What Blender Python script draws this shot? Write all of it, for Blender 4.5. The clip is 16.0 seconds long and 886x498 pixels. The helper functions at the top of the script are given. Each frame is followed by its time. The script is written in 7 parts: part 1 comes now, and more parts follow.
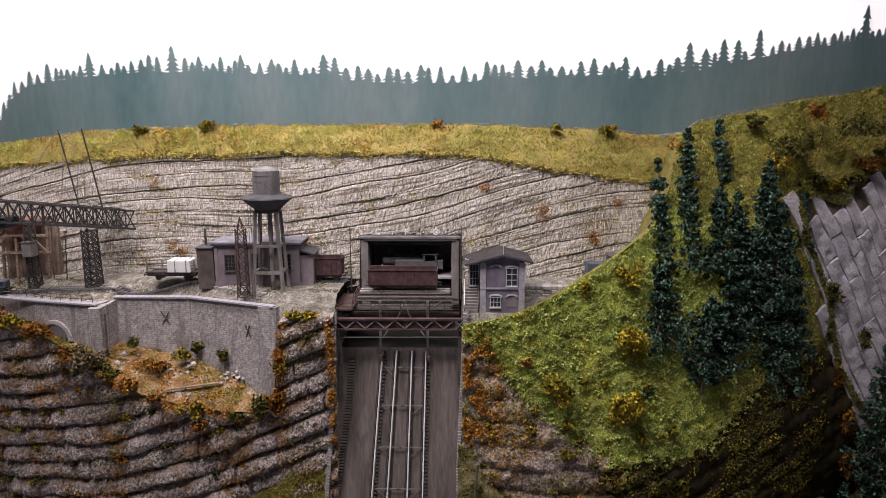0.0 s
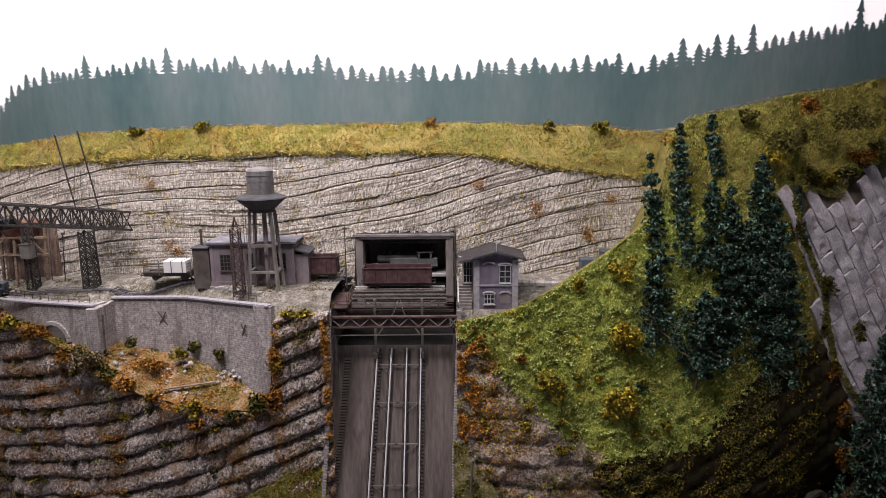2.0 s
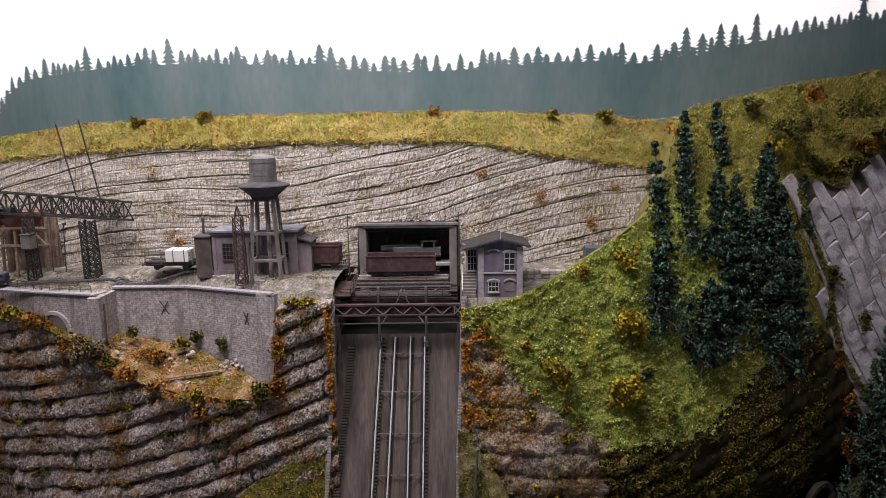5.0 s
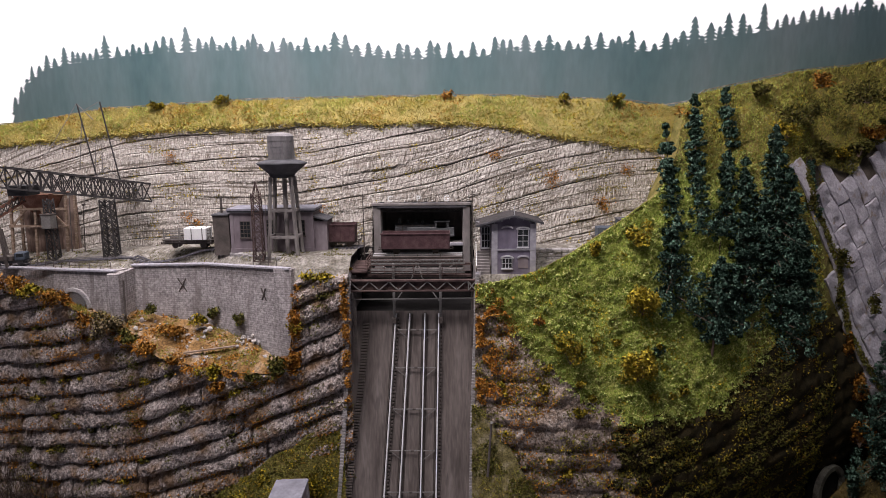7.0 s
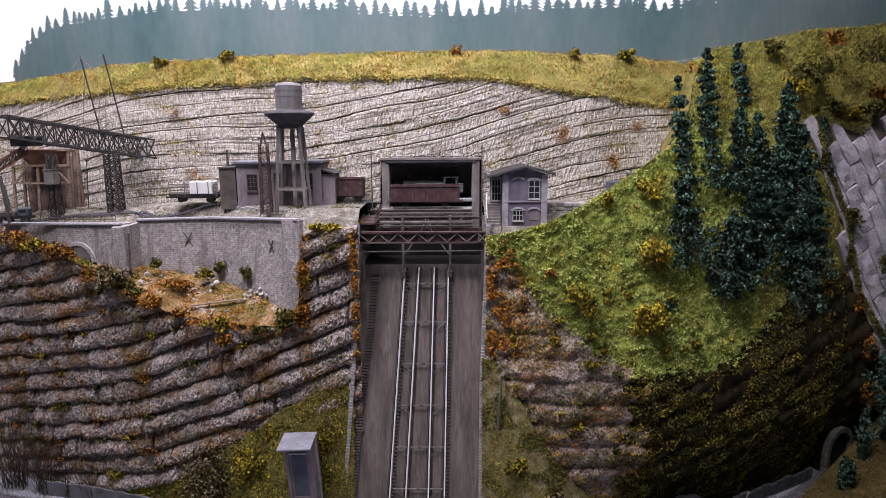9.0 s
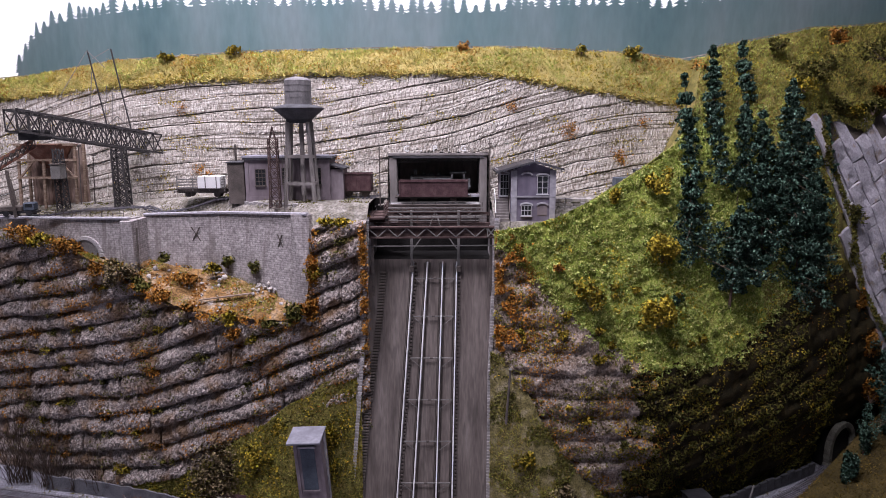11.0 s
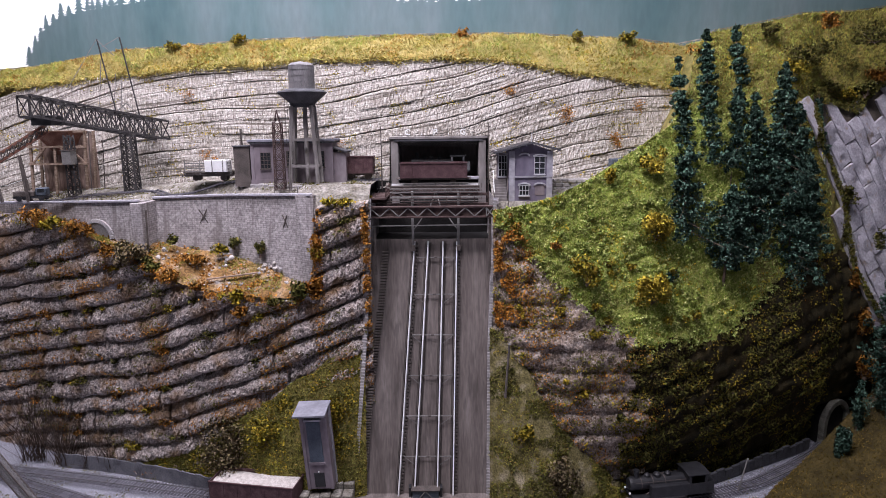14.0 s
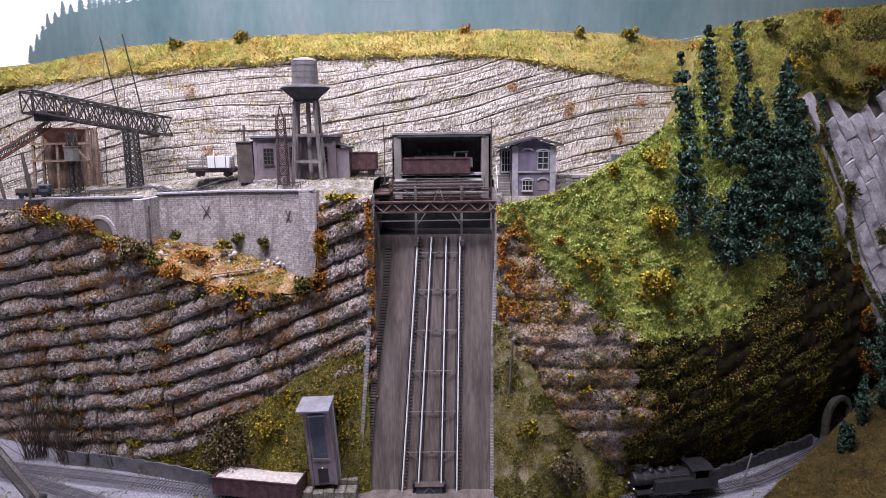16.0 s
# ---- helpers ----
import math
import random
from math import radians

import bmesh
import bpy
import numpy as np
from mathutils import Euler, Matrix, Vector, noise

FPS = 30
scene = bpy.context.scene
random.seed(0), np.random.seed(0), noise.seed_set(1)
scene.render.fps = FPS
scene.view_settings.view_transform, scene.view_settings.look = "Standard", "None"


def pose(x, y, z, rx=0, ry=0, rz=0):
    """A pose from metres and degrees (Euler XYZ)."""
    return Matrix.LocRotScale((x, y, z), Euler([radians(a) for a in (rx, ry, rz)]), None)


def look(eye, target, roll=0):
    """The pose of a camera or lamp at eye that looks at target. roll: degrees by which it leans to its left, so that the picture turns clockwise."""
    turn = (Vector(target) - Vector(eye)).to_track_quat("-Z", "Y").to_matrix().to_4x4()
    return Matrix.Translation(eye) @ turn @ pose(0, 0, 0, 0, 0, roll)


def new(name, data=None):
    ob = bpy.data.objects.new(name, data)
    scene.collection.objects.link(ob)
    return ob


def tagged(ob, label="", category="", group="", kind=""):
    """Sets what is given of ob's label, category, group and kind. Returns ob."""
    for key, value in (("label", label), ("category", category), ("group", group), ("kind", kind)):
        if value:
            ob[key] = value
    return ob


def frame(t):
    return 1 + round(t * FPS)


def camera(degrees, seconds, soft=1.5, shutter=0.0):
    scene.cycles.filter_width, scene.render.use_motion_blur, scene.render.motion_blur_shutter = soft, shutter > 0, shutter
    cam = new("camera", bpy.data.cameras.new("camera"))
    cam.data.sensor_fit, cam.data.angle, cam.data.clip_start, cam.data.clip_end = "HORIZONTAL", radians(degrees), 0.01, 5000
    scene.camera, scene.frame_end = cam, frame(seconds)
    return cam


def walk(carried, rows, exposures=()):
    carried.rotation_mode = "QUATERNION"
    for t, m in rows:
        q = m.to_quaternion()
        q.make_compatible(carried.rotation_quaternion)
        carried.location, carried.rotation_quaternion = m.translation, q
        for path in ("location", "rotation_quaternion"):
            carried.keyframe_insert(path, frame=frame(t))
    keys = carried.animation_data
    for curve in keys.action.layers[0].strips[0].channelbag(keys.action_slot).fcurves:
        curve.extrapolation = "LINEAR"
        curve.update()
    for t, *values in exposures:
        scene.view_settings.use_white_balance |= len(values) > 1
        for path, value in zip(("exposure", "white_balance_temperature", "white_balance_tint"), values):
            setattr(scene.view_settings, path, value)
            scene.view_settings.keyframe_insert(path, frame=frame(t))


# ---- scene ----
cam = camera(70.0, 16.0, soft=0.75)
PATH = [
    (0, (0.00000, 0.00000, 0.85764), (-0.00697, 0.98161, 0.66689), 0.03),
    (0.5, (0.00639, -0.00039, 0.85778), (-0.00273, 0.98102, 0.66606), -0.04),
    (1, (0.00385, -0.00238, 0.85570), (-0.00536, 0.97890, 0.66334), -0.23),
    (1.5, (0.00676, -0.00546, 0.85667), (-0.00329, 0.97542, 0.66231), -0.58),
    (2, (0.01549, -0.00561, 0.85917), (0.00380, 0.97517, 0.66439), -0.63),
    (2.5, (0.01610, -0.00622, 0.85950), (0.00322, 0.97433, 0.66364), -0.62),
    (3, (0.01795, -0.00609, 0.85660), (0.00408, 0.97470, 0.66205), -0.76),
    (5.5, (0.00400, -0.00335, 0.83253), (-0.00531, 0.97836, 0.64238), -0.65),
    (6, (-0.00028, -0.02086, 0.83236), (-0.01306, 0.96136, 0.64508), -0.24),
    (6.5, (-0.00524, -0.03676, 0.81494), (-0.02191, 0.94681, 0.63519), -0.53),
    (7, (-0.01042, -0.03009, 0.78357), (-0.02633, 0.95446, 0.60919), -0.59),
    (7.5, (-0.02012, -0.02451, 0.76052), (-0.03554, 0.95976, 0.58449), -0.64),
    (8, (-0.02254, -0.02504, 0.74882), (-0.03666, 0.95851, 0.56873), -0.39),
    (8.5, (-0.02814, -0.02630, 0.72571), (-0.04083, 0.95684, 0.54331), -0.35),
    (9, (-0.03165, -0.03010, 0.71551), (-0.04333, 0.95264, 0.53089), -0.41),
    (11.5, (-0.05608, -0.03903, 0.70233), (-0.05773, 0.94377, 0.51765), -0.23),
    (12, (-0.04942, -0.04507, 0.69130), (-0.05414, 0.93771, 0.50657), -0.53),
    (12.5, (-0.04981, -0.05132, 0.68629), (-0.05657, 0.93163, 0.50252), -0.47),
    (13, (-0.04798, -0.05498, 0.67966), (-0.05538, 0.92807, 0.49649), -0.54),
    (13.5, (-0.04457, -0.06242, 0.67829), (-0.05374, 0.92037, 0.49382), -0.61),
    (14, (-0.04865, -0.07070, 0.68072), (-0.05779, 0.91185, 0.49494), -0.59),
    (14.5, (-0.05633, -0.07767, 0.67386), (-0.06230, 0.90511, 0.48916), -0.45),
    (15, (-0.06183, -0.08279, 0.66351), (-0.06637, 0.90035, 0.48074), -0.45),
    (15.5, (-0.06184, -0.08146, 0.66816), (-0.06599, 0.90162, 0.48502), -0.43),
    (16, (-0.05627, -0.07282, 0.66836), (-0.06362, 0.91053, 0.48683), -0.66),
]
# the clip's camera brightens towards the end
EXPOSURES = [(0.0, 0.25, 6600, 20), (5.5, 0.2, 6600, 19), (9.0, 0.55, 6120, 23), (11.5, 0.6, 5970, 27), (12.0, 0.62, 5970, 28), (12.5, 0.55, 5970, 24), (13.5, 0.54, 5930, 22), (14.0, 0.77, 5930, 23), (16.0, 0.95, 5930, 25)]
walk(cam, [(t, look(eye, target, roll)) for t, eye, target, roll in PATH], EXPOSURES)

# ---------------------------------------------------------------- light
world = bpy.data.worlds.new("hall")
scene.world = world
world.use_nodes = True
world.node_tree.nodes["Background"].inputs[0].default_value = (0.95, 0.97, 1.0, 1)
world.node_tree.nodes["Background"].inputs[1].default_value = 0.015


def area_lamp(name, eye, target, sx, sy, watts, colour):
    data = bpy.data.lights.new(name, "AREA")
    data.shape, data.size, data.size_y, data.energy, data.color = "RECTANGLE", sx, sy, watts, colour
    ob = new(name, data)
    ob.matrix_world = look(eye, target)
    return tagged(ob, "long tube lamp hung above the model layout", "lamp", kind="structure")


area_lamp("tube_lamp", (-0.32, 0.72, 1.95), (-0.1, 1.05, 0.55), 1.8, 0.2, 26, (1.0, 0.96, 0.94))
area_lamp("spot_lamp", (-0.7, 0.2, 2.1), (-0.1, 1.05, 0.5), 0.4, 0.3, 15, (1.0, 0.95, 0.91))


# ---------------------------------------------------------------- materials
def ramp_node(nt, stops):
    node = nt.nodes.new("ShaderNodeValToRGB")
    els = node.color_ramp.elements
    while len(els) < len(stops):
        els.new(0.5)
    for el, (pos, c) in zip(els, stops):
        el.position, el.color = pos, (*c, 1)
    return node


def mat(name, colours, scale=60.0, fine=700.0, rough=0.9, bump=0.4, metal=0.0, vary=0.25, island=False, piece=0.0, stretch=(1, 1, 1), spec=0.2, spread=0.22, dist=0.001):
    """Colours mixed by coarse noise, shaded by fine grain, with fine relief."""
    m = bpy.data.materials.new(name)
    m.use_nodes = True
    nt = m.node_tree
    bsdf = nt.nodes["Principled BSDF"]
    link = nt.links.new
    tc = nt.nodes.new("ShaderNodeTexCoord")
    mp = nt.nodes.new("ShaderNodeMapping")
    mp.inputs["Scale"].default_value = stretch
    link(tc.outputs["Object"], mp.inputs["Vector"])
    n1 = nt.nodes.new("ShaderNodeTexNoise")
    n1.inputs["Scale"].default_value, n1.inputs["Detail"].default_value = scale, 5
    n2 = nt.nodes.new("ShaderNodeTexNoise")
    n2.inputs["Scale"].default_value, n2.inputs["Detail"].default_value = fine, 4
    link(mp.outputs[0], n1.inputs["Vector"])
    link(mp.outputs[0], n2.inputs["Vector"])
    k = len(colours)
    if island:
        geo = nt.nodes.new("ShaderNodeNewGeometry")
        fac = geo.outputs["Random Per Island"]
        stops = [(i / max(1, k - 1), c) for i, c in enumerate(colours)]
    else:
        fac = n1.outputs["Fac"]
        stops = [(0.5 - spread + 2 * spread * i / max(1, k - 1), c) for i, c in enumerate(colours)]
    rp = ramp_node(nt, stops)
    link(fac, rp.inputs[0])
    mr = nt.nodes.new("ShaderNodeMapRange")
    mr.inputs["From Min"].default_value, mr.inputs["From Max"].default_value = 0.34, 0.66
    mr.inputs["To Min"].default_value, mr.inputs["To Max"].default_value = 1 - vary, 1 + vary
    link(n2.outputs["Fac"], mr.inputs["Value"])
    value = mr.outputs[0]
    if piece:
        oi = nt.nodes.new("ShaderNodeObjectInfo")
        m2 = nt.nodes.new("ShaderNodeMapRange")
        m2.inputs["To Min"].default_value, m2.inputs["To Max"].default_value = 1 - piece, 1 + piece
        link(oi.outputs["Random"], m2.inputs["Value"])
        mu = nt.nodes.new("ShaderNodeMath")
        mu.operation = "MULTIPLY"
        link(value, mu.inputs[0])
        link(m2.outputs[0], mu.inputs[1])
        value = mu.outputs[0]
    mix = nt.nodes.new("ShaderNodeVectorMath")
    mix.operation = "SCALE"
    link(rp.outputs[0], mix.inputs[0])
    link(value, mix.inputs["Scale"])
    link(mix.outputs[0], bsdf.inputs["Base Color"])
    bsdf.inputs["Roughness"].default_value = rough
    bsdf.inputs["Metallic"].default_value = metal
    bsdf.inputs["Specular IOR Level"].default_value = spec
    if bump:
        b = nt.nodes.new("ShaderNodeBump")
        b.inputs["Strength"].default_value, b.inputs["Distance"].default_value = bump, dist
        link(n2.outputs["Fac"], b.inputs["Height"])
        link(b.outputs[0], bsdf.inputs["Normal"])
    return m


def flecks(m, stretch, scale, lo, hi, colour, amount=1.0, relief=0.0, along="Object"):
    """Mixes a second colour into a material in small drawn-out flecks."""
    nt = m.node_tree
    link = nt.links.new
    bsdf = nt.nodes["Principled BSDF"]
    old = bsdf.inputs["Base Color"].links[0].from_socket
    tc = nt.nodes.new("ShaderNodeTexCoord")
    mp = nt.nodes.new("ShaderNodeMapping")
    mp.inputs["Scale"].default_value = stretch
    link(tc.outputs[along], mp.inputs["Vector"])
    n = nt.nodes.new("ShaderNodeTexNoise")
    n.inputs["Scale"].default_value, n.inputs["Detail"].default_value, n.inputs["Roughness"].default_value = scale, 2, 0.6
    link(mp.outputs[0], n.inputs["Vector"])
    mr = nt.nodes.new("ShaderNodeMapRange")
    mr.inputs["From Min"].default_value, mr.inputs["From Max"].default_value = lo, hi
    mr.inputs["To Min"].default_value, mr.inputs["To Max"].default_value = 0.0, amount
    link(n.outputs["Fac"], mr.inputs["Value"])
    mx = nt.nodes.new("ShaderNodeMix")
    mx.data_type = "RGBA"
    link(mr.outputs[0], mx.inputs[0])
    link(old, mx.inputs[6])
    mx.inputs[7].default_value = (*colour, 1)
    link(mx.outputs[2], bsdf.inputs["Base Color"])
    if relief:
        bp = nt.nodes.new("ShaderNodeBump")
        bp.inputs["Strength"].default_value, bp.inputs["Distance"].default_value = 1.0, relief
        link(n.outputs["Fac"], bp.inputs["Height"])
        link(bsdf.inputs["Normal"].links[0].from_socket, bp.inputs["Normal"])
        link(bp.outputs[0], bsdf.inputs["Normal"])
    return m


ROCK = mat("layered_rock", [(0.23, 0.185, 0.16), (0.36, 0.308, 0.285), (0.46, 0.405, 0.385)], 70, 330, bump=1.0, vary=0.6, dist=0.003)
flecks(ROCK, (1.0, 1.0, 0.55), 420, 0.55, 0.68, (0.6, 0.58, 0.58), 0.6, 0.002)
flecks(ROCK, (1.0, 1.0, 0.5), 150, 0.45, 0.36, (0.07, 0.06, 0.05), 0.6, 0.003)
flecks(ROCK, (1.0, 1.0, 1.0), 22, 0.48, 0.64, (0.2, 0.115, 0.05), 0.75)
SLAB = mat("slab_rock", [(0.33, 0.31, 0.34), (0.44, 0.42, 0.46), (0.52, 0.5, 0.53)], 24, 260, bump=0.6, vary=0.22, dist=0.002)
flecks(SLAB, (1.0, 1.0, 1.0), 45, 0.6, 0.7, (0.3, 0.2, 0.1), 0.5)
SLABJOINT = mat("slab_joint_soil", [(0.06, 0.05, 0.04), (0.12, 0.1, 0.08)], 60, 500, bump=0.6)
# mound ground, darkened in its colour for the shade it lies in
MOUNDSHADE = mat("mound_ground_with_shade", [(0.03, 0.022, 0.008), (0.06, 0.045, 0.014), (0.09, 0.065, 0.022)], 35, 400, bump=0.9, vary=0.4)
BANKSOIL = mat("mottled_bank_soil", [(0.08, 0.07, 0.025), (0.17, 0.145, 0.06), (0.29, 0.25, 0.17)], 55, 400, bump=0.9, vary=0.45)
MOSS = mat("mossy_ground", [(0.1, 0.09, 0.025), (0.18, 0.16, 0.045), (0.25, 0.19, 0.07)], 35, 400, bump=0.9, vary=0.4)
GREENGROUND = mat("green_ground", [(0.16, 0.2, 0.035), (0.22, 0.26, 0.05), (0.27, 0.27, 0.07)], 24, 300, bump=0.9, vary=0.4)
# near-black tones: the shade on the face below the hill lip is in the colour
DARKGROUND = mat("scrub_ground_with_shade", [(0.012, 0.01, 0.005), (0.025, 0.02, 0.008), (0.045, 0.032, 0.012)], 40, 500, bump=0.9, vary=0.4)
DRYGROUND = mat("dry_grass_ground", [(0.22, 0.2, 0.05), (0.36, 0.3, 0.11), (0.36, 0.25, 0.07)], 35, 600, bump=0.8)
SAND = mat("orange_sandy_earth", [(0.13, 0.07, 0.025), (0.24, 0.14, 0.055), (0.38, 0.3, 0.22)], 45, 350, bump=0.9, vary=0.5)
GRAVEL = mat("grey_ballast", [(0.11, 0.11, 0.13), (0.24, 0.24, 0.28), (0.48, 0.48, 0.54)], 420, 700, bump=1.0, vary=0.5)
DUST = mat("dusty_plateau", [(0.13, 0.115, 0.09), (0.2, 0.185, 0.16), (0.34, 0.32, 0.29)], 70, 300, bump=0.8, vary=0.4)
BED = mat("incline_concrete", [(0.105, 0.088, 0.081), (0.15, 0.127, 0.117), (0.2, 0.173, 0.161)], 26, 160, bump=0.2, stretch=(2.5, 1, 0.25), vary=0.16)
flecks(BED, (1.0, 1.0, 0.06), 90, 0.46, 0.34, (0.065, 0.057, 0.053), 0.45)
RAILBED = mat("dark_lane_concrete", [(0.04, 0.034, 0.031), (0.065, 0.055, 0.05), (0.09, 0.077, 0.07)], 26, 160, bump=0.2, stretch=(2.5, 1, 0.25), vary=0.2)
# black standing in for deep shade in the pit and the tunnel
DEEPSHADE = mat("deep_shade_black", [(0.015, 0.014, 0.014), (0.03, 0.028, 0.027)], 40, 700, bump=0.2)
BROWNROCK = mat("brown_rock", [(0.12, 0.085, 0.06), (0.22, 0.17, 0.135), (0.32, 0.27, 0.235)], 60, 260, bump=1.0, vary=0.55, dist=0.003)
flecks(BROWNROCK, (1.0, 1.0, 0.55), 400, 0.56, 0.68, (0.5, 0.46, 0.42), 0.7, 0.0015)
DIMSTONE = mat("mossy_grey_stone", [(0.09, 0.085, 0.07), (0.15, 0.145, 0.12), (0.2, 0.19, 0.16)], 60, 500, bump=0.6, piece=0.25)
STONE = mat("grey_masonry", [(0.26, 0.25, 0.25), (0.36, 0.34, 0.34), (0.43, 0.41, 0.4)], 30, 700, bump=0.5, piece=0.18)


def brick_mat(name, c1, c2, mortar, length, height, slope=0.6, tilt=0.0, warp=0.0, lo=0.8, hi=1.15, fine=700):
    """Coursed masonry on upright walls."""
    m = mat(name, [c1, c2], 40, fine, bump=0.5, vary=0.3)
    nt = m.node_tree
    link = nt.links.new
    tc = nt.nodes.new("ShaderNodeTexCoord")
    sep = nt.nodes.new("ShaderNodeSeparateXYZ")
    link(tc.outputs["Object"], sep.inputs[0])
    ad = nt.nodes.new("ShaderNodeMath")
    ad.operation = "MULTIPLY_ADD"
    link(sep.outputs["Y"], ad.inputs[0])
    ad.inputs[1].default_value = slope
    link(sep.outputs["X"], ad.inputs[2])
    cb = nt.nodes.new("ShaderNodeCombineXYZ")
    link(ad.outputs[0], cb.inputs[0])
    rows_z = nt.nodes.new("ShaderNodeMath")
    rows_z.operation = "MULTIPLY_ADD"
    link(sep.outputs["X"], rows_z.inputs[0])
    rows_z.inputs[1].default_value = tilt
    link(sep.outputs["Z"], rows_z.inputs[2])
    link(rows_z.outputs[0], cb.inputs[1])
    wn = nt.nodes.new("ShaderNodeTexNoise")
    wn.inputs["Scale"].default_value = 60
    link(tc.outputs["Object"], wn.inputs["Vector"])
    wv = nt.nodes.new("ShaderNodeVectorMath")
    wv.operation = "MULTIPLY_ADD"
    link(wn.outputs["Color"], wv.inputs[0])
    wv.inputs[1].default_value = (warp, warp, 0)
    link(cb.outputs[0], wv.inputs[2])
    br = nt.nodes.new("ShaderNodeTexBrick")
    br.inputs["Scale"].default_value = 1.0
    br.inputs["Brick Width"].default_value, br.inputs["Row Height"].default_value = length, height
    br.inputs["Mortar Size"].default_value = height * 0.13
    br.inputs["Color1"].default_value, br.inputs["Color2"].default_value = (lo, lo, lo, 1), (hi, hi, hi, 1)
    br.inputs["Mortar"].default_value = (*mortar, 1)
    link(wv.outputs[0], br.inputs["Vector"])
    bsdf = nt.nodes["Principled BSDF"]
    old = bsdf.inputs["Base Color"].links[0].from_socket
    mx = nt.nodes.new("ShaderNodeMix")
    mx.data_type, mx.blend_type = "RGBA", "MULTIPLY"
    mx.inputs[0].default_value = 1.0
    link(old, mx.inputs[6])
    link(br.outputs["Color"], mx.inputs[7])
    link(mx.outputs[2], bsdf.inputs["Base Color"])
    bp = nt.nodes.new("ShaderNodeBump")
    bp.inputs["Strength"].default_value, bp.inputs["Distance"].default_value, bp.invert = 0.7, 0.0008, True
    link(br.outputs["Fac"], bp.inputs["Height"])
    link(bsdf.inputs["Normal"].links[0].from_socket, bp.inputs["Normal"])
    link(bp.outputs[0], bsdf.inputs["Normal"])
    return m


BRICKWALL = brick_mat("coursed_grey_masonry", (0.3, 0.275, 0.275), (0.42, 0.39, 0.39), (0.74, 0.72, 0.72), 0.0078, 0.0037, lo=0.9, hi=1.1, fine=200)
CLIFF = mat("pale_cliff", [(0.3, 0.265, 0.225), (0.41, 0.375, 0.335), (0.5, 0.46, 0.42)], 26, 300, bump=0.8, vary=0.3, dist=0.002)
# the cliff's texture runs with its beds: u along the face, v counts the beds
flecks(CLIFF, (1.0, 0.006, 1.0), 330, 0.53, 0.62, (0.66, 0.63, 0.59), 0.75, 0.0012, "UV")
flecks(CLIFF, (1.0, 0.0045, 1.0), 260, 0.43, 0.35, (0.17, 0.14, 0.115), 0.75, 0.001, "UV")
flecks(CLIFF, (0.035, 0.03, 1.0), 190, 0.46, 0.38, (0.13, 0.11, 0.09), 0.85, 0.0016, "UV")
flecks(CLIFF, (0.06, 0.035, 1.0), 150, 0.58, 0.66, (0.62, 0.59, 0.555), 0.5, 0.001, "UV")
flecks(BRICKWALL, (1.0, 1.0, 0.07), 70, 0.47, 0.34, (0.15, 0.13, 0.125), 0.6)
FENCESLAB = mat("dark_slate_slab", [(0.1, 0.1, 0.115), (0.16, 0.16, 0.18), (0.22, 0.22, 0.24)], 40, 500, bump=0.4)
# darker grey that paints the shade inside the blind arch
ARCHSHADE = mat("mortar", [(0.17, 0.16, 0.16), (0.25, 0.24, 0.24)], 60, 700, bump=0.4)
PLASTER = mat("mauve_plaster", [(0.16, 0.13, 0.145), (0.22, 0.185, 0.205), (0.27, 0.235, 0.255)], 50, 160, bump=0.15, vary=0.1, stretch=(1, 1, 0.5))
HOUSEPLASTER = mat("violet_plaster", [(0.125, 0.108, 0.155), (0.17, 0.15, 0.2), (0.215, 0.195, 0.25)], 50, 160, bump=0.15, vary=0.1, stretch=(1, 1, 0.5))
QUOIN = mat("pale_grey_trim", [(0.3, 0.29, 0.33), (0.42, 0.41, 0.45)], 80, 200, bump=0.2, vary=0.12)
CONCRETE = mat("shed_concrete", [(0.16, 0.145, 0.14), (0.23, 0.21, 0.205), (0.3, 0.28, 0.27)], 40, 150, bump=0.2, vary=0.12, stretch=(1, 1, 0.4))
INSIDE = mat("grey_inner_plaster", [(0.36, 0.33, 0.32), (0.5, 0.46, 0.44)], 40, 160, bump=0.2, vary=0.15, stretch=(1, 1, 0.4))
ROOF = mat("grey_roofing", [(0.17, 0.17, 0.2), (0.26, 0.26, 0.3)], 50, 160, bump=0.2, vary=0.12)
HOUSEROOF = mat("dark_brown_slate", [(0.03, 0.027, 0.028), (0.06, 0.054, 0.055)], 60, 200, bump=0.3)
WINDOWBAR = mat("grey_white_window_paint", [(0.42, 0.42, 0.45), (0.54, 0.54, 0.57)], 60, 300, bump=0.05, vary=0.08)
DARKROOF = mat("dark_roof_edge", [(0.05, 0.05, 0.055), (0.1, 0.1, 0.11)], 60, 700, bump=0.3)
STEEL = mat("weathered_steel", [(0.07, 0.06, 0.055), (0.13, 0.11, 0.1)], 80, 800, rough=0.7, bump=0.2)
GIRDERSTEEL = mat("dark_girder_steel", [(0.035, 0.033, 0.034), (0.065, 0.06, 0.06)], 80, 800, rough=0.75, bump=0.2)
RUSTSTEEL = mat("brown_rusty_steel", [(0.05, 0.033, 0.032), (0.085, 0.056, 0.052), (0.13, 0.09, 0.08)], 80, 800, rough=0.75, bump=0.2)
RUSTRED = mat("red_rusty_iron", [(0.13, 0.06, 0.045), (0.21, 0.1, 0.07), (0.27, 0.16, 0.12)], 80, 800, rough=0.8, bump=0.2)
GREYSTEEL = mat("grey_lattice_steel", [(0.14, 0.135, 0.13), (0.24, 0.23, 0.22)], 80, 800, rough=0.7, bump=0.2)
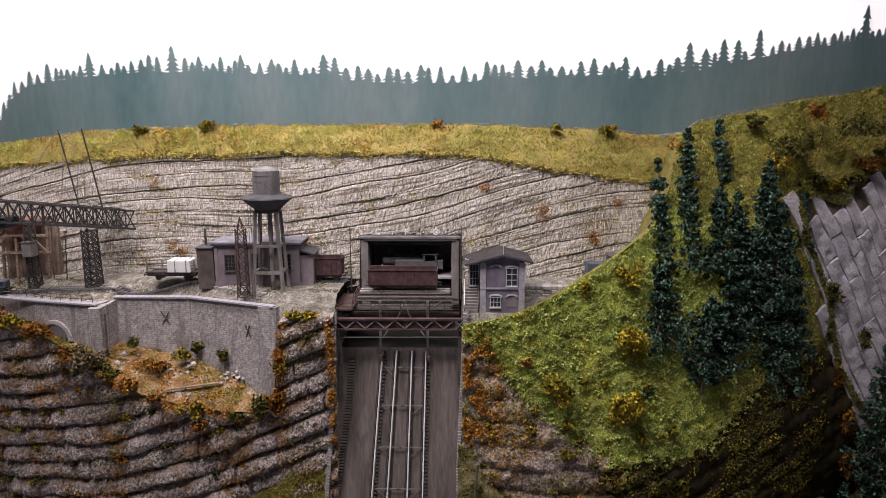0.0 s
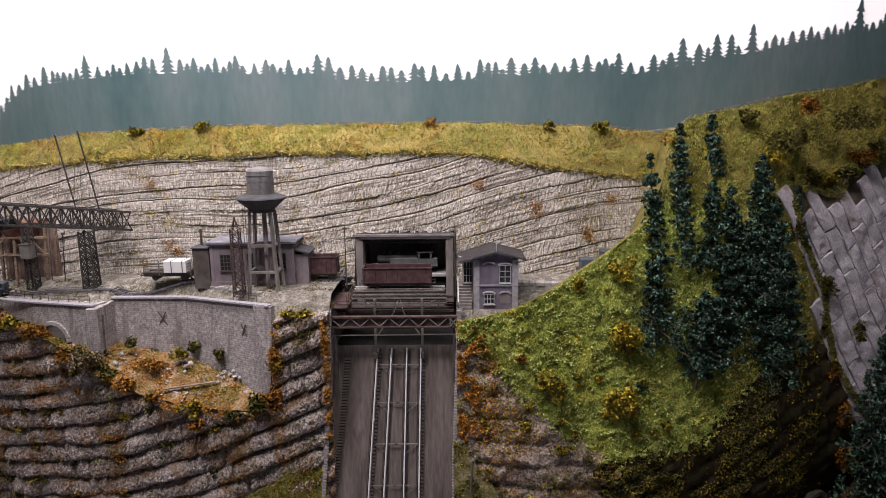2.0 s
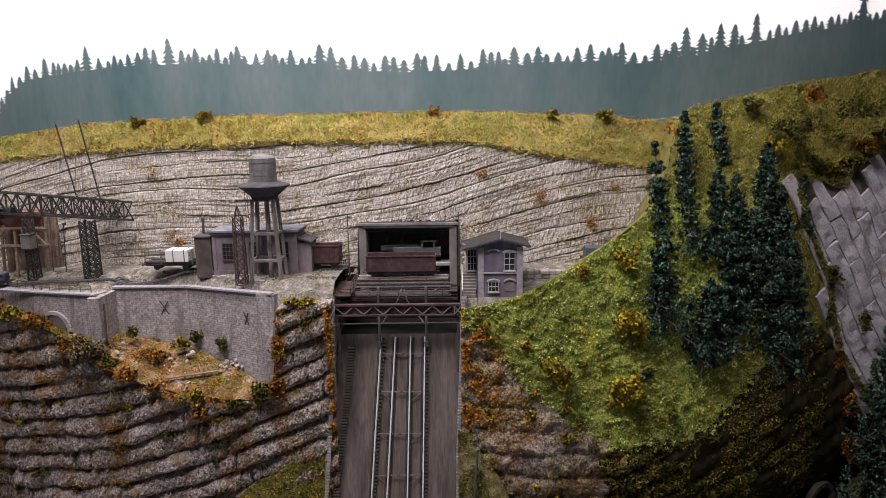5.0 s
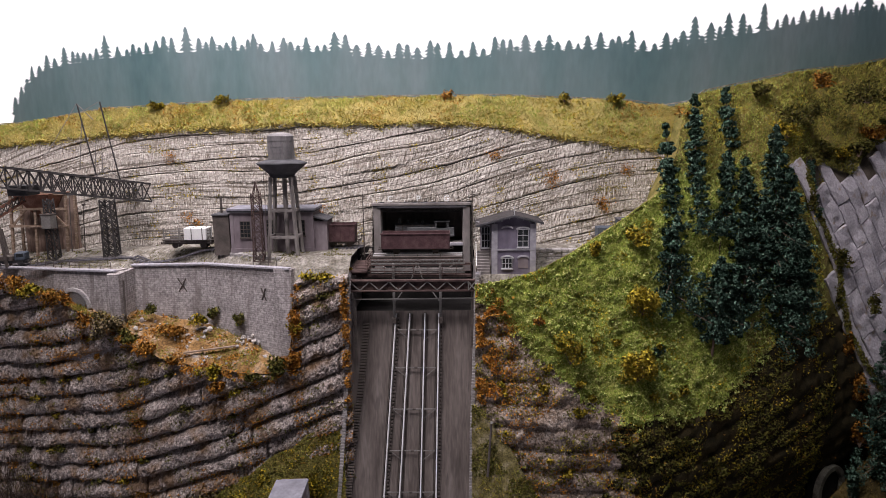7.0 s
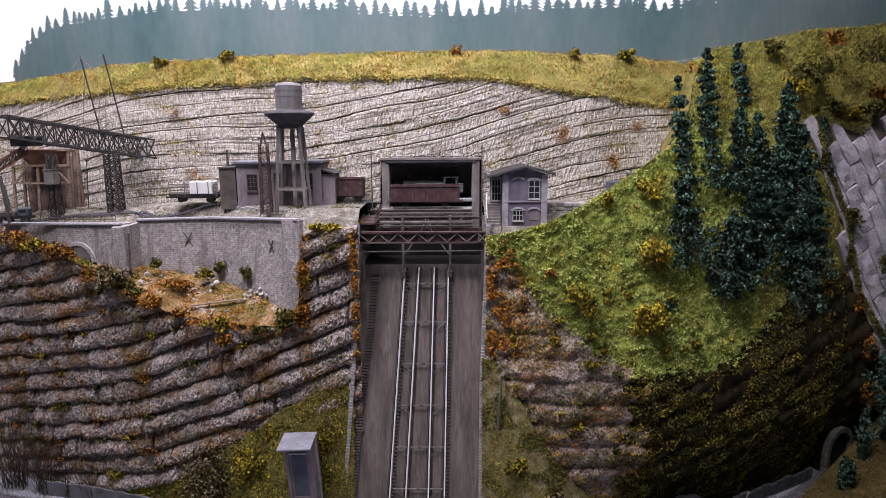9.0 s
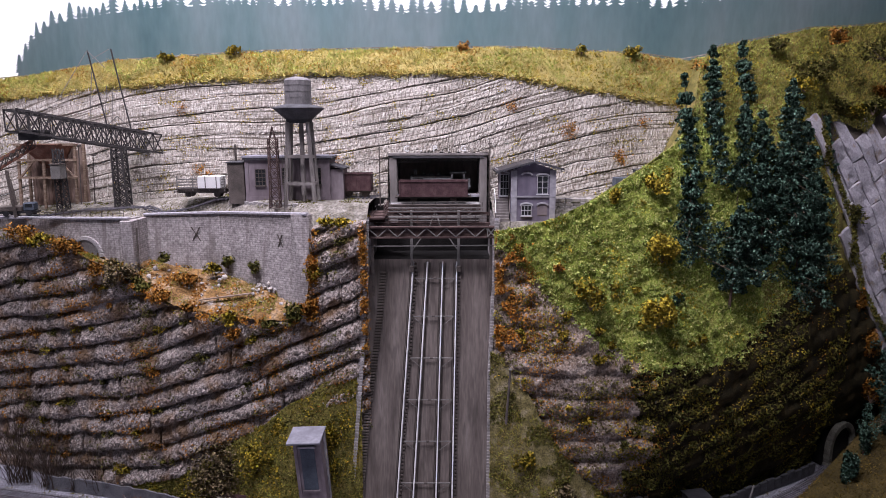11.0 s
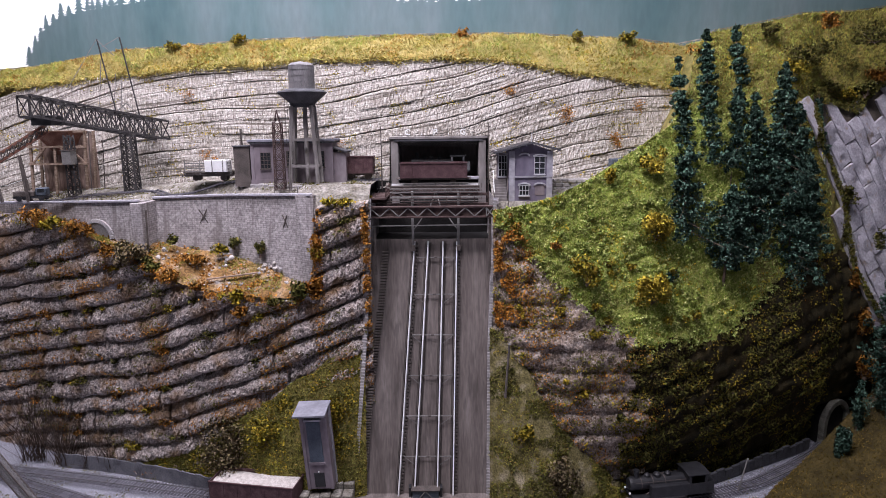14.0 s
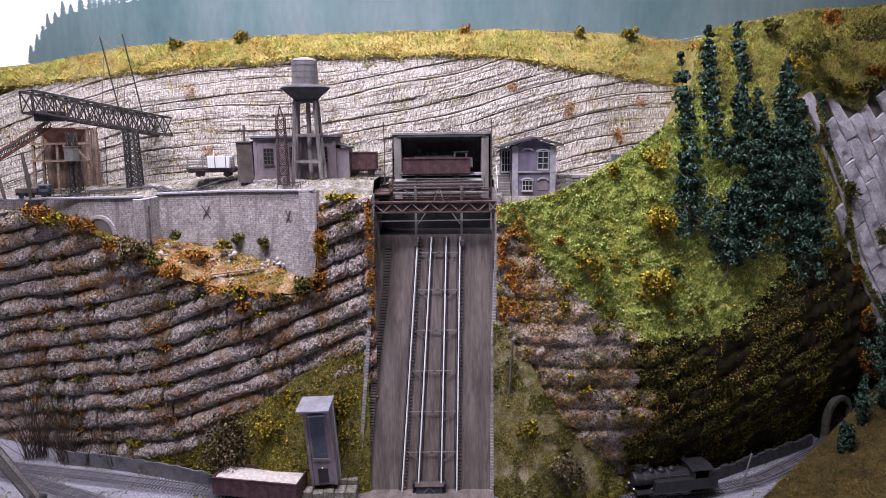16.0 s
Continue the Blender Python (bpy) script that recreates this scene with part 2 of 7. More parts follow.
RAIL = mat("polished_rail", [(0.78, 0.78, 0.8), (0.88, 0.88, 0.9)], 80, 800, rough=0.35, bump=0.05, metal=0.15, vary=0.05, spec=0.6)
RAILSIDE = mat("worn_steel_rail", [(0.12, 0.115, 0.125), (0.22, 0.215, 0.235)], 200, 900, rough=0.7, bump=0.1)
SLEEPER = mat("dusty_sleeper", [(0.07, 0.066, 0.08), (0.14, 0.135, 0.155)], 200, 900, bump=0.3, piece=0.3)
WAGON = mat("red_brown_wagon_paint", [(0.055, 0.03, 0.032), (0.085, 0.046, 0.05), (0.12, 0.075, 0.075)], 90, 900, rough=0.75, bump=0.15)
WOOD = mat("weathered_timber", [(0.16, 0.11, 0.08), (0.26, 0.19, 0.14), (0.34, 0.27, 0.22)], 90, 900, bump=0.3, stretch=(1, 1, 4))
HOPPERWOOD = mat("red_brown_boards", [(0.13, 0.085, 0.07), (0.2, 0.14, 0.115), (0.26, 0.2, 0.17)], 60, 200, bump=0.3, stretch=(1, 1, 0.3), piece=0.2)
BLACK = mat("black_engine_paint", [(0.012, 0.012, 0.014), (0.03, 0.03, 0.033)], 90, 900, rough=0.5, bump=0.1, spec=0.4)
BOILER = mat("grey_machine_paint", [(0.09, 0.095, 0.1), (0.16, 0.165, 0.17)], 90, 900, rough=0.5, bump=0.1, spec=0.4)
TANK = mat("grey_tank_sheet", [(0.13, 0.125, 0.13), (0.2, 0.19, 0.195), (0.25, 0.24, 0.24)], 40, 800, rough=0.7, bump=0.2, stretch=(2, 2, 0.4))
WHITE = mat("white_paint", [(0.74, 0.74, 0.74), (0.82, 0.82, 0.82)], 60, 800, bump=0.05, vary=0.04)
LETTER = mat("white_letter_paint", [(0.78, 0.78, 0.77), (0.86, 0.86, 0.85)], 60, 800, bump=0.1)
GLASSDARK = mat("dark_window_glass", [(0.02, 0.022, 0.025), (0.045, 0.05, 0.055)], 60, 800, rough=0.15, bump=0.0, spec=0.5)
LOAD = mat("pale_lime_load", [(0.36, 0.32, 0.29), (0.5, 0.46, 0.43), (0.6, 0.56, 0.53)], 150, 900, bump=1.0)
BLUE = mat("slate_blue_paint", [(0.06, 0.075, 0.1), (0.1, 0.12, 0.15)], 90, 900, rough=0.6, bump=0.1)
NEEDLE = mat("dark_green_needles", [(0.016, 0.036, 0.025), (0.04, 0.086, 0.06), (0.088, 0.17, 0.12), (0.18, 0.28, 0.21)], island=True, vary=0.3, bump=0.0, fine=300)
TRUNK = mat("grey_bark", [(0.1, 0.07, 0.05), (0.18, 0.13, 0.1)], 150, 900, bump=0.5)
SOOTYTWIG = mat("dark_twig_bark", [(0.03, 0.02, 0.015), (0.06, 0.04, 0.03)], 150, 900, bump=0.3)
GRASSBLADE = mat("grass_fibre", [(0.18, 0.27, 0.036), (0.3, 0.38, 0.065), (0.43, 0.47, 0.13), (0.5, 0.45, 0.17)], island=True, vary=0.3, bump=0.0, fine=60)
CUSHION = mat("pale_green_leaves", [(0.12, 0.18, 0.035), (0.26, 0.34, 0.07), (0.42, 0.47, 0.14), (0.55, 0.52, 0.19)], island=True, vary=0.25, bump=0.0, fine=60)
DRYBLADE = mat("dry_grass_fibre", [(0.38, 0.28, 0.075), (0.48, 0.4, 0.14), (0.32, 0.33, 0.08), (0.46, 0.29, 0.07)], island=True, vary=0.3, bump=0.0, fine=60)
BROWNBLADE = mat("brown_grass_fibre", [(0.12, 0.08, 0.02), (0.22, 0.15, 0.03), (0.28, 0.2, 0.05)], island=True, vary=0.3, bump=0.0, fine=60)
OLIVEBLADE = mat("olive_grass_fibre", [(0.2, 0.16, 0.03), (0.3, 0.27, 0.06), (0.22, 0.25, 0.04), (0.36, 0.24, 0.06)], island=True, vary=0.3, bump=0.0, fine=60)
# brown mound grass with the same shade worked into its tones
DARKBLADE = mat("brown_fibre_with_shade", [(0.05, 0.036, 0.008), (0.1, 0.07, 0.014), (0.14, 0.1, 0.025)], island=True, vary=0.3, bump=0.0, fine=60)
LEAFOR = mat("orange_leaves", [(0.17, 0.066, 0.012), (0.35, 0.145, 0.02), (0.5, 0.23, 0.036), (0.28, 0.16, 0.04)], island=True, vary=0.3, bump=0.0, fine=60)
LEAFYE = mat("yellow_green_leaves", [(0.13, 0.12, 0.012), (0.26, 0.22, 0.02), (0.44, 0.33, 0.025), (0.33, 0.21, 0.025)], island=True, vary=0.3, bump=0.0, fine=60)
LEAFGOLD = mat("golden_leaves", [(0.24, 0.18, 0.018), (0.42, 0.31, 0.028), (0.58, 0.44, 0.045), (0.42, 0.37, 0.05)], island=True, vary=0.3, bump=0.0, fine=60)
DRYLEAF = mat("dry_olive_brown_leaves", [(0.08, 0.06, 0.03), (0.16, 0.12, 0.065), (0.26, 0.2, 0.12), (0.17, 0.15, 0.05)], island=True, vary=0.3, bump=0.0, fine=60)
LEAFGR = mat("olive_leaves", [(0.05, 0.055, 0.012), (0.1, 0.1, 0.02), (0.16, 0.15, 0.03), (0.13, 0.09, 0.025)], island=True, vary=0.3, bump=0.0, fine=60)


# ---------------------------------------------------------------- building helpers
def link_mesh(name, verts, faces, material, parent=None, label="", smooth=False):
    me = bpy.data.meshes.new(name)
    me.from_pydata([tuple(v) for v in verts], [], faces)
    me.validate()
    me.materials.append(material)
    if smooth:
        me.polygons.foreach_set("use_smooth", [True] * len(me.polygons))
    ob = new(name, me)
    if parent is not None:
        ob.parent = parent
    if label:
        ob["label"] = label
    return ob


def part(name, bm, material, parent=None, label="", smooth=False):
    me = bpy.data.meshes.new(name)
    bm.to_mesh(me)
    bm.free()
    me.materials.append(material)
    if smooth:
        me.polygons.foreach_set("use_smooth", [True] * len(me.polygons))
    ob = new(name, me)
    if parent is not None:
        ob.parent = parent
    if label:
        ob["label"] = label
    return ob


def base(name, m, label, category, group="", kind=""):
    ob = new(name)
    ob.empty_display_size = 0.01
    ob.matrix_world = m
    return tagged(ob, label, category, group, kind)


def box(bm, lo, hi, bevel=0.0, turn=None):
    """A box between two corners; turn: a matrix applied to it."""
    c = [(a + b) / 2 for a, b in zip(lo, hi)]
    s = [abs(b - a) for a, b in zip(lo, hi)]
    m = Matrix.Translation(c) @ Matrix.Diagonal((*s, 1))
    if turn is not None:
        m = turn @ m
    made = bmesh.ops.create_cube(bm, size=1, matrix=m)["verts"]
    if bevel:
        bmesh.ops.bevel(bm, geom=list({e for v in made for e in v.link_edges}), offset=bevel, segments=1, affect="EDGES")
    return bm


def B(lo, hi, bevel=0.0, turn=None):
    return box(bmesh.new(), lo, hi, bevel, turn)


def bar(bm, a, b, w, h=None, sides=4):
    """A straight bar from a to b."""
    a, b = Vector(a), Vector(b)
    d = b - a
    q = d.to_track_quat("Z", "Y").to_matrix().to_4x4()
    m = Matrix.Translation((a + b) / 2) @ q
    if sides == 4:
        bmesh.ops.create_cube(bm, size=1, matrix=m @ Matrix.Diagonal((w, h or w, d.length, 1)))
    else:
        bmesh.ops.create_cone(bm, cap_ends=True, segments=sides, radius1=w / 2, radius2=(h or w) / 2, depth=d.length, matrix=m)
    return bm


def cyl(bm, base_c, r1, r2, h, seg=20, turn=None):
    m = Matrix.Translation((base_c[0], base_c[1], base_c[2] + h / 2))
    if turn is not None:
        m = turn @ m
    bmesh.ops.create_cone(bm, cap_ends=True, segments=seg, radius1=r1, radius2=r2, depth=h, matrix=m)
    return bm


def sheet(name, fn, nu, nv, material, parent=None, label="", smooth=True, uv=None):
    """A grid mesh from fn(u, v), u and v from 0 to 1; uv: its texture coordinates, likewise."""
    verts = [fn(i / nu, j / nv) for j in range(nv + 1) for i in range(nu + 1)]
    w = nu + 1
    faces = [(j * w + i, j * w + i + 1, (j + 1) * w + i + 1, (j + 1) * w + i) for j in range(nv) for i in range(nu)]
    ob = link_mesh(name, verts, faces, material, parent, label, smooth)
    if uv:
        flat = [c for q in [uv(i / nu, j / nv) for j in range(nv + 1) for i in range(nu + 1)] for c in q]
        at = np.empty(len(ob.data.loops), dtype=np.int32)
        ob.data.loops.foreach_get("vertex_index", at)
        ob.data.uv_layers.new(name="beds").data.foreach_set("uv", np.array(flat, dtype=np.float32).reshape(-1, 2)[at].reshape(-1))
    return ob


def ip(x, xs, ys):
    """Straight-line interpolation in a short table."""
    if x <= xs[0]:
        return ys[0]
    i = 1
    for b in xs[1:]:
        if x < b:
            a = xs[i - 1]
            return ys[i - 1] + (ys[i] - ys[i - 1]) * (x - a) / (b - a)
        i += 1
    return ys[-1]


def nz(x, y, z, s, octaves=3):
    return noise.fractal(Vector((x * s, y * s, z * s)), 1.0, 2.0, octaves)


# ---------------------------------------------------------------- the lie of the land
def ground_z(x):
    return ip(x, [-1.2, -0.65, -0.37, 0.0, 0.3, 0.8], [0.05, 0.055, 0.068, 0.062, 0.048, 0.042])


def left_y(x):
    """The plan of the left rock face."""
    return ip(x, [-1.3, -0.86, -0.79, -0.65, -0.52, -0.42, -0.35, -0.24, -0.178], [1.26, 1.11, 1.07, 1.018, 0.972, 0.95, 0.943, 0.945, 0.952])


def left_top(x):
    return ip(x, [-1.3, -0.86, -0.72, -0.66, -0.6, -0.55, -0.5, -0.42, -0.3, -0.274, -0.264, -0.178], [0.53, 0.525, 0.515, 0.49, 0.475, 0.445, 0.425, 0.412, 0.405, 0.43, 0.558, 0.568])


WALL_X = [-1.3, -0.806, -0.68, -0.577, -0.576, -0.44, -0.27]
WALL_Y = [1.3, 1.115, 1.045, 1.012, 1.062, 1.04, 0.957]


def wall_y(x):
    """The plan of the retaining wall."""
    return ip(x, WALL_X, WALL_Y)


def plateau_edge(x):
    return ip(x, [-1.3, -0.806, -0.72, -0.59, -0.577, -0.44, -0.27, -0.178, 0.026, 0.1, 0.2, 0.4], [1.335, 1.117, 1.064, 1.02, 1.066, 1.043, 0.959, 0.957, 0.97, 0.975, 1.0, 1.1])


def wall_top(x):
    return ip(x, [-1.0, -0.6, -0.27], [0.546, 0.563, 0.577])


def cliff_y(x, z):
    return ip(x, [-1.4, -0.9, -0.6, -0.28, -0.1, 0.22, 0.36, 0.5], [1.36, 1.245, 1.185, 1.112, 1.1, 1.11, 1.15, 1.2]) + (z - 0.59) * 0.2


def cliff_top(x):
    return ip(x, [-1.4, -0.9, -0.6, -0.3, 0.02, 0.2, 0.37, 0.5], [0.76, 0.782, 0.803, 0.813, 0.812, 0.783, 0.76, 0.75])


def ridge(x):
    """Depth and height of the skyline of the land."""
    xs = [-1.5, -0.92, -0.72, -0.42, -0.16, 0.07, 0.33, 0.415, 0.5, 0.68, 0.9, 1.4]
    return ip(x, xs, [1.45, 1.32, 1.275, 1.235, 1.205, 1.195, 1.21, 1.225, 1.25, 1.29, 1.33, 1.45]), ip(x, xs, [0.79, 0.82, 0.845, 0.858, 0.859, 0.859, 0.847, 0.835, 0.867, 0.9, 0.932, 1.0])


def hill_foot(x):
    return ip(x, [0.02, 0.1, 0.15, 0.28, 0.4, 0.49, 0.64, 0.72, 0.85, 1.3], [0.938, 0.915, 0.908, 0.915, 0.96, 1.0, 1.075, 1.13, 1.19, 1.4])


def hill_y(x, z):
    y = hill_foot(x) + max(0, z - 0.33) * ip(x, [0.03, 0.1, 0.2, 0.34, 0.55, 0.68], [0.1, 0.2, 0.31, 0.32, 0.31, 0.26]) + max(0, z - 0.68) * ip(x, [0.5, 0.68], [0.35, 0.15])
    y += max(0, 0.2 - z) * ip(x, [0.1, 0.2, 0.26], [0.0, 0.12, 0.26])
    return y


def hill_top(x):
    return ip(x, [0.024, 0.07, 0.126, 0.192, 0.27, 0.342, 0.39, 0.42, 0.47, 0.542, 0.6, 0.68, 0.753, 0.832, 0.92, 1.3], [0.55, 0.556, 0.571, 0.599, 0.645, 0.687, 0.75, 0.83, 0.862, 0.876, 0.887, 0.9045, 0.914, 0.921, 0.937, 1.0])


def slab_edge(z):
    return ip(z, [0.2, 0.25, 0.275, 0.35, 0.4, 0.474, 0.527, 0.593, 0.648, 0.7, 0.744, 0.8], [0.885, 0.857, 0.828, 0.772, 0.742, 0.727, 0.726, 0.695, 0.664, 0.656, 0.672, 0.69])


def slab_top(x):
    return ip(x, [0.66, 0.68, 0.72, 0.76, 0.79, 0.82, 0.87, 0.95, 1.3], [0.735, 0.748, 0.75, 0.735, 0.728, 0.755, 0.785, 0.8, 0.82])


def bed_y(z):
    return 0.92 + (z - 0.07) * 0.19


def smooth01(t):
    t = min(1, max(0, t))
    return t * t * (3 - 2 * t)


# ground sheet
def ground_fn(u, v):
    x, y = -3 + 6 * u, -1.5 + 3.2 * v
    z = ground_z(x) - 0.004
    if -1.2 < x < 1.3 and y > 0.5:
        z += 0.002 * nz(x, y, 0, 20)
    return x, y, z


tagged(sheet("ground", ground_fn, 150, 90, GRAVEL), "grey ballast and dusty ground at the foot of the layout", "ground", kind="structure")


# plateau
def plateau_z(x, y):
    wt = wall_top(x) - 0.002
    zb = ip(x, [-1.0, -0.85, -0.6, -0.5], [0.56, 0.567, 0.58, 0.591])
    if x < 0:
        t = smooth01((y - plateau_edge(x) - 0.004) / ip(x, [-0.62, -0.45], [0.09, 0.03]))
    else:
        wt, t = 0.562, smooth01((y - 0.985) / 0.09)
    return wt + (zb - wt) * t + 0.0012 * nz(x, y, 0, 45)


def plateau_sheet(x0, x1, n):
    def fn(u, v):
        x = x0 + (x1 - x0) * u
        y0, y1 = plateau_edge(x) + 0.002, cliff_y(x, 0.59) + 0.03
        y = y0 + (y1 - y0) * v
        return x, y, plateau_z(x, y) - (0.035 if v < 0.01 else 0)
    return tagged(sheet("plateau", fn, n, 48, DUST), "dusty pale quarry yard on top of the retaining wall", "yard", kind="structure")


plateau_sheet(-1.3, -0.178, 170)
plateau_sheet(0.026, 0.45, 70)


# ---------------------------------------------------------------- left rock face in layers
rock_left = base("rock_face", Matrix(), "grey rock face of thick bulging layers with autumn scrub in the joints", "rock face", kind="structure")


def left_rise(x):
    return ip(x, [-1.3, -0.97, -0.79, -0.62, -0.56, -0.44, -0.336, -0.205, -0.178], [-0.17, -0.1, -0.058, -0.019, 0.0, 0.045, 0.084, 0.136, 0.148])


LAYER = 0.034


def left_layer(k):
    def fn(u, v):
        x = -1.3 + 1.122 * u
        s0 = 0.03 + k * LAYER + left_rise(x) + 0.008 * nz(x, k, 0, 6) + 0.0025 * nz(x, k, 3, 35)
        s1 = 0.03 + (k + 1) * LAYER + left_rise(x) + 0.008 * nz(x, k + 1, 0, 6) + 0.0025 * nz(x, k + 1, 3, 35)
        z = s0 + (s1 - s0) * v
        top = left_top(x)
        block = x / 0.07 + 0.4 * k + 0.5 * nz(x, k, 7, 5)
        split = smooth01(1 - abs(block - round(block)) / 0.05) * (1 if (round(block) * 7 + k * 3) % 3 == 0 else 0)
        bulge = 0.019 * (max(0, math.sin(math.pi * min(1, max(0, v ** 0.75 * 0.97 + 0.015)))) ** 0.55) * (0.9 + 0.45 * nz(x, k * 3.1, 2, 12))
        bulge += 0.0025 * nz(x, z, k, 45) + 0.0035 * nz(x * 1.5, z, k, 150) + 0.002 * nz(x * 2, z, k, 300) - 0.01 * split
        y = left_y(x) + 0.012 - bulge
        if z > top:
            over = min(z - top, 0.02)
            y += over * 2.0
            z = top + over * 0.12
        return x, y, z
    return fn


for k in range(-5, 21):
    sheet("rock_layer", left_layer(k), 520, 12, ROCK, rock_left, smooth=False)


# shelf between rock face and retaining wall
def shelf_fn(u, v):
    x = -0.74 + 0.474 * u
    y0, y1 = left_y(x) - 0.004, wall_y(x) + 0.004
    zt = left_top(x) + 0.003
    zw = ip(x, [-0.74, -0.6, -0.55, -0.45, -0.36, -0.29, -0.266], [0.52, 0.49, 0.485, 0.475, 0.462, 0.442, 0.44])
    return x, y0 + (y1 - y0) * v, zt + (zw - zt) * v ** 0.8 + 0.004 * nz(x, v, 0, 30)


tagged(sheet("shelf", shelf_fn, 90, 24, SAND), "orange sandy shelf below the retaining wall with grass", "ground", kind="structure")


def bank_top(x):
    return ip(x, [-0.7, -0.62, -0.5, -0.4, -0.3, -0.19], [0.06, 0.085, 0.135, 0.2, 0.27, 0.335])


def bank_fn(u, v):
    x = -0.62 + 0.428 * u
    zt = bank_top(x)
    zb = ground_z(x) - 0.006
    yt = left_y(x) - 0.002
    d = 0.006 + (zt - zb) * ip(x, [-0.6, -0.45, -0.35, -0.19], [0.1, 0.16, 0.3, 0.1])
    if x < -0.42:
        d = min(d, max(0.004, yt - 0.012 - ip(x, [-0.69, -0.573, -0.5, -0.43], [1.02, 0.982, 0.95, 0.918])))
    return x, yt - d * (1 - v), zb + (zt - zb) * v + 0.006 * nz(x, v * 0.2, 0, 30)


tagged(sheet("left_bank", bank_fn, 120, 40, MOSS), "mossy grass bank at the foot of the rock face", "bank", kind="structure")


# ---------------------------------------------------------------- retaining wall
retaining = base("retaining_wall", Matrix(), "tall grey masonry retaining wall with iron tie crosses and a blind arch", "wall", kind="structure")
BATTER = 0.1


def wall_run(name, x0, y0, x1, y1, n, zlow, thick=0.03):
    """A battered stretch of wall with a top and a back."""
    verts, faces = [], []
    dx, dy = x1 - x0, y1 - y0
    ln = math.hypot(dx, dy)
    ox, oy = -dy / ln * thick, dx / ln * thick
    for i in range(n + 1):
        x, y = x0 + dx * i / n, y0 + dy * i / n
        zt = wall_top(x)
        verts += [(x, y - (zt - zlow) * BATTER, zlow), (x, y, zt), (x + ox, y + oy, zt), (x + ox, y + oy, zlow)]
    for i in range(n):
        for j in range(3):
            a = 4 * i + j
            faces.append((a, a + 4, a + 5, a + 1))
    faces += [(0, 1, 2, 3), tuple(4 * n + q for q in (3, 2, 1, 0))]
    return link_mesh(name, verts, faces, BRICKWALL, retaining)


wall_run("wall_run", -0.44, 1.04, -0.27, 0.957, 8, 0.40)
wall_run("wall_run", -0.578, 1.062, -0.44, 1.04, 8, 0.40)
wall_run("wall_run", -0.72, 1.06, -0.59, 1.016, 8, 0.40)
wall_run("wall_run", -0.806, 1.113, -0.72, 1.06, 4, 0.40)
wall_run("wall_run", -1.3, 1.33, -0.806, 1.113, 8, 0.40)
wall_run("wall_end", -0.27, 0.957, -0.262, 1.01, 3, 0.40)
part("buttress", B((-0.596, 1.005, 0.42), (-0.576, 1.075, 0.561), 0.001), BRICKWALL, retaining)
part("buttress_pipe", bar(bmesh.new(), (-0.5735, 1.012, 0.475), (-0.5735, 1.016, 0.548), 0.003, 0.003, 8), STEEL, retaining, "dark drain pipe")
cope = B((-0.0058, -0.004, -0.0018), (0.0058, 0.006, 0.0018), 0.0005)
cope_me = bpy.data.meshes.new("coping_stone")
cope.to_mesh(cope_me)
cope.free()
cope_me.materials.append(QUOIN)
for p, a in [((x0 + (x1 - x0) * t, y0 + (y1 - y0) * t), math.atan2(y1 - y0, x1 - x0)) for x0, y0, x1, y1, n in ((-0.44, 1.04, -0.268, 0.956, 16), (-0.575, 1.062, -0.44, 1.04, 12), (-0.72, 1.06, -0.58, 1.012, 13), (-0.9, 1.13, -0.72, 1.06, 16)) for t in [i / n for i in range(n)]]:
    ob = new("coping_stone", cope_me)
    ob.parent = retaining
    ob.matrix_basis = Matrix.Translation((p[0], p[1], wall_top(p[0]) + 0.0012)) @ Matrix.Rotation(a, 4, "Z")
for x, z, s in ((-0.484, 0.533, 0.0125), (-0.322, 0.532, 0.0105)):
    y = wall_y(x) - (wall_top(x) - z) * BATTER - 0.0018
    k = (wall_y(x + 0.02) - wall_y(x - 0.02)) / 0.04
    bm = bmesh.new()
    w = s * (0.62 if x < -0.4 else 0.4)
    bar(bm, (x - w, y - k * w + 0.0013, z - s), (x + w, y + k * w - 0.0013, z + s), 0.0017)
    bar(bm, (x + w, y + k * w + 0.0013, z - s), (x - w, y - k * w - 0.0013, z + s), 0.0017)
    part("tie_cross", bm, STEEL, retaining, "dark iron tie cross")
# blind arch
ax, az, ar = -0.672, 0.497, 0.031
ay = lambda x: 1.044 + (x + 0.672) * -0.34 - 0.0095
bm = bmesh.new()
for i in range(14):
    a = math.pi * (i + 0.5) / 14
    c = Matrix.Translation((ax + ar * math.cos(a), ay(ax + ar * math.cos(a)) - 0.001, az + ar * math.sin(a))) @ Matrix.Rotation(-a, 4, "Y")
    me_b = B((-0.0032, -0.002, -0.0031), (0.0032, 0.003, 0.0031), 0.0004)
    me_b.transform(c)
    part("arch_stone", me_b, STONE, retaining)
bm.free()
# no real recess: a flat panel whose darker colour gives its shade
verts = [(ax, ay(ax) - 0.0006, az - 0.03)] + [(ax + (ar - 0.003) * math.cos(math.pi * i / 16), ay(ax + ar * math.cos(math.pi * i / 16)) - 0.0006, az + (ar - 0.003) * math.sin(math.pi * i / 16)) for i in range(17)]
verts += [(ax - ar + 0.003, ay(ax - ar) - 0.0006, az - 0.03), (ax + ar - 0.003, ay(ax + ar) - 0.0006, az - 0.03)]
link_mesh("arch_recess", verts, [tuple([19] + list(range(1, 19)))], ARCHSHADE, retaining, "flat darker panel painted as the shaded recess of the arch")


# ---------------------------------------------------------------- cliff behind the plateau
cliff = base("quarry_cliff", Matrix(), "pale layered quarry cliff with dark joints and small rusty scrub", "cliff", kind="structure")


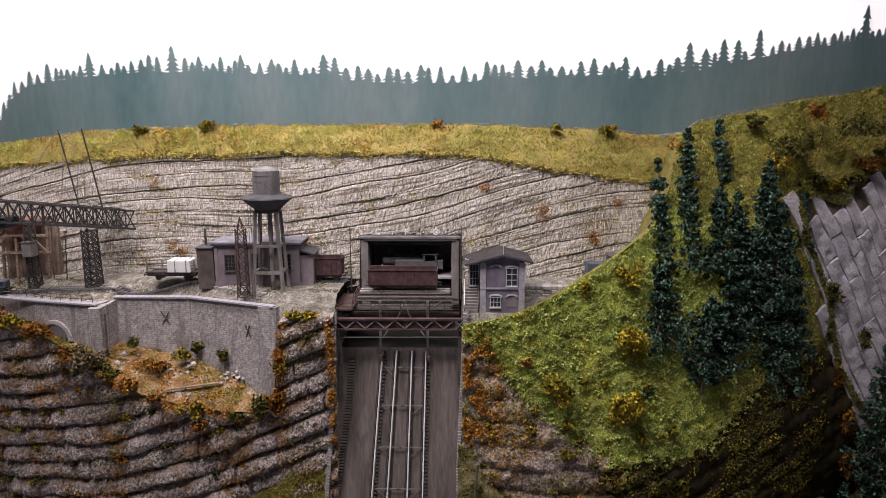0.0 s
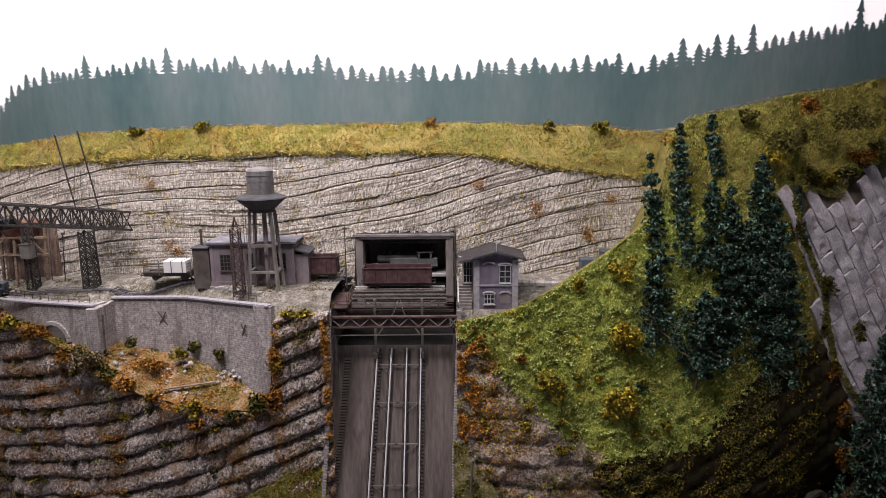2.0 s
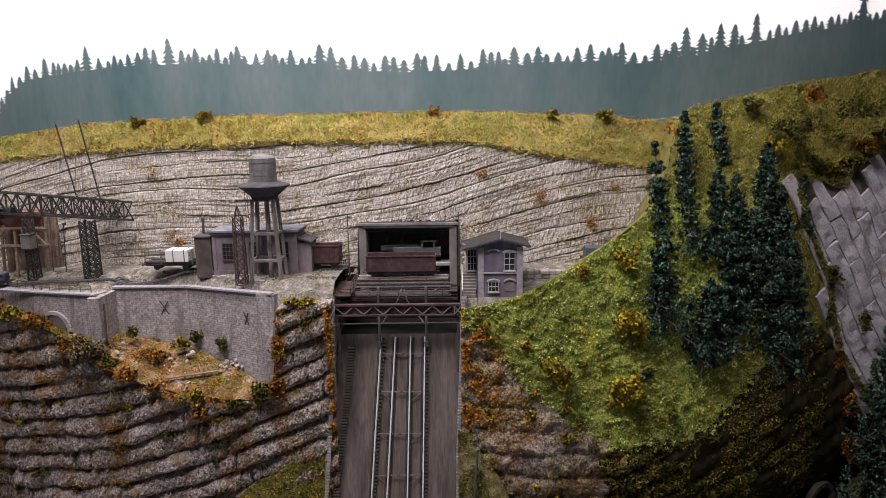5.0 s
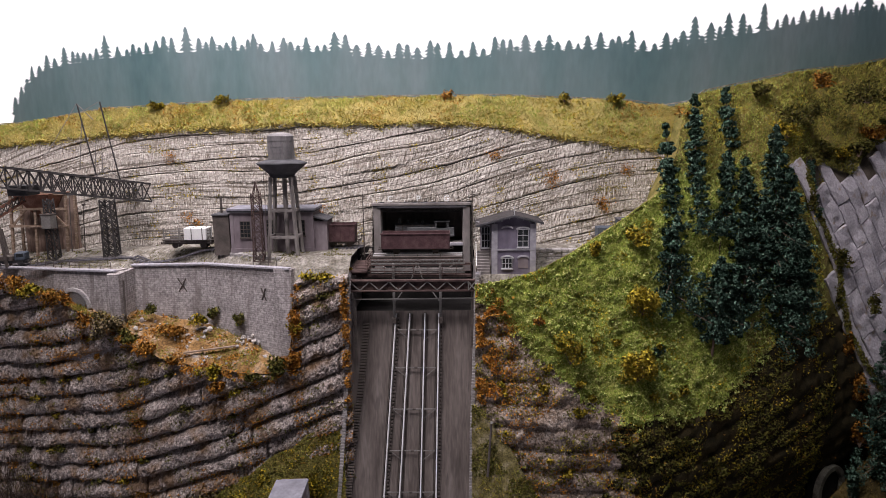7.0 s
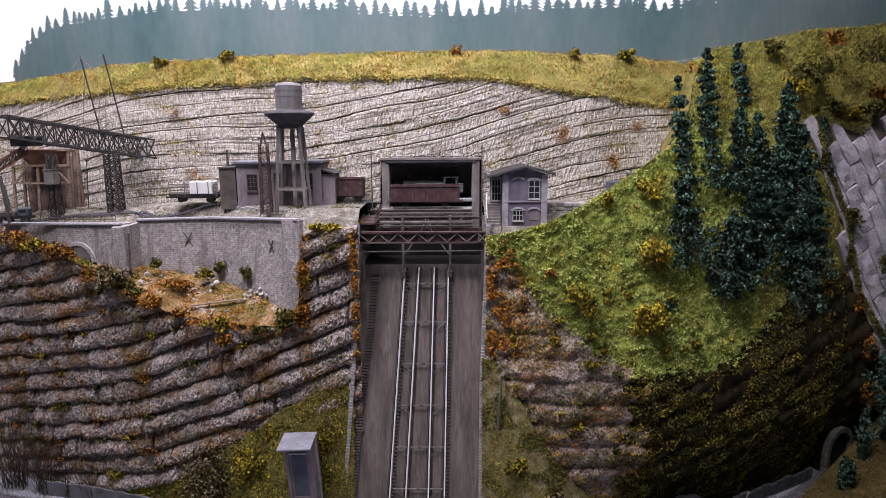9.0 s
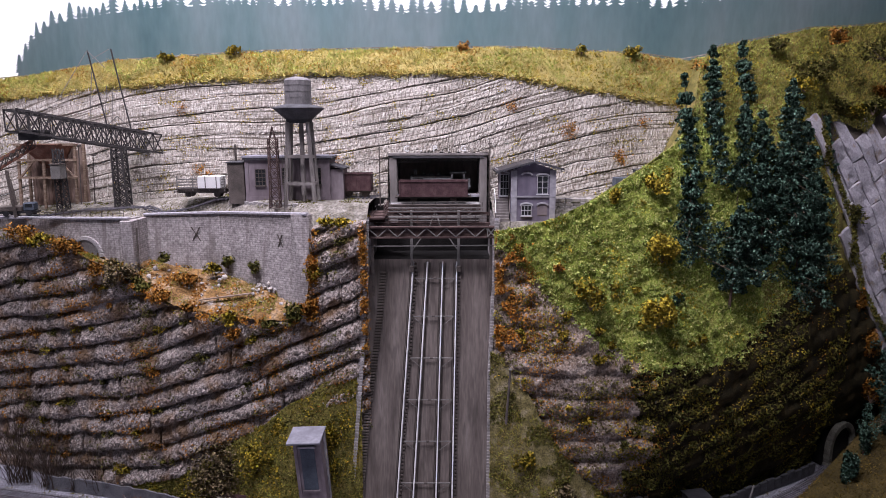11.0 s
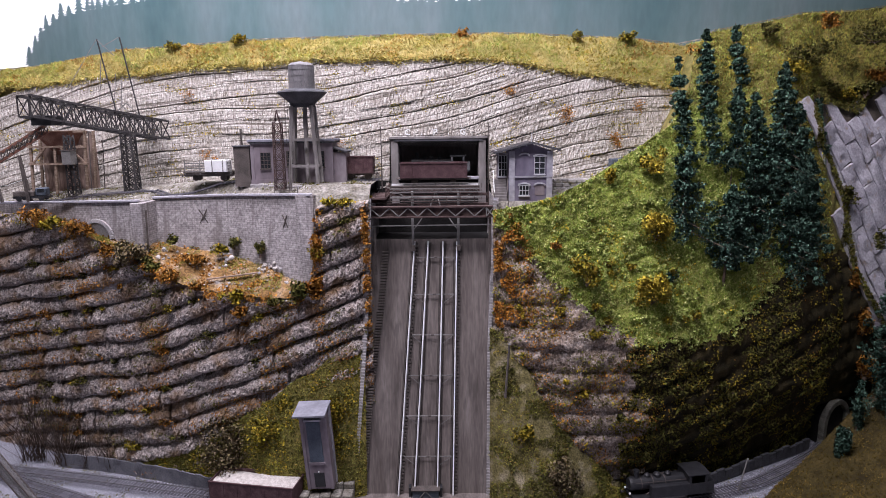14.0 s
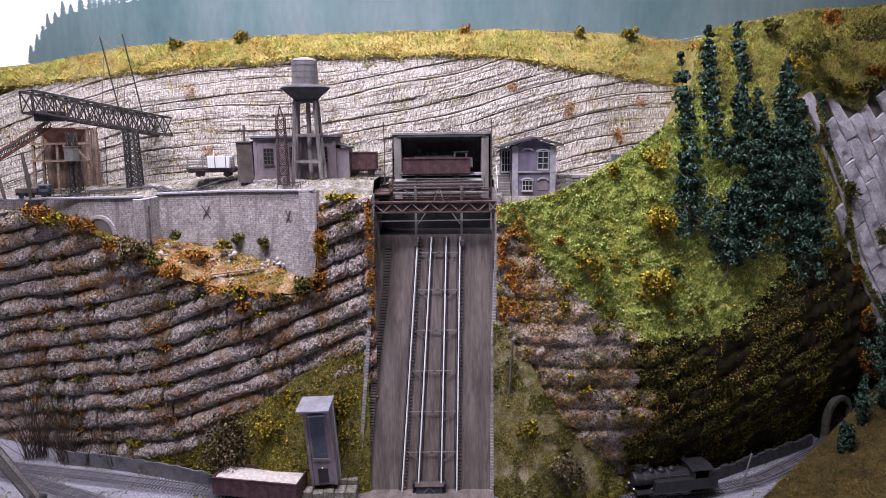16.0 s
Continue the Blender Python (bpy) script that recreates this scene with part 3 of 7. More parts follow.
def cliff_rise(x):
    return 0.17 * (x + 0.2) - 0.1 * smooth01((x + 0.25) / 0.2) * (x + 0.25 if x < 0 else 0.25) * 0.6 + 0.02 * math.sin(7 * x)


JOINT_ROWS = (0.0, 0.05, 0.1, 0.24, 0.42, 0.6, 0.78, 0.9, 0.95, 1.0)


def cliff_line(k, x):
    return 0.46 + k * 0.0235 + cliff_rise(x) + 0.007 * nz(x, k * 1.7, 5, 4) + 0.001 * nz(x, k, 5, 40)


def joint_open(k, x):
    """How wide the joint below layer k gapes, from closed to open."""
    return smooth01(0.35 + 0.35 * ((k * 5) % 3 - 0.6) + 1.3 * nz(x, k * 3.3, 1, 5))


def cliff_layer(k):
    proud = 0.0025 * ((k * 7) % 5) / 4
    def fn(u, v):
        x = -1.4 + 1.95 * u
        v = JOINT_ROWS[round(v * 9)]
        s0, s1 = cliff_line(k, x), cliff_line(k + 1, x)
        z = s0 + (s1 - s0) * v
        gap = joint_open(k, x) if v < 0.5 else joint_open(k + 1, x)
        edge = min(v, 1 - v)
        recess = 0.0005 + 0.0095 * gap if edge < 0.01 else (0.0008 * gap if edge < 0.06 else 0)
        relief = 0.003 * nz(x, k * 2.3, 4, 10) + 0.0016 * nz(x * 3, z, k, 80) + 0.0014 * nz(x * 2, z, k, 240)
        y = cliff_y(x, z) - proud - relief + recess
        if -0.156 < x < 0.024 and z < 0.666 or -0.2 < x < 0.04 and z < 0.572:
            y = max(y, 1.19)
        top = cliff_top(x) + 0.006 * nz(x, 0, 9, 25)
        if z > top:
            y, z = cliff_y(x, top) + 0.012, top - 0.003
        return x, y, z
    return fn


for k in range(-7, 19):
    sheet("cliff_layer", cliff_layer(k), 960, 9, CLIFF, cliff, smooth=False, uv=lambda u, v, k=k: (-1.4 + 1.95 * u + 0.37 * k, k + JOINT_ROWS[round(v * 9)]))


# grass cap of the cliff up to the ridge and down behind it
def cap_fn(u, v):
    x = -1.45 + 1.95 * u
    yt, zt = cliff_y(x, cliff_top(x)) - 0.0035, cliff_top(x) - 0.005 + 0.006 * nz(x, 0, 9, 25)
    yr, zr = ridge(x)
    if v < 0.75:
        t = v / 0.75
        y, z = yt + (yr - yt) * t, zt + (zr - zt) * t ** 0.75
    else:
        t = (v - 0.75) / 0.25
        y, z = yr + 0.03 * t, zr - 0.12 * t
    return x, y + 0.004 * nz(x, z, 0, 25) * min(1, 6 * v), z + 0.004 * nz(x, y, 1, 30) * min(1, 4 * (1 - abs(v - 0.4)))


tagged(sheet("grass_cap", cap_fn, 240, 28, DRYGROUND), "yellow autumn grass on top of the cliff", "grass", kind="structure")


# ---------------------------------------------------------------- right hill
def hill_fn(u, v):
    x = 0.024 + 1.3 * u
    zb, zt = 0.03, hill_top(x)
    z = zb + (zt - zb) * v
    y = hill_y(x, z)
    below = smooth01((lip_z(x) - z) / 0.03)
    y += 0.006 * nz(x, y, z, 22) + 0.004 * nz(x, y, z, 70)
    if x > slab_edge(z) + 0.004 and 0.24 < z < slab_top(x) - 0.012:
        y += 0.02
    if z < 0.16 and 0.6 < x < 0.9:
        y += 0.09 * smooth01((0.062 - abs(x - 0.742)) / 0.012) * smooth01((0.125 - z) / 0.01)
    y -= below * 0.008 * (abs(math.sin((z - hill_dip(x)) / 0.036 * math.pi)) ** 0.5 - 0.5)
    return x, y, z


def hill_dip(x):
    return 0.18 * max(0, x - 0.3) * 1.5


def lip_z(x):
    return ip(x, [0.02, 0.07, 0.12, 0.2, 0.28, 0.36, 0.43, 0.5, 0.6], [0.54, 0.49, 0.44, 0.37, 0.33, 0.325, 0.335, 0.37, 0.44])


def zone_sheet(name, fn, nu, nv, mats, pick, label, category, smooth=True):
    ob = sheet(name, fn, nu, nv, mats[0])
    for m in mats[1:]:
        ob.data.materials.append(m)
    for p in ob.data.polygons:
        p.material_index = pick(*p.center)
    return tagged(ob, label, category, kind="structure")


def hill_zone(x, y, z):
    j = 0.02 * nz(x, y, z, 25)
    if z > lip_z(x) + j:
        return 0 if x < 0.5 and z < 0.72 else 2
    # right of the brown rock, index 1 is the colour with shade painted in
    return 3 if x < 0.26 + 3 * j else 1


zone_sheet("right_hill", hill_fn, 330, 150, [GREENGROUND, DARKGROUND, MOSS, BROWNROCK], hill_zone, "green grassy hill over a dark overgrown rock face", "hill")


def hill_back_fn(u, v):
    x = 0.024 + 1.3 * u
    zt = hill_top(x)
    yt = hill_y(x, zt)
    return x, yt + 0.25 * v, zt - 0.25 * v * v - (0.03 * v if x < 0.35 else 0)


tagged(sheet("hill_back", hill_back_fn, 120, 10, MOSS), "mossy back of the hill", "hill", kind="structure")


def rbank_top(x):
    return ip(x, [0.016, 0.05, 0.09, 0.14, 0.2, 0.27], [0.352, 0.335, 0.27, 0.19, 0.115, 0.052])


def rbank_fn(u, v):
    x = 0.018 + 0.25 * u
    zt, zb = rbank_top(x) + 0.016 * nz(x, 0, 2, 22), ground_z(x) - 0.006
    yt = hill_foot(x) - 0.004 + max(0, 0.2 - zt) * ip(x, [0.1, 0.2, 0.26], [0.0, 0.12, 0.26])
    d = 0.004 + (zt - zb) * ip(x, [0.02, 0.08, 0.2], [0.06, 0.2, 0.25])
    return x, yt - d * (1 - v), zb + (zt - zb) * v + 0.005 * nz(x, v * 0.2, 4, 30)


tagged(sheet("right_bank", rbank_fn, 70, 50, BANKSOIL), "mossy grass bank between the incline and the rock face", "bank", kind="structure")


# pale edge of the scenery board along the skyline
trim = base("ridge_trim", Matrix(), "thin pale edge strip along the skyline of the land", "trim", kind="structure")
crest = [(x, ridge(x)[0] + 0.008, ridge(x)[1] + 0.0035) for x in [-1.2 + 0.04 * i for i in range(41)]]
crest += [(x, hill_y(x, hill_top(x)) + 0.012, hill_top(x) + 0.004) for x in [0.44 + 0.04 * i for i in range(20)]]
bm = bmesh.new()
for a, b in zip(crest, crest[1:]):
    bar(bm, a, b, 0.0022, 0.0022)
part("edge_strip", bm, DUST, trim)


# slab cliff at the far right
def slab_fn(u, v):
    z = 0.24 + 0.56 * v
    x = slab_edge(z) + 0.004 + 0.4 * u
    z = min(z, slab_top(x))
    return x, hill_y(x, z) + 0.001 + 0.002 * nz(x, 0.3, z, 60), z


slabs = base("slab_cliff", Matrix(), "lavender grey rock slabs with slanting cracks", "cliff", kind="structure")
sheet("joint_bed", slab_fn, 60, 90, SLABJOINT, slabs, "dark soil in the cracks between the slabs")


def slab_piece(row, cell):
    """One slab between two long slanting cracks, its edges turned down into them."""
    lift = 0.0014 * (((row * 7 + cell * 3) % 5) / 4) + 0.005
    tilt_a, tilt_b = 0.012 * (((row * 3 + cell * 5) % 7) / 3 - 1), 0.025 * (((row * 5 + cell) % 5) / 2 - 1)
    b0, wide = row * 0.034, 0.034 * (0.94 + 0.025 * (cell % 2))
    shift = 0.37 * (row % 3) + 0.3 * nz(row, 0, 0, 3)
    a0 = (cell - shift) * 0.095 + 0.022 * nz(row, cell, 5, 3)
    a1 = (cell + 1 - shift) * 0.095 + 0.022 * nz(row, cell + 1, 5, 3)
    slant = 0.012 * nz(row, cell, 9, 3)
    na, nb = 9, 6
    verts = []
    for j in range(nb + 1):
        for i in range(na + 1):
            fa, fb = (0, 0.012, 0.14, 0.28, 0.42, 0.58, 0.72, 0.86, 0.988, 1)[i], (0, 0.025, 0.3, 0.55, 0.8, 0.975, 1)[j]
            rim = i in (0, na) or j in (0, nb)
            a = a0 + 0.0006 + (a1 - a0 - 0.0012) * fa + slant * (fb - 0.5)
            b = b0 + wide * fb
            x, z = a * 0.46 + b * 0.89, -a * 0.89 + b * 0.46
            w = 0.009 * nz(x, z, 0, 7) + 0.0012 * nz(x, z, 3, 60)
            x, z = x + w * 0.9, z + w * 0.4
            y = hill_y(x, z) - lift - tilt_a * 0.06 * (fa - 0.5) - tilt_b * 0.034 * (fb - 0.5)
            y += 0.0045 * nz(x, row + cell, z, 32) + 0.002 * nz(x, 0.3, z, 140)
            verts.append((x, y + (0.006 if rim else 0), z))
    w = na + 1
    faces = [(j * w + i, j * w + i + 1, (j + 1) * w + i + 1, (j + 1) * w + i) for j in range(nb) for i in range(na)]
    return verts, faces


for row in range(22, 42):
    for cell in range(-11, 8):
        vs, fs = slab_piece(row, cell)
        xc, zc = sum(v[0] for v in vs) / len(vs), sum(v[2] for v in vs) / len(vs)
        if max(v[2] - slab_top(v[0]) for v in vs) < 0.018 and 0.25 < zc < slab_top(xc) - 0.012 and slab_edge(zc) - 0.001 < xc < 1.08:
            link_mesh("slab", vs, fs, SLAB, slabs)


# ---------------------------------------------------------------- backdrop
def back_y(x):
    return 1.3 + 0.17 * x * x


sky = bpy.data.materials.new("painted_sky")
sky.use_nodes = True
sky_n = sky.node_tree.nodes["Principled BSDF"]
sky_n.inputs["Base Color"].default_value = (0.85, 0.85, 0.85, 1)
sky_n.inputs["Emission Color"].default_value = (1, 0.985, 0.97, 1)
sky_n.inputs["Emission Strength"].default_value = 0.6
tagged(sheet("backdrop", lambda u, v: (-2.6 + 5.2 * u, back_y(-2.6 + 5.2 * u) + 0.03, 0.2 + 1.8 * v), 60, 2, sky), "white hazy sky of the painted backdrop", "backdrop", kind="structure")
FOREST = mat("painted_forest", [(0.085, 0.15, 0.16), (0.125, 0.19, 0.2), (0.17, 0.22, 0.235)], 9, 90, rough=1, bump=0, vary=0.06, stretch=(1, 1, 0.3))


def forest_top(x):
    return ip(x, [-1.1, -1.055, -1.011, -0.955, -0.875, -0.798, -0.656, -0.525, -0.4, -0.28, -0.164, -0.049, 0.066, 0.181, 0.297, 0.417, 0.515, 0.603, 0.735, 0.876, 1.3], [0.79, 0.868, 0.919, 0.95, 0.957, 0.965, 0.971, 0.97, 0.965, 0.961, 0.946, 0.944, 0.947, 0.956, 0.959, 0.957, 0.972, 0.99, 1.016, 1.038, 1.12])


rng = random.Random(4)
TALL = [(-0.897, 0.995), (-0.784, 1.016), (-0.582, 1.024), (-0.636, 1.007), (-0.428, 1.004), (-0.362, 0.994), (-0.253, 1.002), (-0.23, 0.996), (-0.054, 0.981), (0.079, 0.987), (0.142, 0.99), (0.191, 0.99), (0.298, 0.995), (0.364, 0.998), (0.439, 0.995), (0.476, 0.999), (0.501, 1.028), (0.537, 1.017), (0.577, 1.037), (0.609, 1.036), (0.658, 1.058), (0.922, 1.12)]
crowns = [(x, 0.0165 + 0.003 * rng.random(), z) for x, z in TALL]
x = -1.06
while x < 1.5:
    if all(abs(x - c) > 0.013 for c, _ in TALL):
        crowns.append((x, 0.0135 + 0.005 * rng.random(), forest_top(x) + 0.014 + 0.019 * rng.random() ** 1.2))
    x += 0.013 + 0.012 * rng.random()
verts, faces = [], []
cols = 900
for i in range(cols + 1):
    x = -1.1 + 2.6 * i / cols
    verts += [(x, back_y(x) + 0.024, 0.5), (x, back_y(x) + 0.024, forest_top(x) - 0.001 + 0.003 * nz(x, 0, 0, 90))]
for i in range(cols):
    faces.append((2 * i, 2 * i + 2, 2 * i + 3, 2 * i + 1))
for k, (cx, w, top) in enumerate(crowns):
    foot = forest_top(cx) - 0.014
    tiers = 7
    for i in range(tiers):
        a, b = i / tiers, (i + 1.45) / tiers
        zt, zb = top - (top - foot) * a, top - (top - foot) * min(1.0, b)
        half = w * (0.12 + 1.2 * min(1.0, b) ** 0.9) * (0.82 + 0.4 * rng.random())
        lean = 0.12 * w * (rng.random() - 0.5)
        off = 0.0239 - 0.00001 * i - 0.00004 * (k % 3)
        n = len(verts)
        verts += [(qx, back_y(qx) + off, qz) for qx, qz in ((cx + lean - half, zb + 0.001 * rng.random()), (cx + lean + half, zb + 0.001 * rng.random()), (cx + half * 0.1, zt), (cx - half * 0.1, zt))]
        faces.append((n, n + 1, n + 2, n + 3))
tagged(link_mesh("painted_forest", verts, faces, FOREST), "hazy blue green fir forest painted on the backdrop", "backdrop", kind="structure")


# ---------------------------------------------------------------- incline
incline = base("incline", Matrix(), "steep dark concrete ramp with four bright rails and a stair", "incline", kind="structure")
LX = lambda z: ip(z, [0.06, 0.36, 0.55], [-0.212, -0.186, -0.177])
RX = lambda z: ip(z, [0.06, 0.31, 0.55], [0.013, 0.016, 0.026])
EDGE_Y = lambda z: ip(z, [0.06, 0.36, 0.56], [0.915, 0.95, 0.965])


def bed_fn(u, v):
    z = 0.03 + 0.466 * v
    return LX(z) - 0.01 + (RX(z) - LX(z) + 0.02) * u, bed_y(z), z


sheet("ramp_bed", bed_fn, 6, 40, BED, incline, "stained dark grey concrete ramp")
for side, fx, off in (("left", LX, -0.008), ("right", RX, 0.008)):
    verts, faces = [], []
    for i in range(31):
        z = 0.04 + 0.53 * i / 30
        xa, xb = fx(z), fx(z) + off
        verts += [(xa, 1.103, z), (xa, EDGE_Y(z), z), (xb, EDGE_Y(z), z), (xb, 1.103, z)]
    for i in range(30):
        for j in range(3):
            a = 4 * i + j
            faces.append((a, a + 1, a + 5, a + 4))
    link_mesh("ramp_wall", verts, faces, BRICKWALL, incline)

for xb, xt in ((-0.138, -0.104), (-0.111, -0.081), (-0.072, -0.057), (-0.045, -0.034)):
    bm = bmesh.new()
    xe = xb + (xt - xb) * 0.428 / 0.465
    bar(bm, (xb, bed_y(0.065) - 0.006, 0.065), (xe, bed_y(0.493) - 0.006, 0.493), 0.0021, 0.003)
    part("rail", bm, RAIL, incline, "bright polished rail")
for i, (xb, xt) in enumerate(((-0.138, -0.104), (-0.111, -0.081), (-0.072, -0.057), (-0.045, -0.034))):
    bm = bmesh.new()
    ends = []
    for z in (0.06, 0.49):
        x = xb + (xt - xb) * (z - 0.065) / 0.465
        ends.append([bm.verts.new((x + dx, bed_y(z) + dy, z)) for dx, dy in ((-0.0055, 0.001), (0.0055, 0.001), (0.0055, -0.0014), (-0.0055, -0.0014))])
    for j in range(4):
        bm.faces.new((ends[0][j], ends[0][(j + 1) % 4], ends[1][(j + 1) % 4], ends[1][j]))
    bm.faces.new(ends[0][::-1])
    bm.faces.new(ends[1])
    bmesh.ops.recalc_face_normals(bm, faces=bm.faces)
    part("rail_strip", bm, RAILBED, incline, "dark strip under the rail")
# pit floor coloured black for the shade under the bridge
part("pit_floor", B((-0.185, 1.002, 0.486), (0.03, 1.108, 0.4915)), DEEPSHADE, incline, "dark floor behind the ramp head")
part("foot_apron", B((-0.216, 0.8, 0.05), (0.018, 0.93, 0.0665), 0.001), BED, incline, "dark concrete apron at the foot of the ramp")


# ---------------------------------------------------------------- kinds of things
def grid_bars(bm, xs, zs, x0, x1, z0, z1, y, w):
    for x in xs:
        box(bm, (x - w / 2, y - w / 2, z0), (x + w / 2, y + w / 2, z1))
    for z in zs:
        box(bm, (x0, y - w / 2, z - w / 2), (x1, y + w / 2, z + w / 2))


def window_on(parent, x0, x1, z0, z1, y, cols=2, rows=3, arch=0.0, frame_mat=None, sill=True):
    """A window in a wall that faces the camera at depth y."""
    frame_mat = frame_mat or QUOIN
    win = part("window", B((x0, y - 0.0002, z0), (x1, y + 0.001, z1)), GLASSDARK, parent, "dark glazed window")
    bm = bmesh.new()
    w = 0.0009
    grid_bars(bm, [x0 + (x1 - x0) * i / cols for i in range(cols + 1)], [z0 + (z1 - z0) * i / rows for i in range(rows + 1)], x0, x1, z0, z1, y - 0.0008, w)
    part("window_frame", bm, frame_mat, win, "pale window bars")
    if sill:
        part("window_sill", B((x0 - 0.0015, y - 0.0025, z0 - 0.0022), (x1 + 0.0015, y, z0 - 0.0006)), frame_mat, win)
    if arch:
        bm = bmesh.new()
        n = 8
        xc, r = (x0 + x1) / 2, (x1 - x0) / 2 + 0.002
        for i in range(n):
            a0, a1 = math.pi * i / n, math.pi * (i + 1) / n
            p0 = (xc + r * math.cos(a0), y - 0.001, z1 + arch * math.sin(a0))
            p1 = (xc + r * math.cos(a1), y - 0.001, z1 + arch * math.sin(a1))
            bar(bm, p0, p1, 0.0018, 0.0024)
        part("window_arch", bm, frame_mat, win)
    return win


def lattice_panel(bm, a0, a1, b0, b1, n, w):
    """Zigzag bracing between the line a0-a1 and the line b0-b1."""
    a0, a1, b0, b1 = (Vector(p) for p in (a0, a1, b0, b1))
    for i in range(n):
        t0, t1 = i / n, (i + 1) / n
        pa, pb = a0.lerp(a1, t0), b0.lerp(b1, t1)
        qa, qb = b0.lerp(b1, t0), a0.lerp(a1, t1)
        bar(bm, pa, pb, w)
        bar(bm, qa, qb, w)
        bar(bm, qa, pa, w)


def lattice_tower(name, m, w0, d0, w1, d1, h, n, label, material, leg=0.0022, brace=0.001, category="pylon"):
    """A four-legged lattice tower on its base, tapering from w0 x d0 to w1 x d1."""
    top = base(name, m, label, category)
    c0 = [(-w0 / 2, -d0 / 2, 0), (w0 / 2, -d0 / 2, 0), (w0 / 2, d0 / 2, 0), (-w0 / 2, d0 / 2, 0)]
    c1 = [(-w1 / 2, -d1 / 2, h), (w1 / 2, -d1 / 2, h), (w1 / 2, d1 / 2, h), (-w1 / 2, d1 / 2, h)]
    for a, b in zip(c0, c1):
        part("leg", bar(bmesh.new(), a, b, leg), material, top)
    for i in range(4):
        bm = bmesh.new()
        j = (i + 1) % 4
        lattice_panel(bm, c0[i], c1[i], c0[j], c1[j], n, brace)
        part("lattice_side", bm, material, top)
    return top


def wheelset(parent, x, r, gauge, y0=0.0):
    for s in (-1, 1):
        bm = bmesh.new()
        turn = Matrix.Translation((x, y0 + s * gauge / 2, r)) @ Matrix.Rotation(math.pi / 2, 4, "X")
        bmesh.ops.create_cone(bm, cap_ends=True, segments=16, radius1=r, radius2=r, depth=0.0025, matrix=turn)
        bmesh.ops.create_cone(bm, cap_ends=True, segments=10, radius1=r * 0.3, radius2=r * 0.3, depth=0.004, matrix=turn)
        part("wheel", bm, STEEL, parent, "dark steel wheel")


def open_wagon(m, L, W, H, label, load=False, group="", wheels=True, paint=None):
    """An open goods wagon along its own x, rails at z 0, body H high."""
    paint = paint or WAGON
    top = base("goods_wagon", m, label, "wagon", group)
    f = 0.011
    t = 0.0014
    bm = bmesh.new()
    box(bm, (-L / 2, -W / 2, f), (L / 2, W / 2, f + t))
    for s in (-1, 1):
        box(bm, (-L / 2, s * W / 2 - (t if s > 0 else 0), f + t), (L / 2, s * W / 2 + (t if s < 0 else 0), f + H))
        box(bm, (s * L / 2 - (t if s > 0 else 0), -W / 2 + t, f + t), (s * L / 2 + (t if s < 0 else 0), W / 2 - t, f + H))
    part("body", bm, paint, top, "red-brown weathered wagon box")
    for s in (-1, 1):
        for i in range(7):
            x = -L / 2 + 0.002 + (L - 0.004) * i / 6
            part("stanchion", B((x - 0.0008, s * W / 2 - 0.001, f), (x + 0.0008, s * W / 2 + 0.001, f + H)), paint, top)
        part("rim", B((-L / 2 - 0.0008, s * (W / 2) - 0.0012, f + H - 0.0004), (L / 2 + 0.0008, s * W / 2 + 0.0012, f + H + 0.0012)), paint, top)
        part("sole_bar", B((-L / 2, s * W * 0.36 - 0.001, f - 0.003), (L / 2, s * W * 0.36 + 0.001, f)), STEEL, top)
        for e in (-1, 1):
            bm = bmesh.new()
            bar(bm, (e * L / 2, s * 0.01, f - 0.001), (e * (L / 2 + 0.005), s * 0.01, f - 0.001), 0.0022, sides=8)
            bar(bm, (e * (L / 2 + 0.005), s * 0.01, f - 0.001), (e * (L / 2 + 0.006), s * 0.01, f - 0.001), 0.0048, sides=12)
            part("buffer", bm, STEEL, top)
    if wheels:
        for x in (-L * 0.29, L * 0.29):
            wheelset(top, x, 0.0055, 0.0165)
    if load:
        def heap(u, v):
            x, y = (u - 0.5) * (L - 2 * t), (v - 0.5) * (W - 2 * t)
            e = min(u, 1 - u, (v if v < 0.5 else 1 - v) * 0.5) * 8
            return x, y, f + H - 0.004 + 0.003 * smooth01(e) + 0.0012 * nz(x, y, 3, 120)
        sheet("load", heap, 60, 18, LOAD, top, "pale pinkish lime heaped level with the rim")
    return top


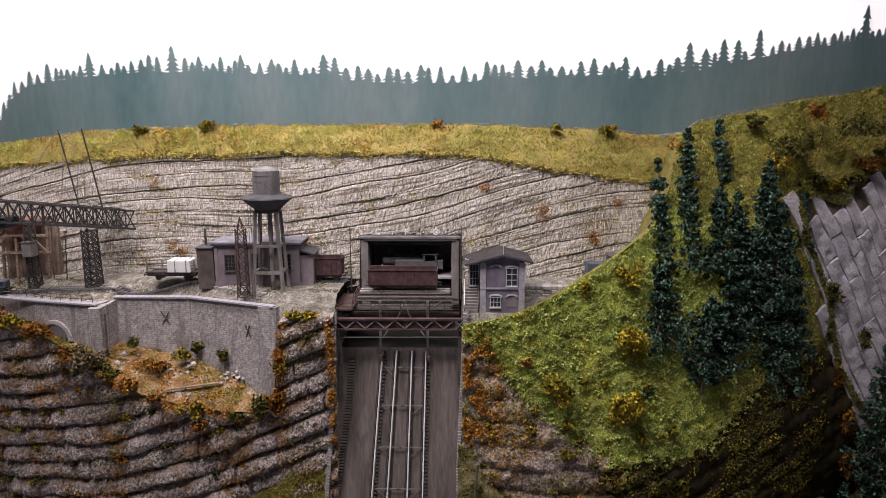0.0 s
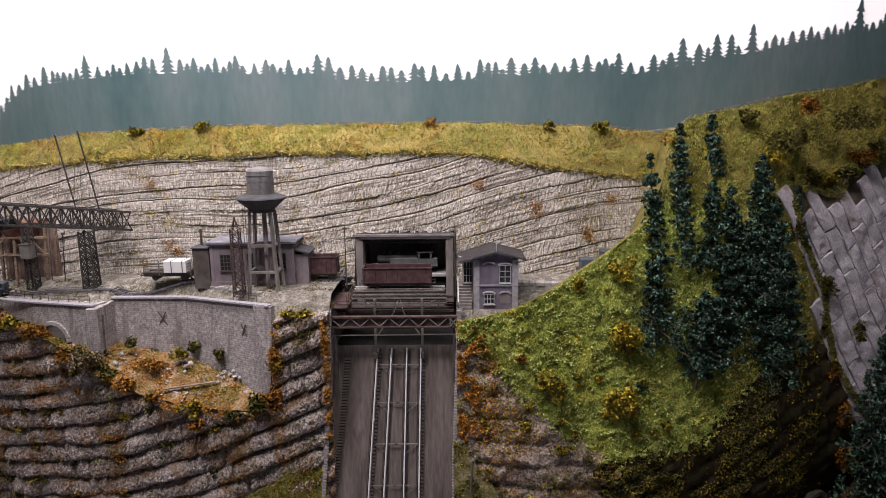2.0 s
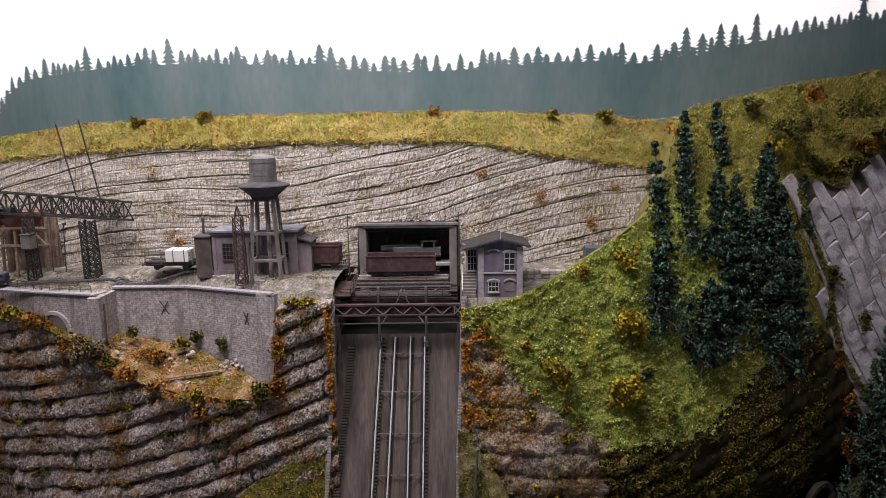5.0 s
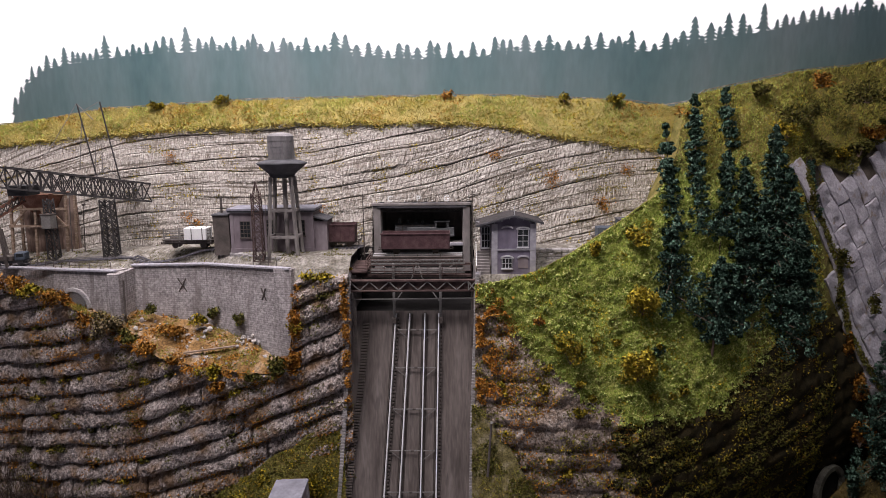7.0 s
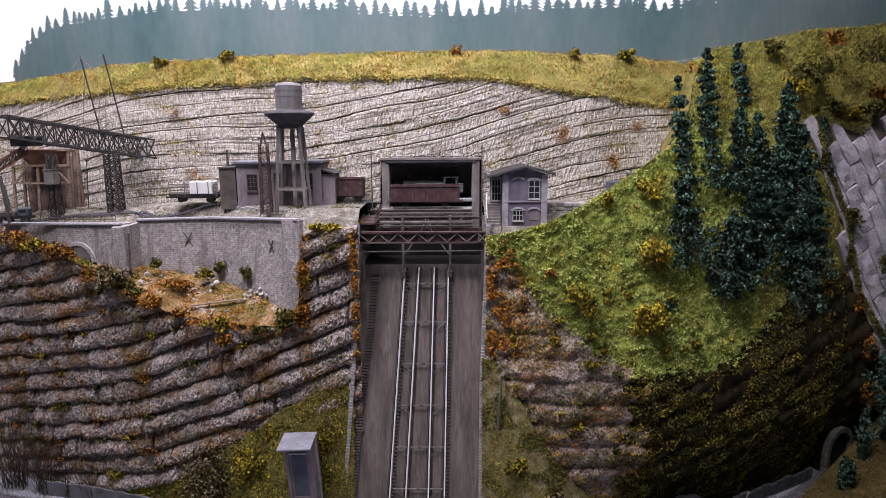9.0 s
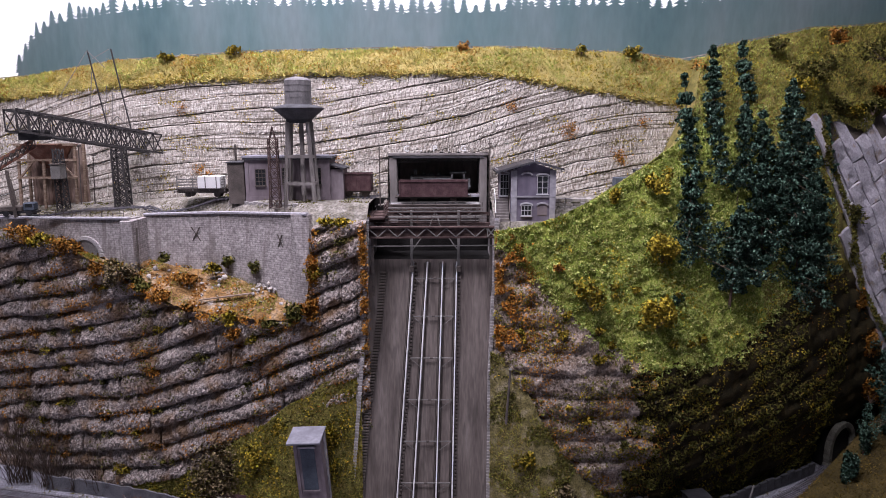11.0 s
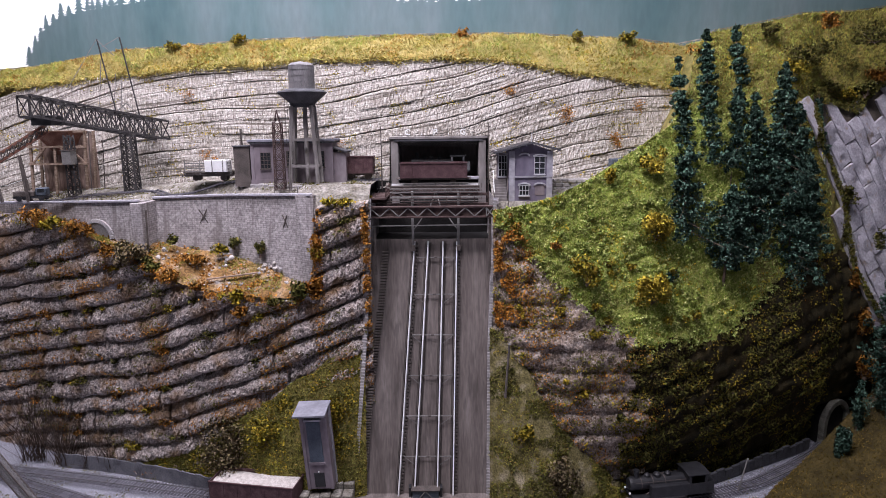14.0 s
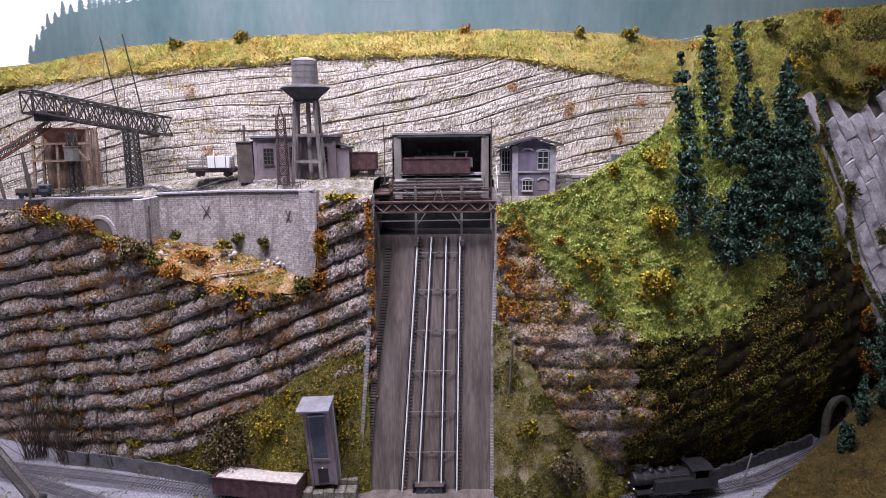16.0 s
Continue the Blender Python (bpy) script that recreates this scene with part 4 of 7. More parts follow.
def tank_engine(m, label, paint, wheels=True, k=1.0):
    """A small tank engine along its own x, chimney towards -x."""
    e = base("steam_engine", m, label, "engine")
    S = lambda *p: tuple(q * k for q in p)
    part("frame", B(S(-0.06, -0.013, 0.009), S(0.06, 0.013, 0.013), 0.0005), paint, e)
    bm = bmesh.new()
    bar(bm, S(-0.058, 0, 0.027), S(0.02, 0, 0.027), 0.019 * k, sides=20)
    bar(bm, S(-0.061, 0, 0.027), S(-0.058, 0, 0.027), 0.016 * k, 0.019 * k, sides=20)
    part("boiler", bm, paint, e, "dull black boiler", smooth=False)
    for x in (-0.045, -0.028, -0.01):
        bm = bmesh.new()
        bar(bm, S(x - 0.0006, 0, 0.027), S(x + 0.0006, 0, 0.027), 0.0197 * k, sides=20)
        part("boiler_band", bm, STEEL, e)
    for s in (-1, 1):
        part("side_tank", B(S(-0.035, s * 0.0145 - 0.004, 0.013), S(0.022, s * 0.0145 + 0.004, 0.03), 0.0008), paint, e)
        part("running_board", B(S(-0.06, s * 0.014 - 0.003, 0.0125), S(0.06, s * 0.014 + 0.003, 0.014)), paint, e)
        bm = bmesh.new()
        bar(bm, S(-0.055, s * 0.011, 0.033), S(0.02, s * 0.011, 0.033), 0.0007)
        part("hand_rail", bm, STEEL, e)
        bm = bmesh.new()
        bar(bm, S(-0.062, s * 0.009, 0.0105), S(-0.066, s * 0.009, 0.0105), 0.002 * k, sides=8)
        bar(bm, S(-0.066, s * 0.009, 0.0105), S(-0.0675, s * 0.009, 0.0105), 0.005 * k, sides=12)
        part("buffer", bm, STEEL, e)
        bm = bmesh.new()
        bar(bm, S(-0.061, s * 0.008, 0.017), S(-0.063, s * 0.008, 0.017), 0.003 * k, sides=12)
        part("headlight", bm, WHITE, e, "small white headlight")
    bm = bmesh.new()
    cyl(bm, S(-0.05, 0, 0.034), 0.0034 * k, 0.0034 * k, 0.011 * k, 14)
    cyl(bm, S(-0.05, 0, 0.045), 0.0042 * k, 0.0042 * k, 0.002 * k, 14)
    part("chimney", bm, paint, e)
    for x, r in ((-0.034, 0.0045), (-0.019, 0.0058), (-0.003, 0.0045)):
        bm = bmesh.new()
        cyl(bm, S(x, 0, 0.034), r * k, r * 0.95 * k, 0.005 * k, 16)
        cyl(bm, S(x, 0, 0.039), r * 0.95 * k, r * 0.4 * k, 0.0025 * k, 16)
        part("dome", bm, paint, e)
    bm = bmesh.new()
    box(bm, S(0.021, -0.0165, 0.013), S(0.0225, 0.0165, 0.041))
    box(bm, S(0.047, -0.0165, 0.013), S(0.0485, 0.0165, 0.041))
    for s in (-1, 1):
        box(bm, S(0.0225, s * 0.016 - 0.0007, 0.013), S(0.047, s * 0.016 + 0.0007, 0.028))
        for x in (0.0235, 0.0457):
            box(bm, S(x - 0.001, s * 0.016 - 0.0007, 0.028), S(x + 0.001, s * 0.016 + 0.0007, 0.041))
    part("cab", bm, paint, e)
    bm = bmesh.new()
    n = 8
    rows = []
    for i in range(n + 1):
        a = -0.95 + 1.9 * i / n
        y, z = 0.0185 * a, 0.0425 - 0.0025 * a * a
        rows.append([bm.verts.new(S(x, y, z + dz)) for x, dz in ((0.0185, 0), (0.0515, 0), (0.0515, 0.0012), (0.0185, 0.0012))])
    for p, q in zip(rows, rows[1:]):
        for j in range(4):
            bm.faces.new((p[j], p[(j + 1) % 4], q[(j + 1) % 4], q[j]))
    bm.faces.new(rows[0])
    bm.faces.new(rows[-1][::-1])
    bmesh.ops.recalc_face_normals(bm, faces=bm.faces)
    part("cab_roof", bm, paint, e, "curved dark cab roof")
    part("coal_bunker", B(S(0.0485, -0.0155, 0.013), S(0.06, 0.0155, 0.029), 0.0008), paint, e)
    if wheels:
        for x in (-0.032, -0.008, 0.016):
            wheelset(e, x * k, 0.0082 * k, 0.0165 * k)
        for s in (-1, 1):
            part("coupling_rod", B(S(-0.034, s * 0.0115 - 0.0006, 0.0065), S(0.018, s * 0.0115 + 0.0006, 0.0085)), GREYSTEEL, e)
    return e


def railing(name, pts, h, label, posts=True, rails=2, w=0.0008, material=None):
    top = base(name, Matrix(), label, "railing")
    material = material or STEEL
    for p in pts:
        part("post", bar(bmesh.new(), p, (p[0], p[1], p[2] + h), w), material, top)
    for r in range(rails):
        for p, q in zip(pts, pts[1:]):
            z = h * (r + 1) / rails
            part("rail", bar(bmesh.new(), (p[0], p[1], p[2] + z), (q[0], q[1], q[2] + z), w), material, top)
    return top


def along(pts, step):
    """Points and headings at even steps along a polyline."""
    out, left = [], 0.0
    for p, q in zip(pts, pts[1:]):
        p, q = Vector(p), Vector(q)
        d = (q - p).length
        s = left
        while s < d:
            out.append((p.lerp(q, s / d), math.atan2(q.y - p.y, q.x - p.x)))
            s += step
        left = s - d
    return out


def track(pts, label, step=0.0068):
    t = base("railway_track", Matrix(), label, "track", kind="structure")
    me = None
    for p, a in along(pts, step):
        if me is None:
            ob = part("sleeper", B((-0.0014, -0.015, -0.0015), (0.0014, 0.015, 0.0006), 0.0003), SLEEPER, t)
            me = ob.data
        else:
            ob = new("sleeper", me)
            ob.parent = t
        ob.matrix_basis = Matrix.Translation(p) @ Matrix.Rotation(a, 4, "Z")
    for s in (-1, 1):
        bm = bmesh.new()
        off = []
        for i, p in enumerate(pts):
            q = pts[min(i + 1, len(pts) - 1)]
            o = pts[max(i - 1, 0)]
            a = math.atan2(q[1] - o[1], q[0] - o[0])
            off.append(Vector((p[0] - s * 0.00825 * math.sin(a), p[1] + s * 0.00825 * math.cos(a), p[2])))
        for p, q in zip(off, off[1:]):
            bar(bm, p + Vector((0, 0, 0.0012)), q + Vector((0, 0, 0.0012)), 0.0009, 0.0022)
        part("rail", bm, RAILSIDE, t)
    return t


def curve_pts(fx, n, z=None):
    return [fx(i / n) for i in range(n + 1)]


# ---------------------------------------------------------------- incline head: shed, sign, bridge, transporter
shed = base("portal_shed", Matrix.Translation((0, 0.018, -0.001)), "open grey concrete shed at the head of the incline", "shed")
part("roof", B((-0.153, 1.0765, 0.661), (0.021, 1.165, 0.668), 0.0008), DARKROOF, shed, "dark felted roof slab")
part("fascia", B((-0.155, 1.0715, 0.6648), (0.023, 1.0763, 0.6695), 0.0006), CONCRETE, shed, "grey fascia beam")
part("roof_edge", B((-0.146, 1.0722, 0.661), (0.014, 1.0763, 0.6646)), DARKROOF, shed)
part("back_wall", B((-0.15, 1.158, 0.56), (0.018, 1.164, 0.6605)), INSIDE, shed, "grey plastered back wall")
part("side_wall", B((-0.153, 1.08, 0.545), (-0.139, 1.158, 0.6605), 0.0006), CONCRETE, shed)
part("side_wall", B((0.007, 1.08, 0.545), (0.021, 1.158, 0.6605), 0.0006), CONCRETE, shed)
part("floor", B((-0.139, 1.082, 0.59), (0.007, 1.158, 0.5955)), CONCRETE, shed)
part("floor_edge", B((-0.146, 1.076, 0.5915), (0.014, 1.082, 0.5965), 0.0004), QUOIN, shed, "pale edge beam")
# pit wall likewise takes its shade from a black colour
part("pit_wall", B((-0.185, 1.0835, 0.46), (0.03, 1.088, 0.5895)), DEEPSHADE, shed, "dark wall below the floor")
bm = bmesh.new()
box(bm, (-0.138, 1.0805, 0.6582), (0.006, 1.084, 0.66))
box(bm, (-0.138, 1.0805, 0.6525), (0.006, 1.084, 0.654))
lattice_panel(bm, (-0.138, 1.082, 0.6535), (0.006, 1.082, 0.6535), (-0.138, 1.082, 0.659), (0.006, 1.082, 0.659), 26, 0.0007)
part("roof_truss", bm, GREYSTEEL, shed, "shallow lattice girder under the roof")
for x in (-0.146, 0.014):
    part("front_pillar", B((x - 0.0065, 1.074, 0.545), (x + 0.0065, 1.0798, 0.663), 0.0006), CONCRETE, shed)

sign = base("roof_sign", Matrix.Translation((0, 1.0905, 0.667)), "white letters on thin stalks along the shed roof", "sign")
for ch, x in (("C", -0.1215), (".", -0.096), ("P", -0.0715), (".", -0.047), ("G", -0.0215)):
    cu = bpy.data.curves.new("letter", "FONT")
    cu.body, cu.size, cu.extrude, cu.offset, cu.align_x = ch, 0.0145, 0.0006, 0.0003, "CENTER"
    tmp = bpy.data.objects.new("tmp", cu)
    scene.collection.objects.link(tmp)
    bpy.context.view_layer.update()
    me = bpy.data.meshes.new_from_object(tmp.evaluated_get(bpy.context.evaluated_depsgraph_get()))
    me.name = "letter"
    bpy.data.objects.remove(tmp)
    me.materials.append(LETTER)
    ob = new("letter", me)
    ob.parent = sign
    ob.matrix_basis = pose(x, 0, 0.0045, 90, 0, 0)
    part("stalk", bar(bmesh.new(), (x, 0.001, -0.0035), (x, 0.001, 0.006), 0.0006), STEEL, sign)
part("sign_rail", bar(bmesh.new(), (-0.15, 0.001, 0.0035), (0.018, 0.001, 0.0035), 0.0006), STEEL, sign)

engine_in_shed = tank_engine(pose(-0.062, 1.122, 0.5955), "grey hauling engine parked inside the shed", BOILER, k=0.9)
winch = base("winch", Matrix.Translation((-0.115, 1.118, 0.595)), "grey hauling winch with a drum on the shed floor", "winch")
bm = bmesh.new()
bar(bm, (-0.012, 0, 0.009), (0.012, 0, 0.009), 0.013, sides=16)
part("drum", bm, STEEL, winch)
for x in (-0.013, 0.013):
    part("bearing", B((x - 0.0015, -0.007, 0), (x + 0.0015, 0.007, 0.013), 0.0005), GREYSTEEL, winch)

bridge = base("front_bridge", Matrix(), "brown riveted lattice footbridge across the incline", "bridge")
bx0, bx1 = -0.178, 0.026
part("top_chord", B((bx0, 0.966, 0.5535), (bx1, 0.974, 0.5565), 0.0003), RUSTSTEEL, bridge, "pale worn top flange")
part("bottom_chord", B((bx0, 0.966, 0.537), (bx1, 0.974, 0.5395), 0.0003), RUSTSTEEL, bridge)
bm = bmesh.new()
for i in range(13):
    xa, xb = bx0 + (bx1 - bx0) * i / 13, bx0 + (bx1 - bx0) * (i + 1) / 13
    za, zb = (0.5395, 0.5535) if i % 2 else (0.5535, 0.5395)
    bar(bm, (xa, 0.968, za), (xb, 0.968, zb), 0.0016)
part("diagonal_bars", bm, GREYSTEEL, bridge, "grey diagonal bars")
part("web_plate", B((bx0, 0.9705, 0.5395), (bx1, 0.9715, 0.5535)), RUSTSTEEL, bridge, "dark brown web")
bm = bmesh.new()
lattice_panel(bm, (bx1 - 0.012, 0.9655, 0.5395), (bx1 - 0.001, 0.9655, 0.5395), (bx1 - 0.012, 0.9655, 0.5535), (bx1 - 0.001, 0.9655, 0.5535), 1, 0.0014)
part("end_cross", bm, GREYSTEEL, bridge)
part("tie_rod", bar(bmesh.new(), (bx0, 0.972, 0.5235), (bx1, 0.972, 0.5245), 0.0018), GREYSTEEL, bridge)
for x in (bx0 + 0.006, bx1 - 0.006):
    part("bearing_post", B((x - 0.002, 0.972, 0.44), (x + 0.002, 0.976, 0.537), 0.0003), STEEL, bridge)
for y, z, x0, x1 in ((1.0, 0.558, -0.172, 0.02), (1.04, 0.57, -0.16, 0.02)):
    part("cross_girder", B((x0, y - 0.002, z - 0.004), (x1, y + 0.002, z), 0.0003), RUSTSTEEL, bridge)
railing("bridge_railing", [(-0.17 + 0.0236 * i, 0.985, 0.5575) for i in range(9)], 0.0195, "thin rusty handrail on the footbridge", rails=4, w=0.0009, material=RUSTSTEEL)

landing = base("side_landing", Matrix(), "rusty plate landing beside the footbridge", "landing")
part("plate", B((-0.182, 0.976, 0.5665), (-0.152, 1.0735, 0.5695), 0.0003), RUSTSTEEL, landing)
for y in (0.99, 1.03, 1.07):
    part("bearer", B((-0.184, y - 0.0015, 0.5605), (-0.152, y + 0.0015, 0.5662)), RUSTSTEEL, landing)
railing("landing_railing", [(-0.1535, 0.985 + 0.0175 * i, 0.5695) for i in range(6)], 0.017, "thin rusty handrail beside the landing", rails=3, w=0.0009, material=RUSTSTEEL)
trans = base("incline_transporter", Matrix.Translation((0, 0, 0.017)), "steel transporter carriage with a level deck and splayed legs", "carriage")
part("deck", B((-0.147, 1.012, 0.5655), (0.005, 1.05, 0.569), 0.0004), STEEL, trans, "dark plank deck")
for y in (1.012, 1.05):
    part("deck_beam", B((-0.147, y - 0.002, 0.558), (0.005, y + 0.002, 0.5655), 0.0004), RUSTSTEEL, trans)
for y in (1.0235, 1.04):
    part("deck_rail", B((-0.147, y - 0.0006, 0.569), (0.005, y + 0.0006, 0.571)), RAIL, trans, "bright rail on the deck")
bm = bmesh.new()
lattice_panel(bm, (-0.147, 1.01, 0.558), (0.005, 1.01, 0.558), (-0.147, 1.01, 0.5655), (0.005, 1.01, 0.5655), 14, 0.0007)
part("deck_lattice", bm, GREYSTEEL, trans)
for x in (-0.1095, -0.032):
    part("leg", B((x - 0.002, 0.99, 0.468), (x + 0.002, 0.994, 0.562), 0.0004), GREYSTEEL, trans, "pale grey steel leg")
    part("shoe", B((x - 0.0035, 0.987, 0.46), (x + 0.0035, 0.996, 0.47), 0.0008), STEEL, trans)
    bm = bmesh.new()
    bar(bm, (x, 0.996, 0.545), (x - 0.03 if x < -0.07 else x + 0.03, 1.012, 0.56), 0.0014)
    part("deck_strut", bm, GREYSTEEL, trans)
for a, b in (((-0.0785, 0.996, 0.538), (-0.1035, 0.996, 0.502)), ((-0.063, 0.996, 0.538), (-0.038, 0.996, 0.502)), ((-0.0935, 0.996, 0.5205), (-0.048, 0.996, 0.5205)), ((-0.1035, 0.996, 0.502), (-0.1095, 0.996, 0.495)), ((-0.038, 0.996, 0.502), (-0.032, 0.996, 0.495)), ((-0.0785, 0.996, 0.538), (-0.07, 1.012, 0.56)), ((-0.063, 0.996, 0.538), (-0.07, 1.012, 0.56))):
    part("brace", bar(bmesh.new(), a, b, 0.0017), GREYSTEEL, trans)
part("cross_beam", B((-0.147, 0.993, 0.5485), (0.005, 0.997, 0.5525), 0.0003), GREYSTEEL, trans)
for x in (-0.145, 0.003):
    part("deck_rail_post", bar(bmesh.new(), (x, 1.012, 0.569), (x, 1.012, 0.578), 0.0008), GREYSTEEL, trans)
part("deck_hand_rail", bar(bmesh.new(), (-0.145, 1.0085, 0.574), (0.008, 1.0085, 0.574), 0.001), GREYSTEEL, trans)
for z, w in ((0.5645, 0.0016), (0.5585, 0.0022), (0.551, 0.0014), (0.5435, 0.0014)):
    part("deck_girder_bar", bar(bmesh.new(), (-0.148, 1.0065, z), (0.009, 1.0065, z), w), GREYSTEEL, trans, "worn pale steel bar")
for i in range(9):
    x = -0.147 + 0.0193 * i
    part("deck_girder_post", bar(bmesh.new(), (x, 1.007, 0.5435), (x, 1.007, 0.574 if i % 2 == 0 else 0.5645), 0.0011), STEEL, trans)
open_wagon(Matrix.Translation((-0.0735, 1.031, 0.588)), 0.115, 0.032, 0.025, "red-brown open goods wagon riding on the transporter deck", load=False)
lower = base("lower_carriage", Matrix(), "dark steel counterweight carriage low on the incline", "carriage")
part("body", B((-0.114, 0.906, 0.052), (-0.069, 0.918, 0.079), 0.001), BLUE, lower)
part("roof", B((-0.116, 0.904, 0.079), (-0.067, 0.92, 0.081), 0.0005), STEEL, lower)
bm = bmesh.new()
bar(bm, (-0.112, 0.905, 0.054), (-0.0915, 0.905, 0.079), 0.0012)
bar(bm, (-0.071, 0.905, 0.054), (-0.0915, 0.905, 0.079), 0.0012)
part("brace", bm, GREYSTEEL, lower)
for x in (-0.118, -0.065):
    part("side_sheave", B((x - 0.002, 0.908, 0.048), (x + 0.002, 0.92, 0.084), 0.0006), BLACK, lower)

# fittings of the incline
RXS = ((-0.138, -0.104), (-0.111, -0.081), (-0.072, -0.057), (-0.045, -0.034))


def rail_x(i, z):
    xb, xt = RXS[i]
    return xb + (xt - xb) * (z - 0.065) / 0.465


for z in (0.132, 0.2, 0.268, 0.336, 0.404, 0.466):
    y = bed_y(z) - 0.0065
    xa, xb = rail_x(0, z) + 0.005, rail_x(3, z) - 0.003
    part("tie_rod", bar(bmesh.new(), (xa, y, z), (xb, y, z), 0.0014), GREYSTEEL, incline)
    xm = (xa + xb) / 2
    part("pulley", B((xm - 0.0025, y - 0.002, z - 0.0015), (xm + 0.0025, y + 0.001, z + 0.0015), 0.0004), STEEL, incline)
    for a, b in ((xa + 0.001, rail_x(1, z) - 0.001), (xb - 0.001, rail_x(2, z) + 0.001)):
        part("brace", bar(bmesh.new(), (a, y, z - 0.001), (b, y, z - 0.017), 0.0008), GREYSTEEL, incline)
for i in range(4):
    for s in (0.0035, -0.0035):
        bm = bmesh.new()
        bar(bm, (rail_x(i, 0.065) + s, bed_y(0.065) - 0.002, 0.065), (rail_x(i, 0.492) + s * 0.8, bed_y(0.492) - 0.002, 0.492), 0.001, 0.003)
        part("stringer", bm, STEEL, incline, "dark side stringer")
tie = B((-0.0035, -0.0012, -0.0014), (0.0035, 0.0012, 0.0014))
tie_me = bpy.data.meshes.new("rail_chair")
tie.to_mesh(tie_me)
tie.free()
tie_me.materials.append(STEEL)
for i in (0, 3):
    for k in range(69):
        z = 0.07 + 0.0061 * k
        ob = new("rail_chair", tie_me)
        ob.parent = incline
        ob.matrix_basis = Matrix.Translation((rail_x(i, z) + (0.003 if i == 0 else 0.003), bed_y(z) - 0.003, z))
step = B((0, -0.004, -0.0008), (0.0105, 0.004, 0.0013))
step_me = bpy.data.meshes.new("stair_step")
step.to_mesh(step_me)
step.free()
step_me.materials.append(BED)
for k in range(84):
    z = 0.085 + 0.0047 * k
    ob = new("stair_step", step_me)
    ob.parent = incline
    ob.matrix_basis = Matrix.Translation((LX(z) + 0.006 + 0.012 * smooth01((z - 0.2) / 0.3), bed_y(z) - 0.002, z))
for x, w in ((LX, 0.0045), (RX, -0.0045)):
    def coping(u, v, x=x, w=w):
        z = 0.045 + 0.525 * v
        return x(z) - w * (u - 0.1) * 1.3, EDGE_Y(z) - 0.0012, z
    sheet("coping", coping, 1, 40, QUOIN, incline, "pale stone coping", smooth=False)
block = B((-0.0032, -0.0016, -0.0022), (0.0032, 0.0016, 0.0022), 0.0004)
block_me = bpy.data.meshes.new("coping_stone")
block.to_mesh(block_me)
block.free()
block_me.materials.append(STONE)
for fx, sgn in ((LX, -1), (RX, 1)):
    for k in range(100):
        z = 0.06 + 0.0051 * k
        ob = new("coping_stone", block_me)
        ob.parent = incline
        ob.matrix_basis = Matrix.Translation((fx(z) + sgn * 0.002, EDGE_Y(z) - 0.002, z))


# ---------------------------------------------------------------- buildings on the plateau
def left_building():
    b = base("workshop", Matrix(), "mauve plastered workshop with a flat pale roof beside the water tower", "building")
    x0, x1, y0, y1, z0, z1 = -0.394, -0.25, 1.045, 1.1, 0.585, 0.661
    part("wall", B((x0, y0, z0), (x1, y1, z1)), PLASTER, b, "dusty mauve plaster walls")
    part("roof", B((x0 - 0.004, y0 - 0.005, z1 + 0.0012), (x1 + 0.004, y1 + 0.004, z1 + 0.0052), 0.0005), ROOF, b, "pale grey flat roof")
    part("roof_edge", B((x0 - 0.003, y0 - 0.004, z1 - 0.0012), (x1 + 0.003, y1 + 0.003, z1 + 0.0012)), DARKROOF, b)
    for x in (x0 + 0.003, -0.3465, -0.304, x1 - 0.003):
        part("pilaster", B((x - 0.003, y0 - 0.0012, z0), (x + 0.003, y0, z1 - 0.0012)), PLASTER, b)
    part("plinth", B((x0 - 0.001, y0 - 0.0018, z0), (x1 + 0.001, y0, z0 + 0.012)), PLASTER, b)
    for a, c, zl, zh in ((-0.3765, -0.3595, 0.6165, 0.6435), (-0.331, -0.314, 0.62, 0.646), (-0.281, -0.265, 0.6185, 0.6455)):
        window_on(b, a, c, zl, zh, y0 - 0.0003, 3, 4, frame_mat=STEEL)
    part("annex", B((x1, 1.05, z0), (-0.228, 1.095, 0.643)), PLASTER, b, "reddish side annex")
    bm = bmesh.new()
    bar(bm, (x1 - 0.001, 1.072, 0.6515), (-0.2255, 1.072, 0.6435), 0.052, 0.0025)
    part("annex_roof", bm, DARKROOF, b)
    sh = base("side_shed", Matrix(), "dark grey sheet metal lean-to beside the workshop", "shed")
    part("wall", B((-0.424, 1.045, 0.585), (-0.3965, 1.09, 0.6545)), STEEL, sh)
    part("roof", B((-0.4255, 1.043, 0.6545), (-0.396, 1.092, 0.6565)), DARKROOF, sh)
    part("stove_pipe", bar(bmesh.new(), (-0.4165, 1.07, 0.6565), (-0.4165, 1.07, 0.685), 0.004, 0.004, 10), STEEL, sh)


left_building()


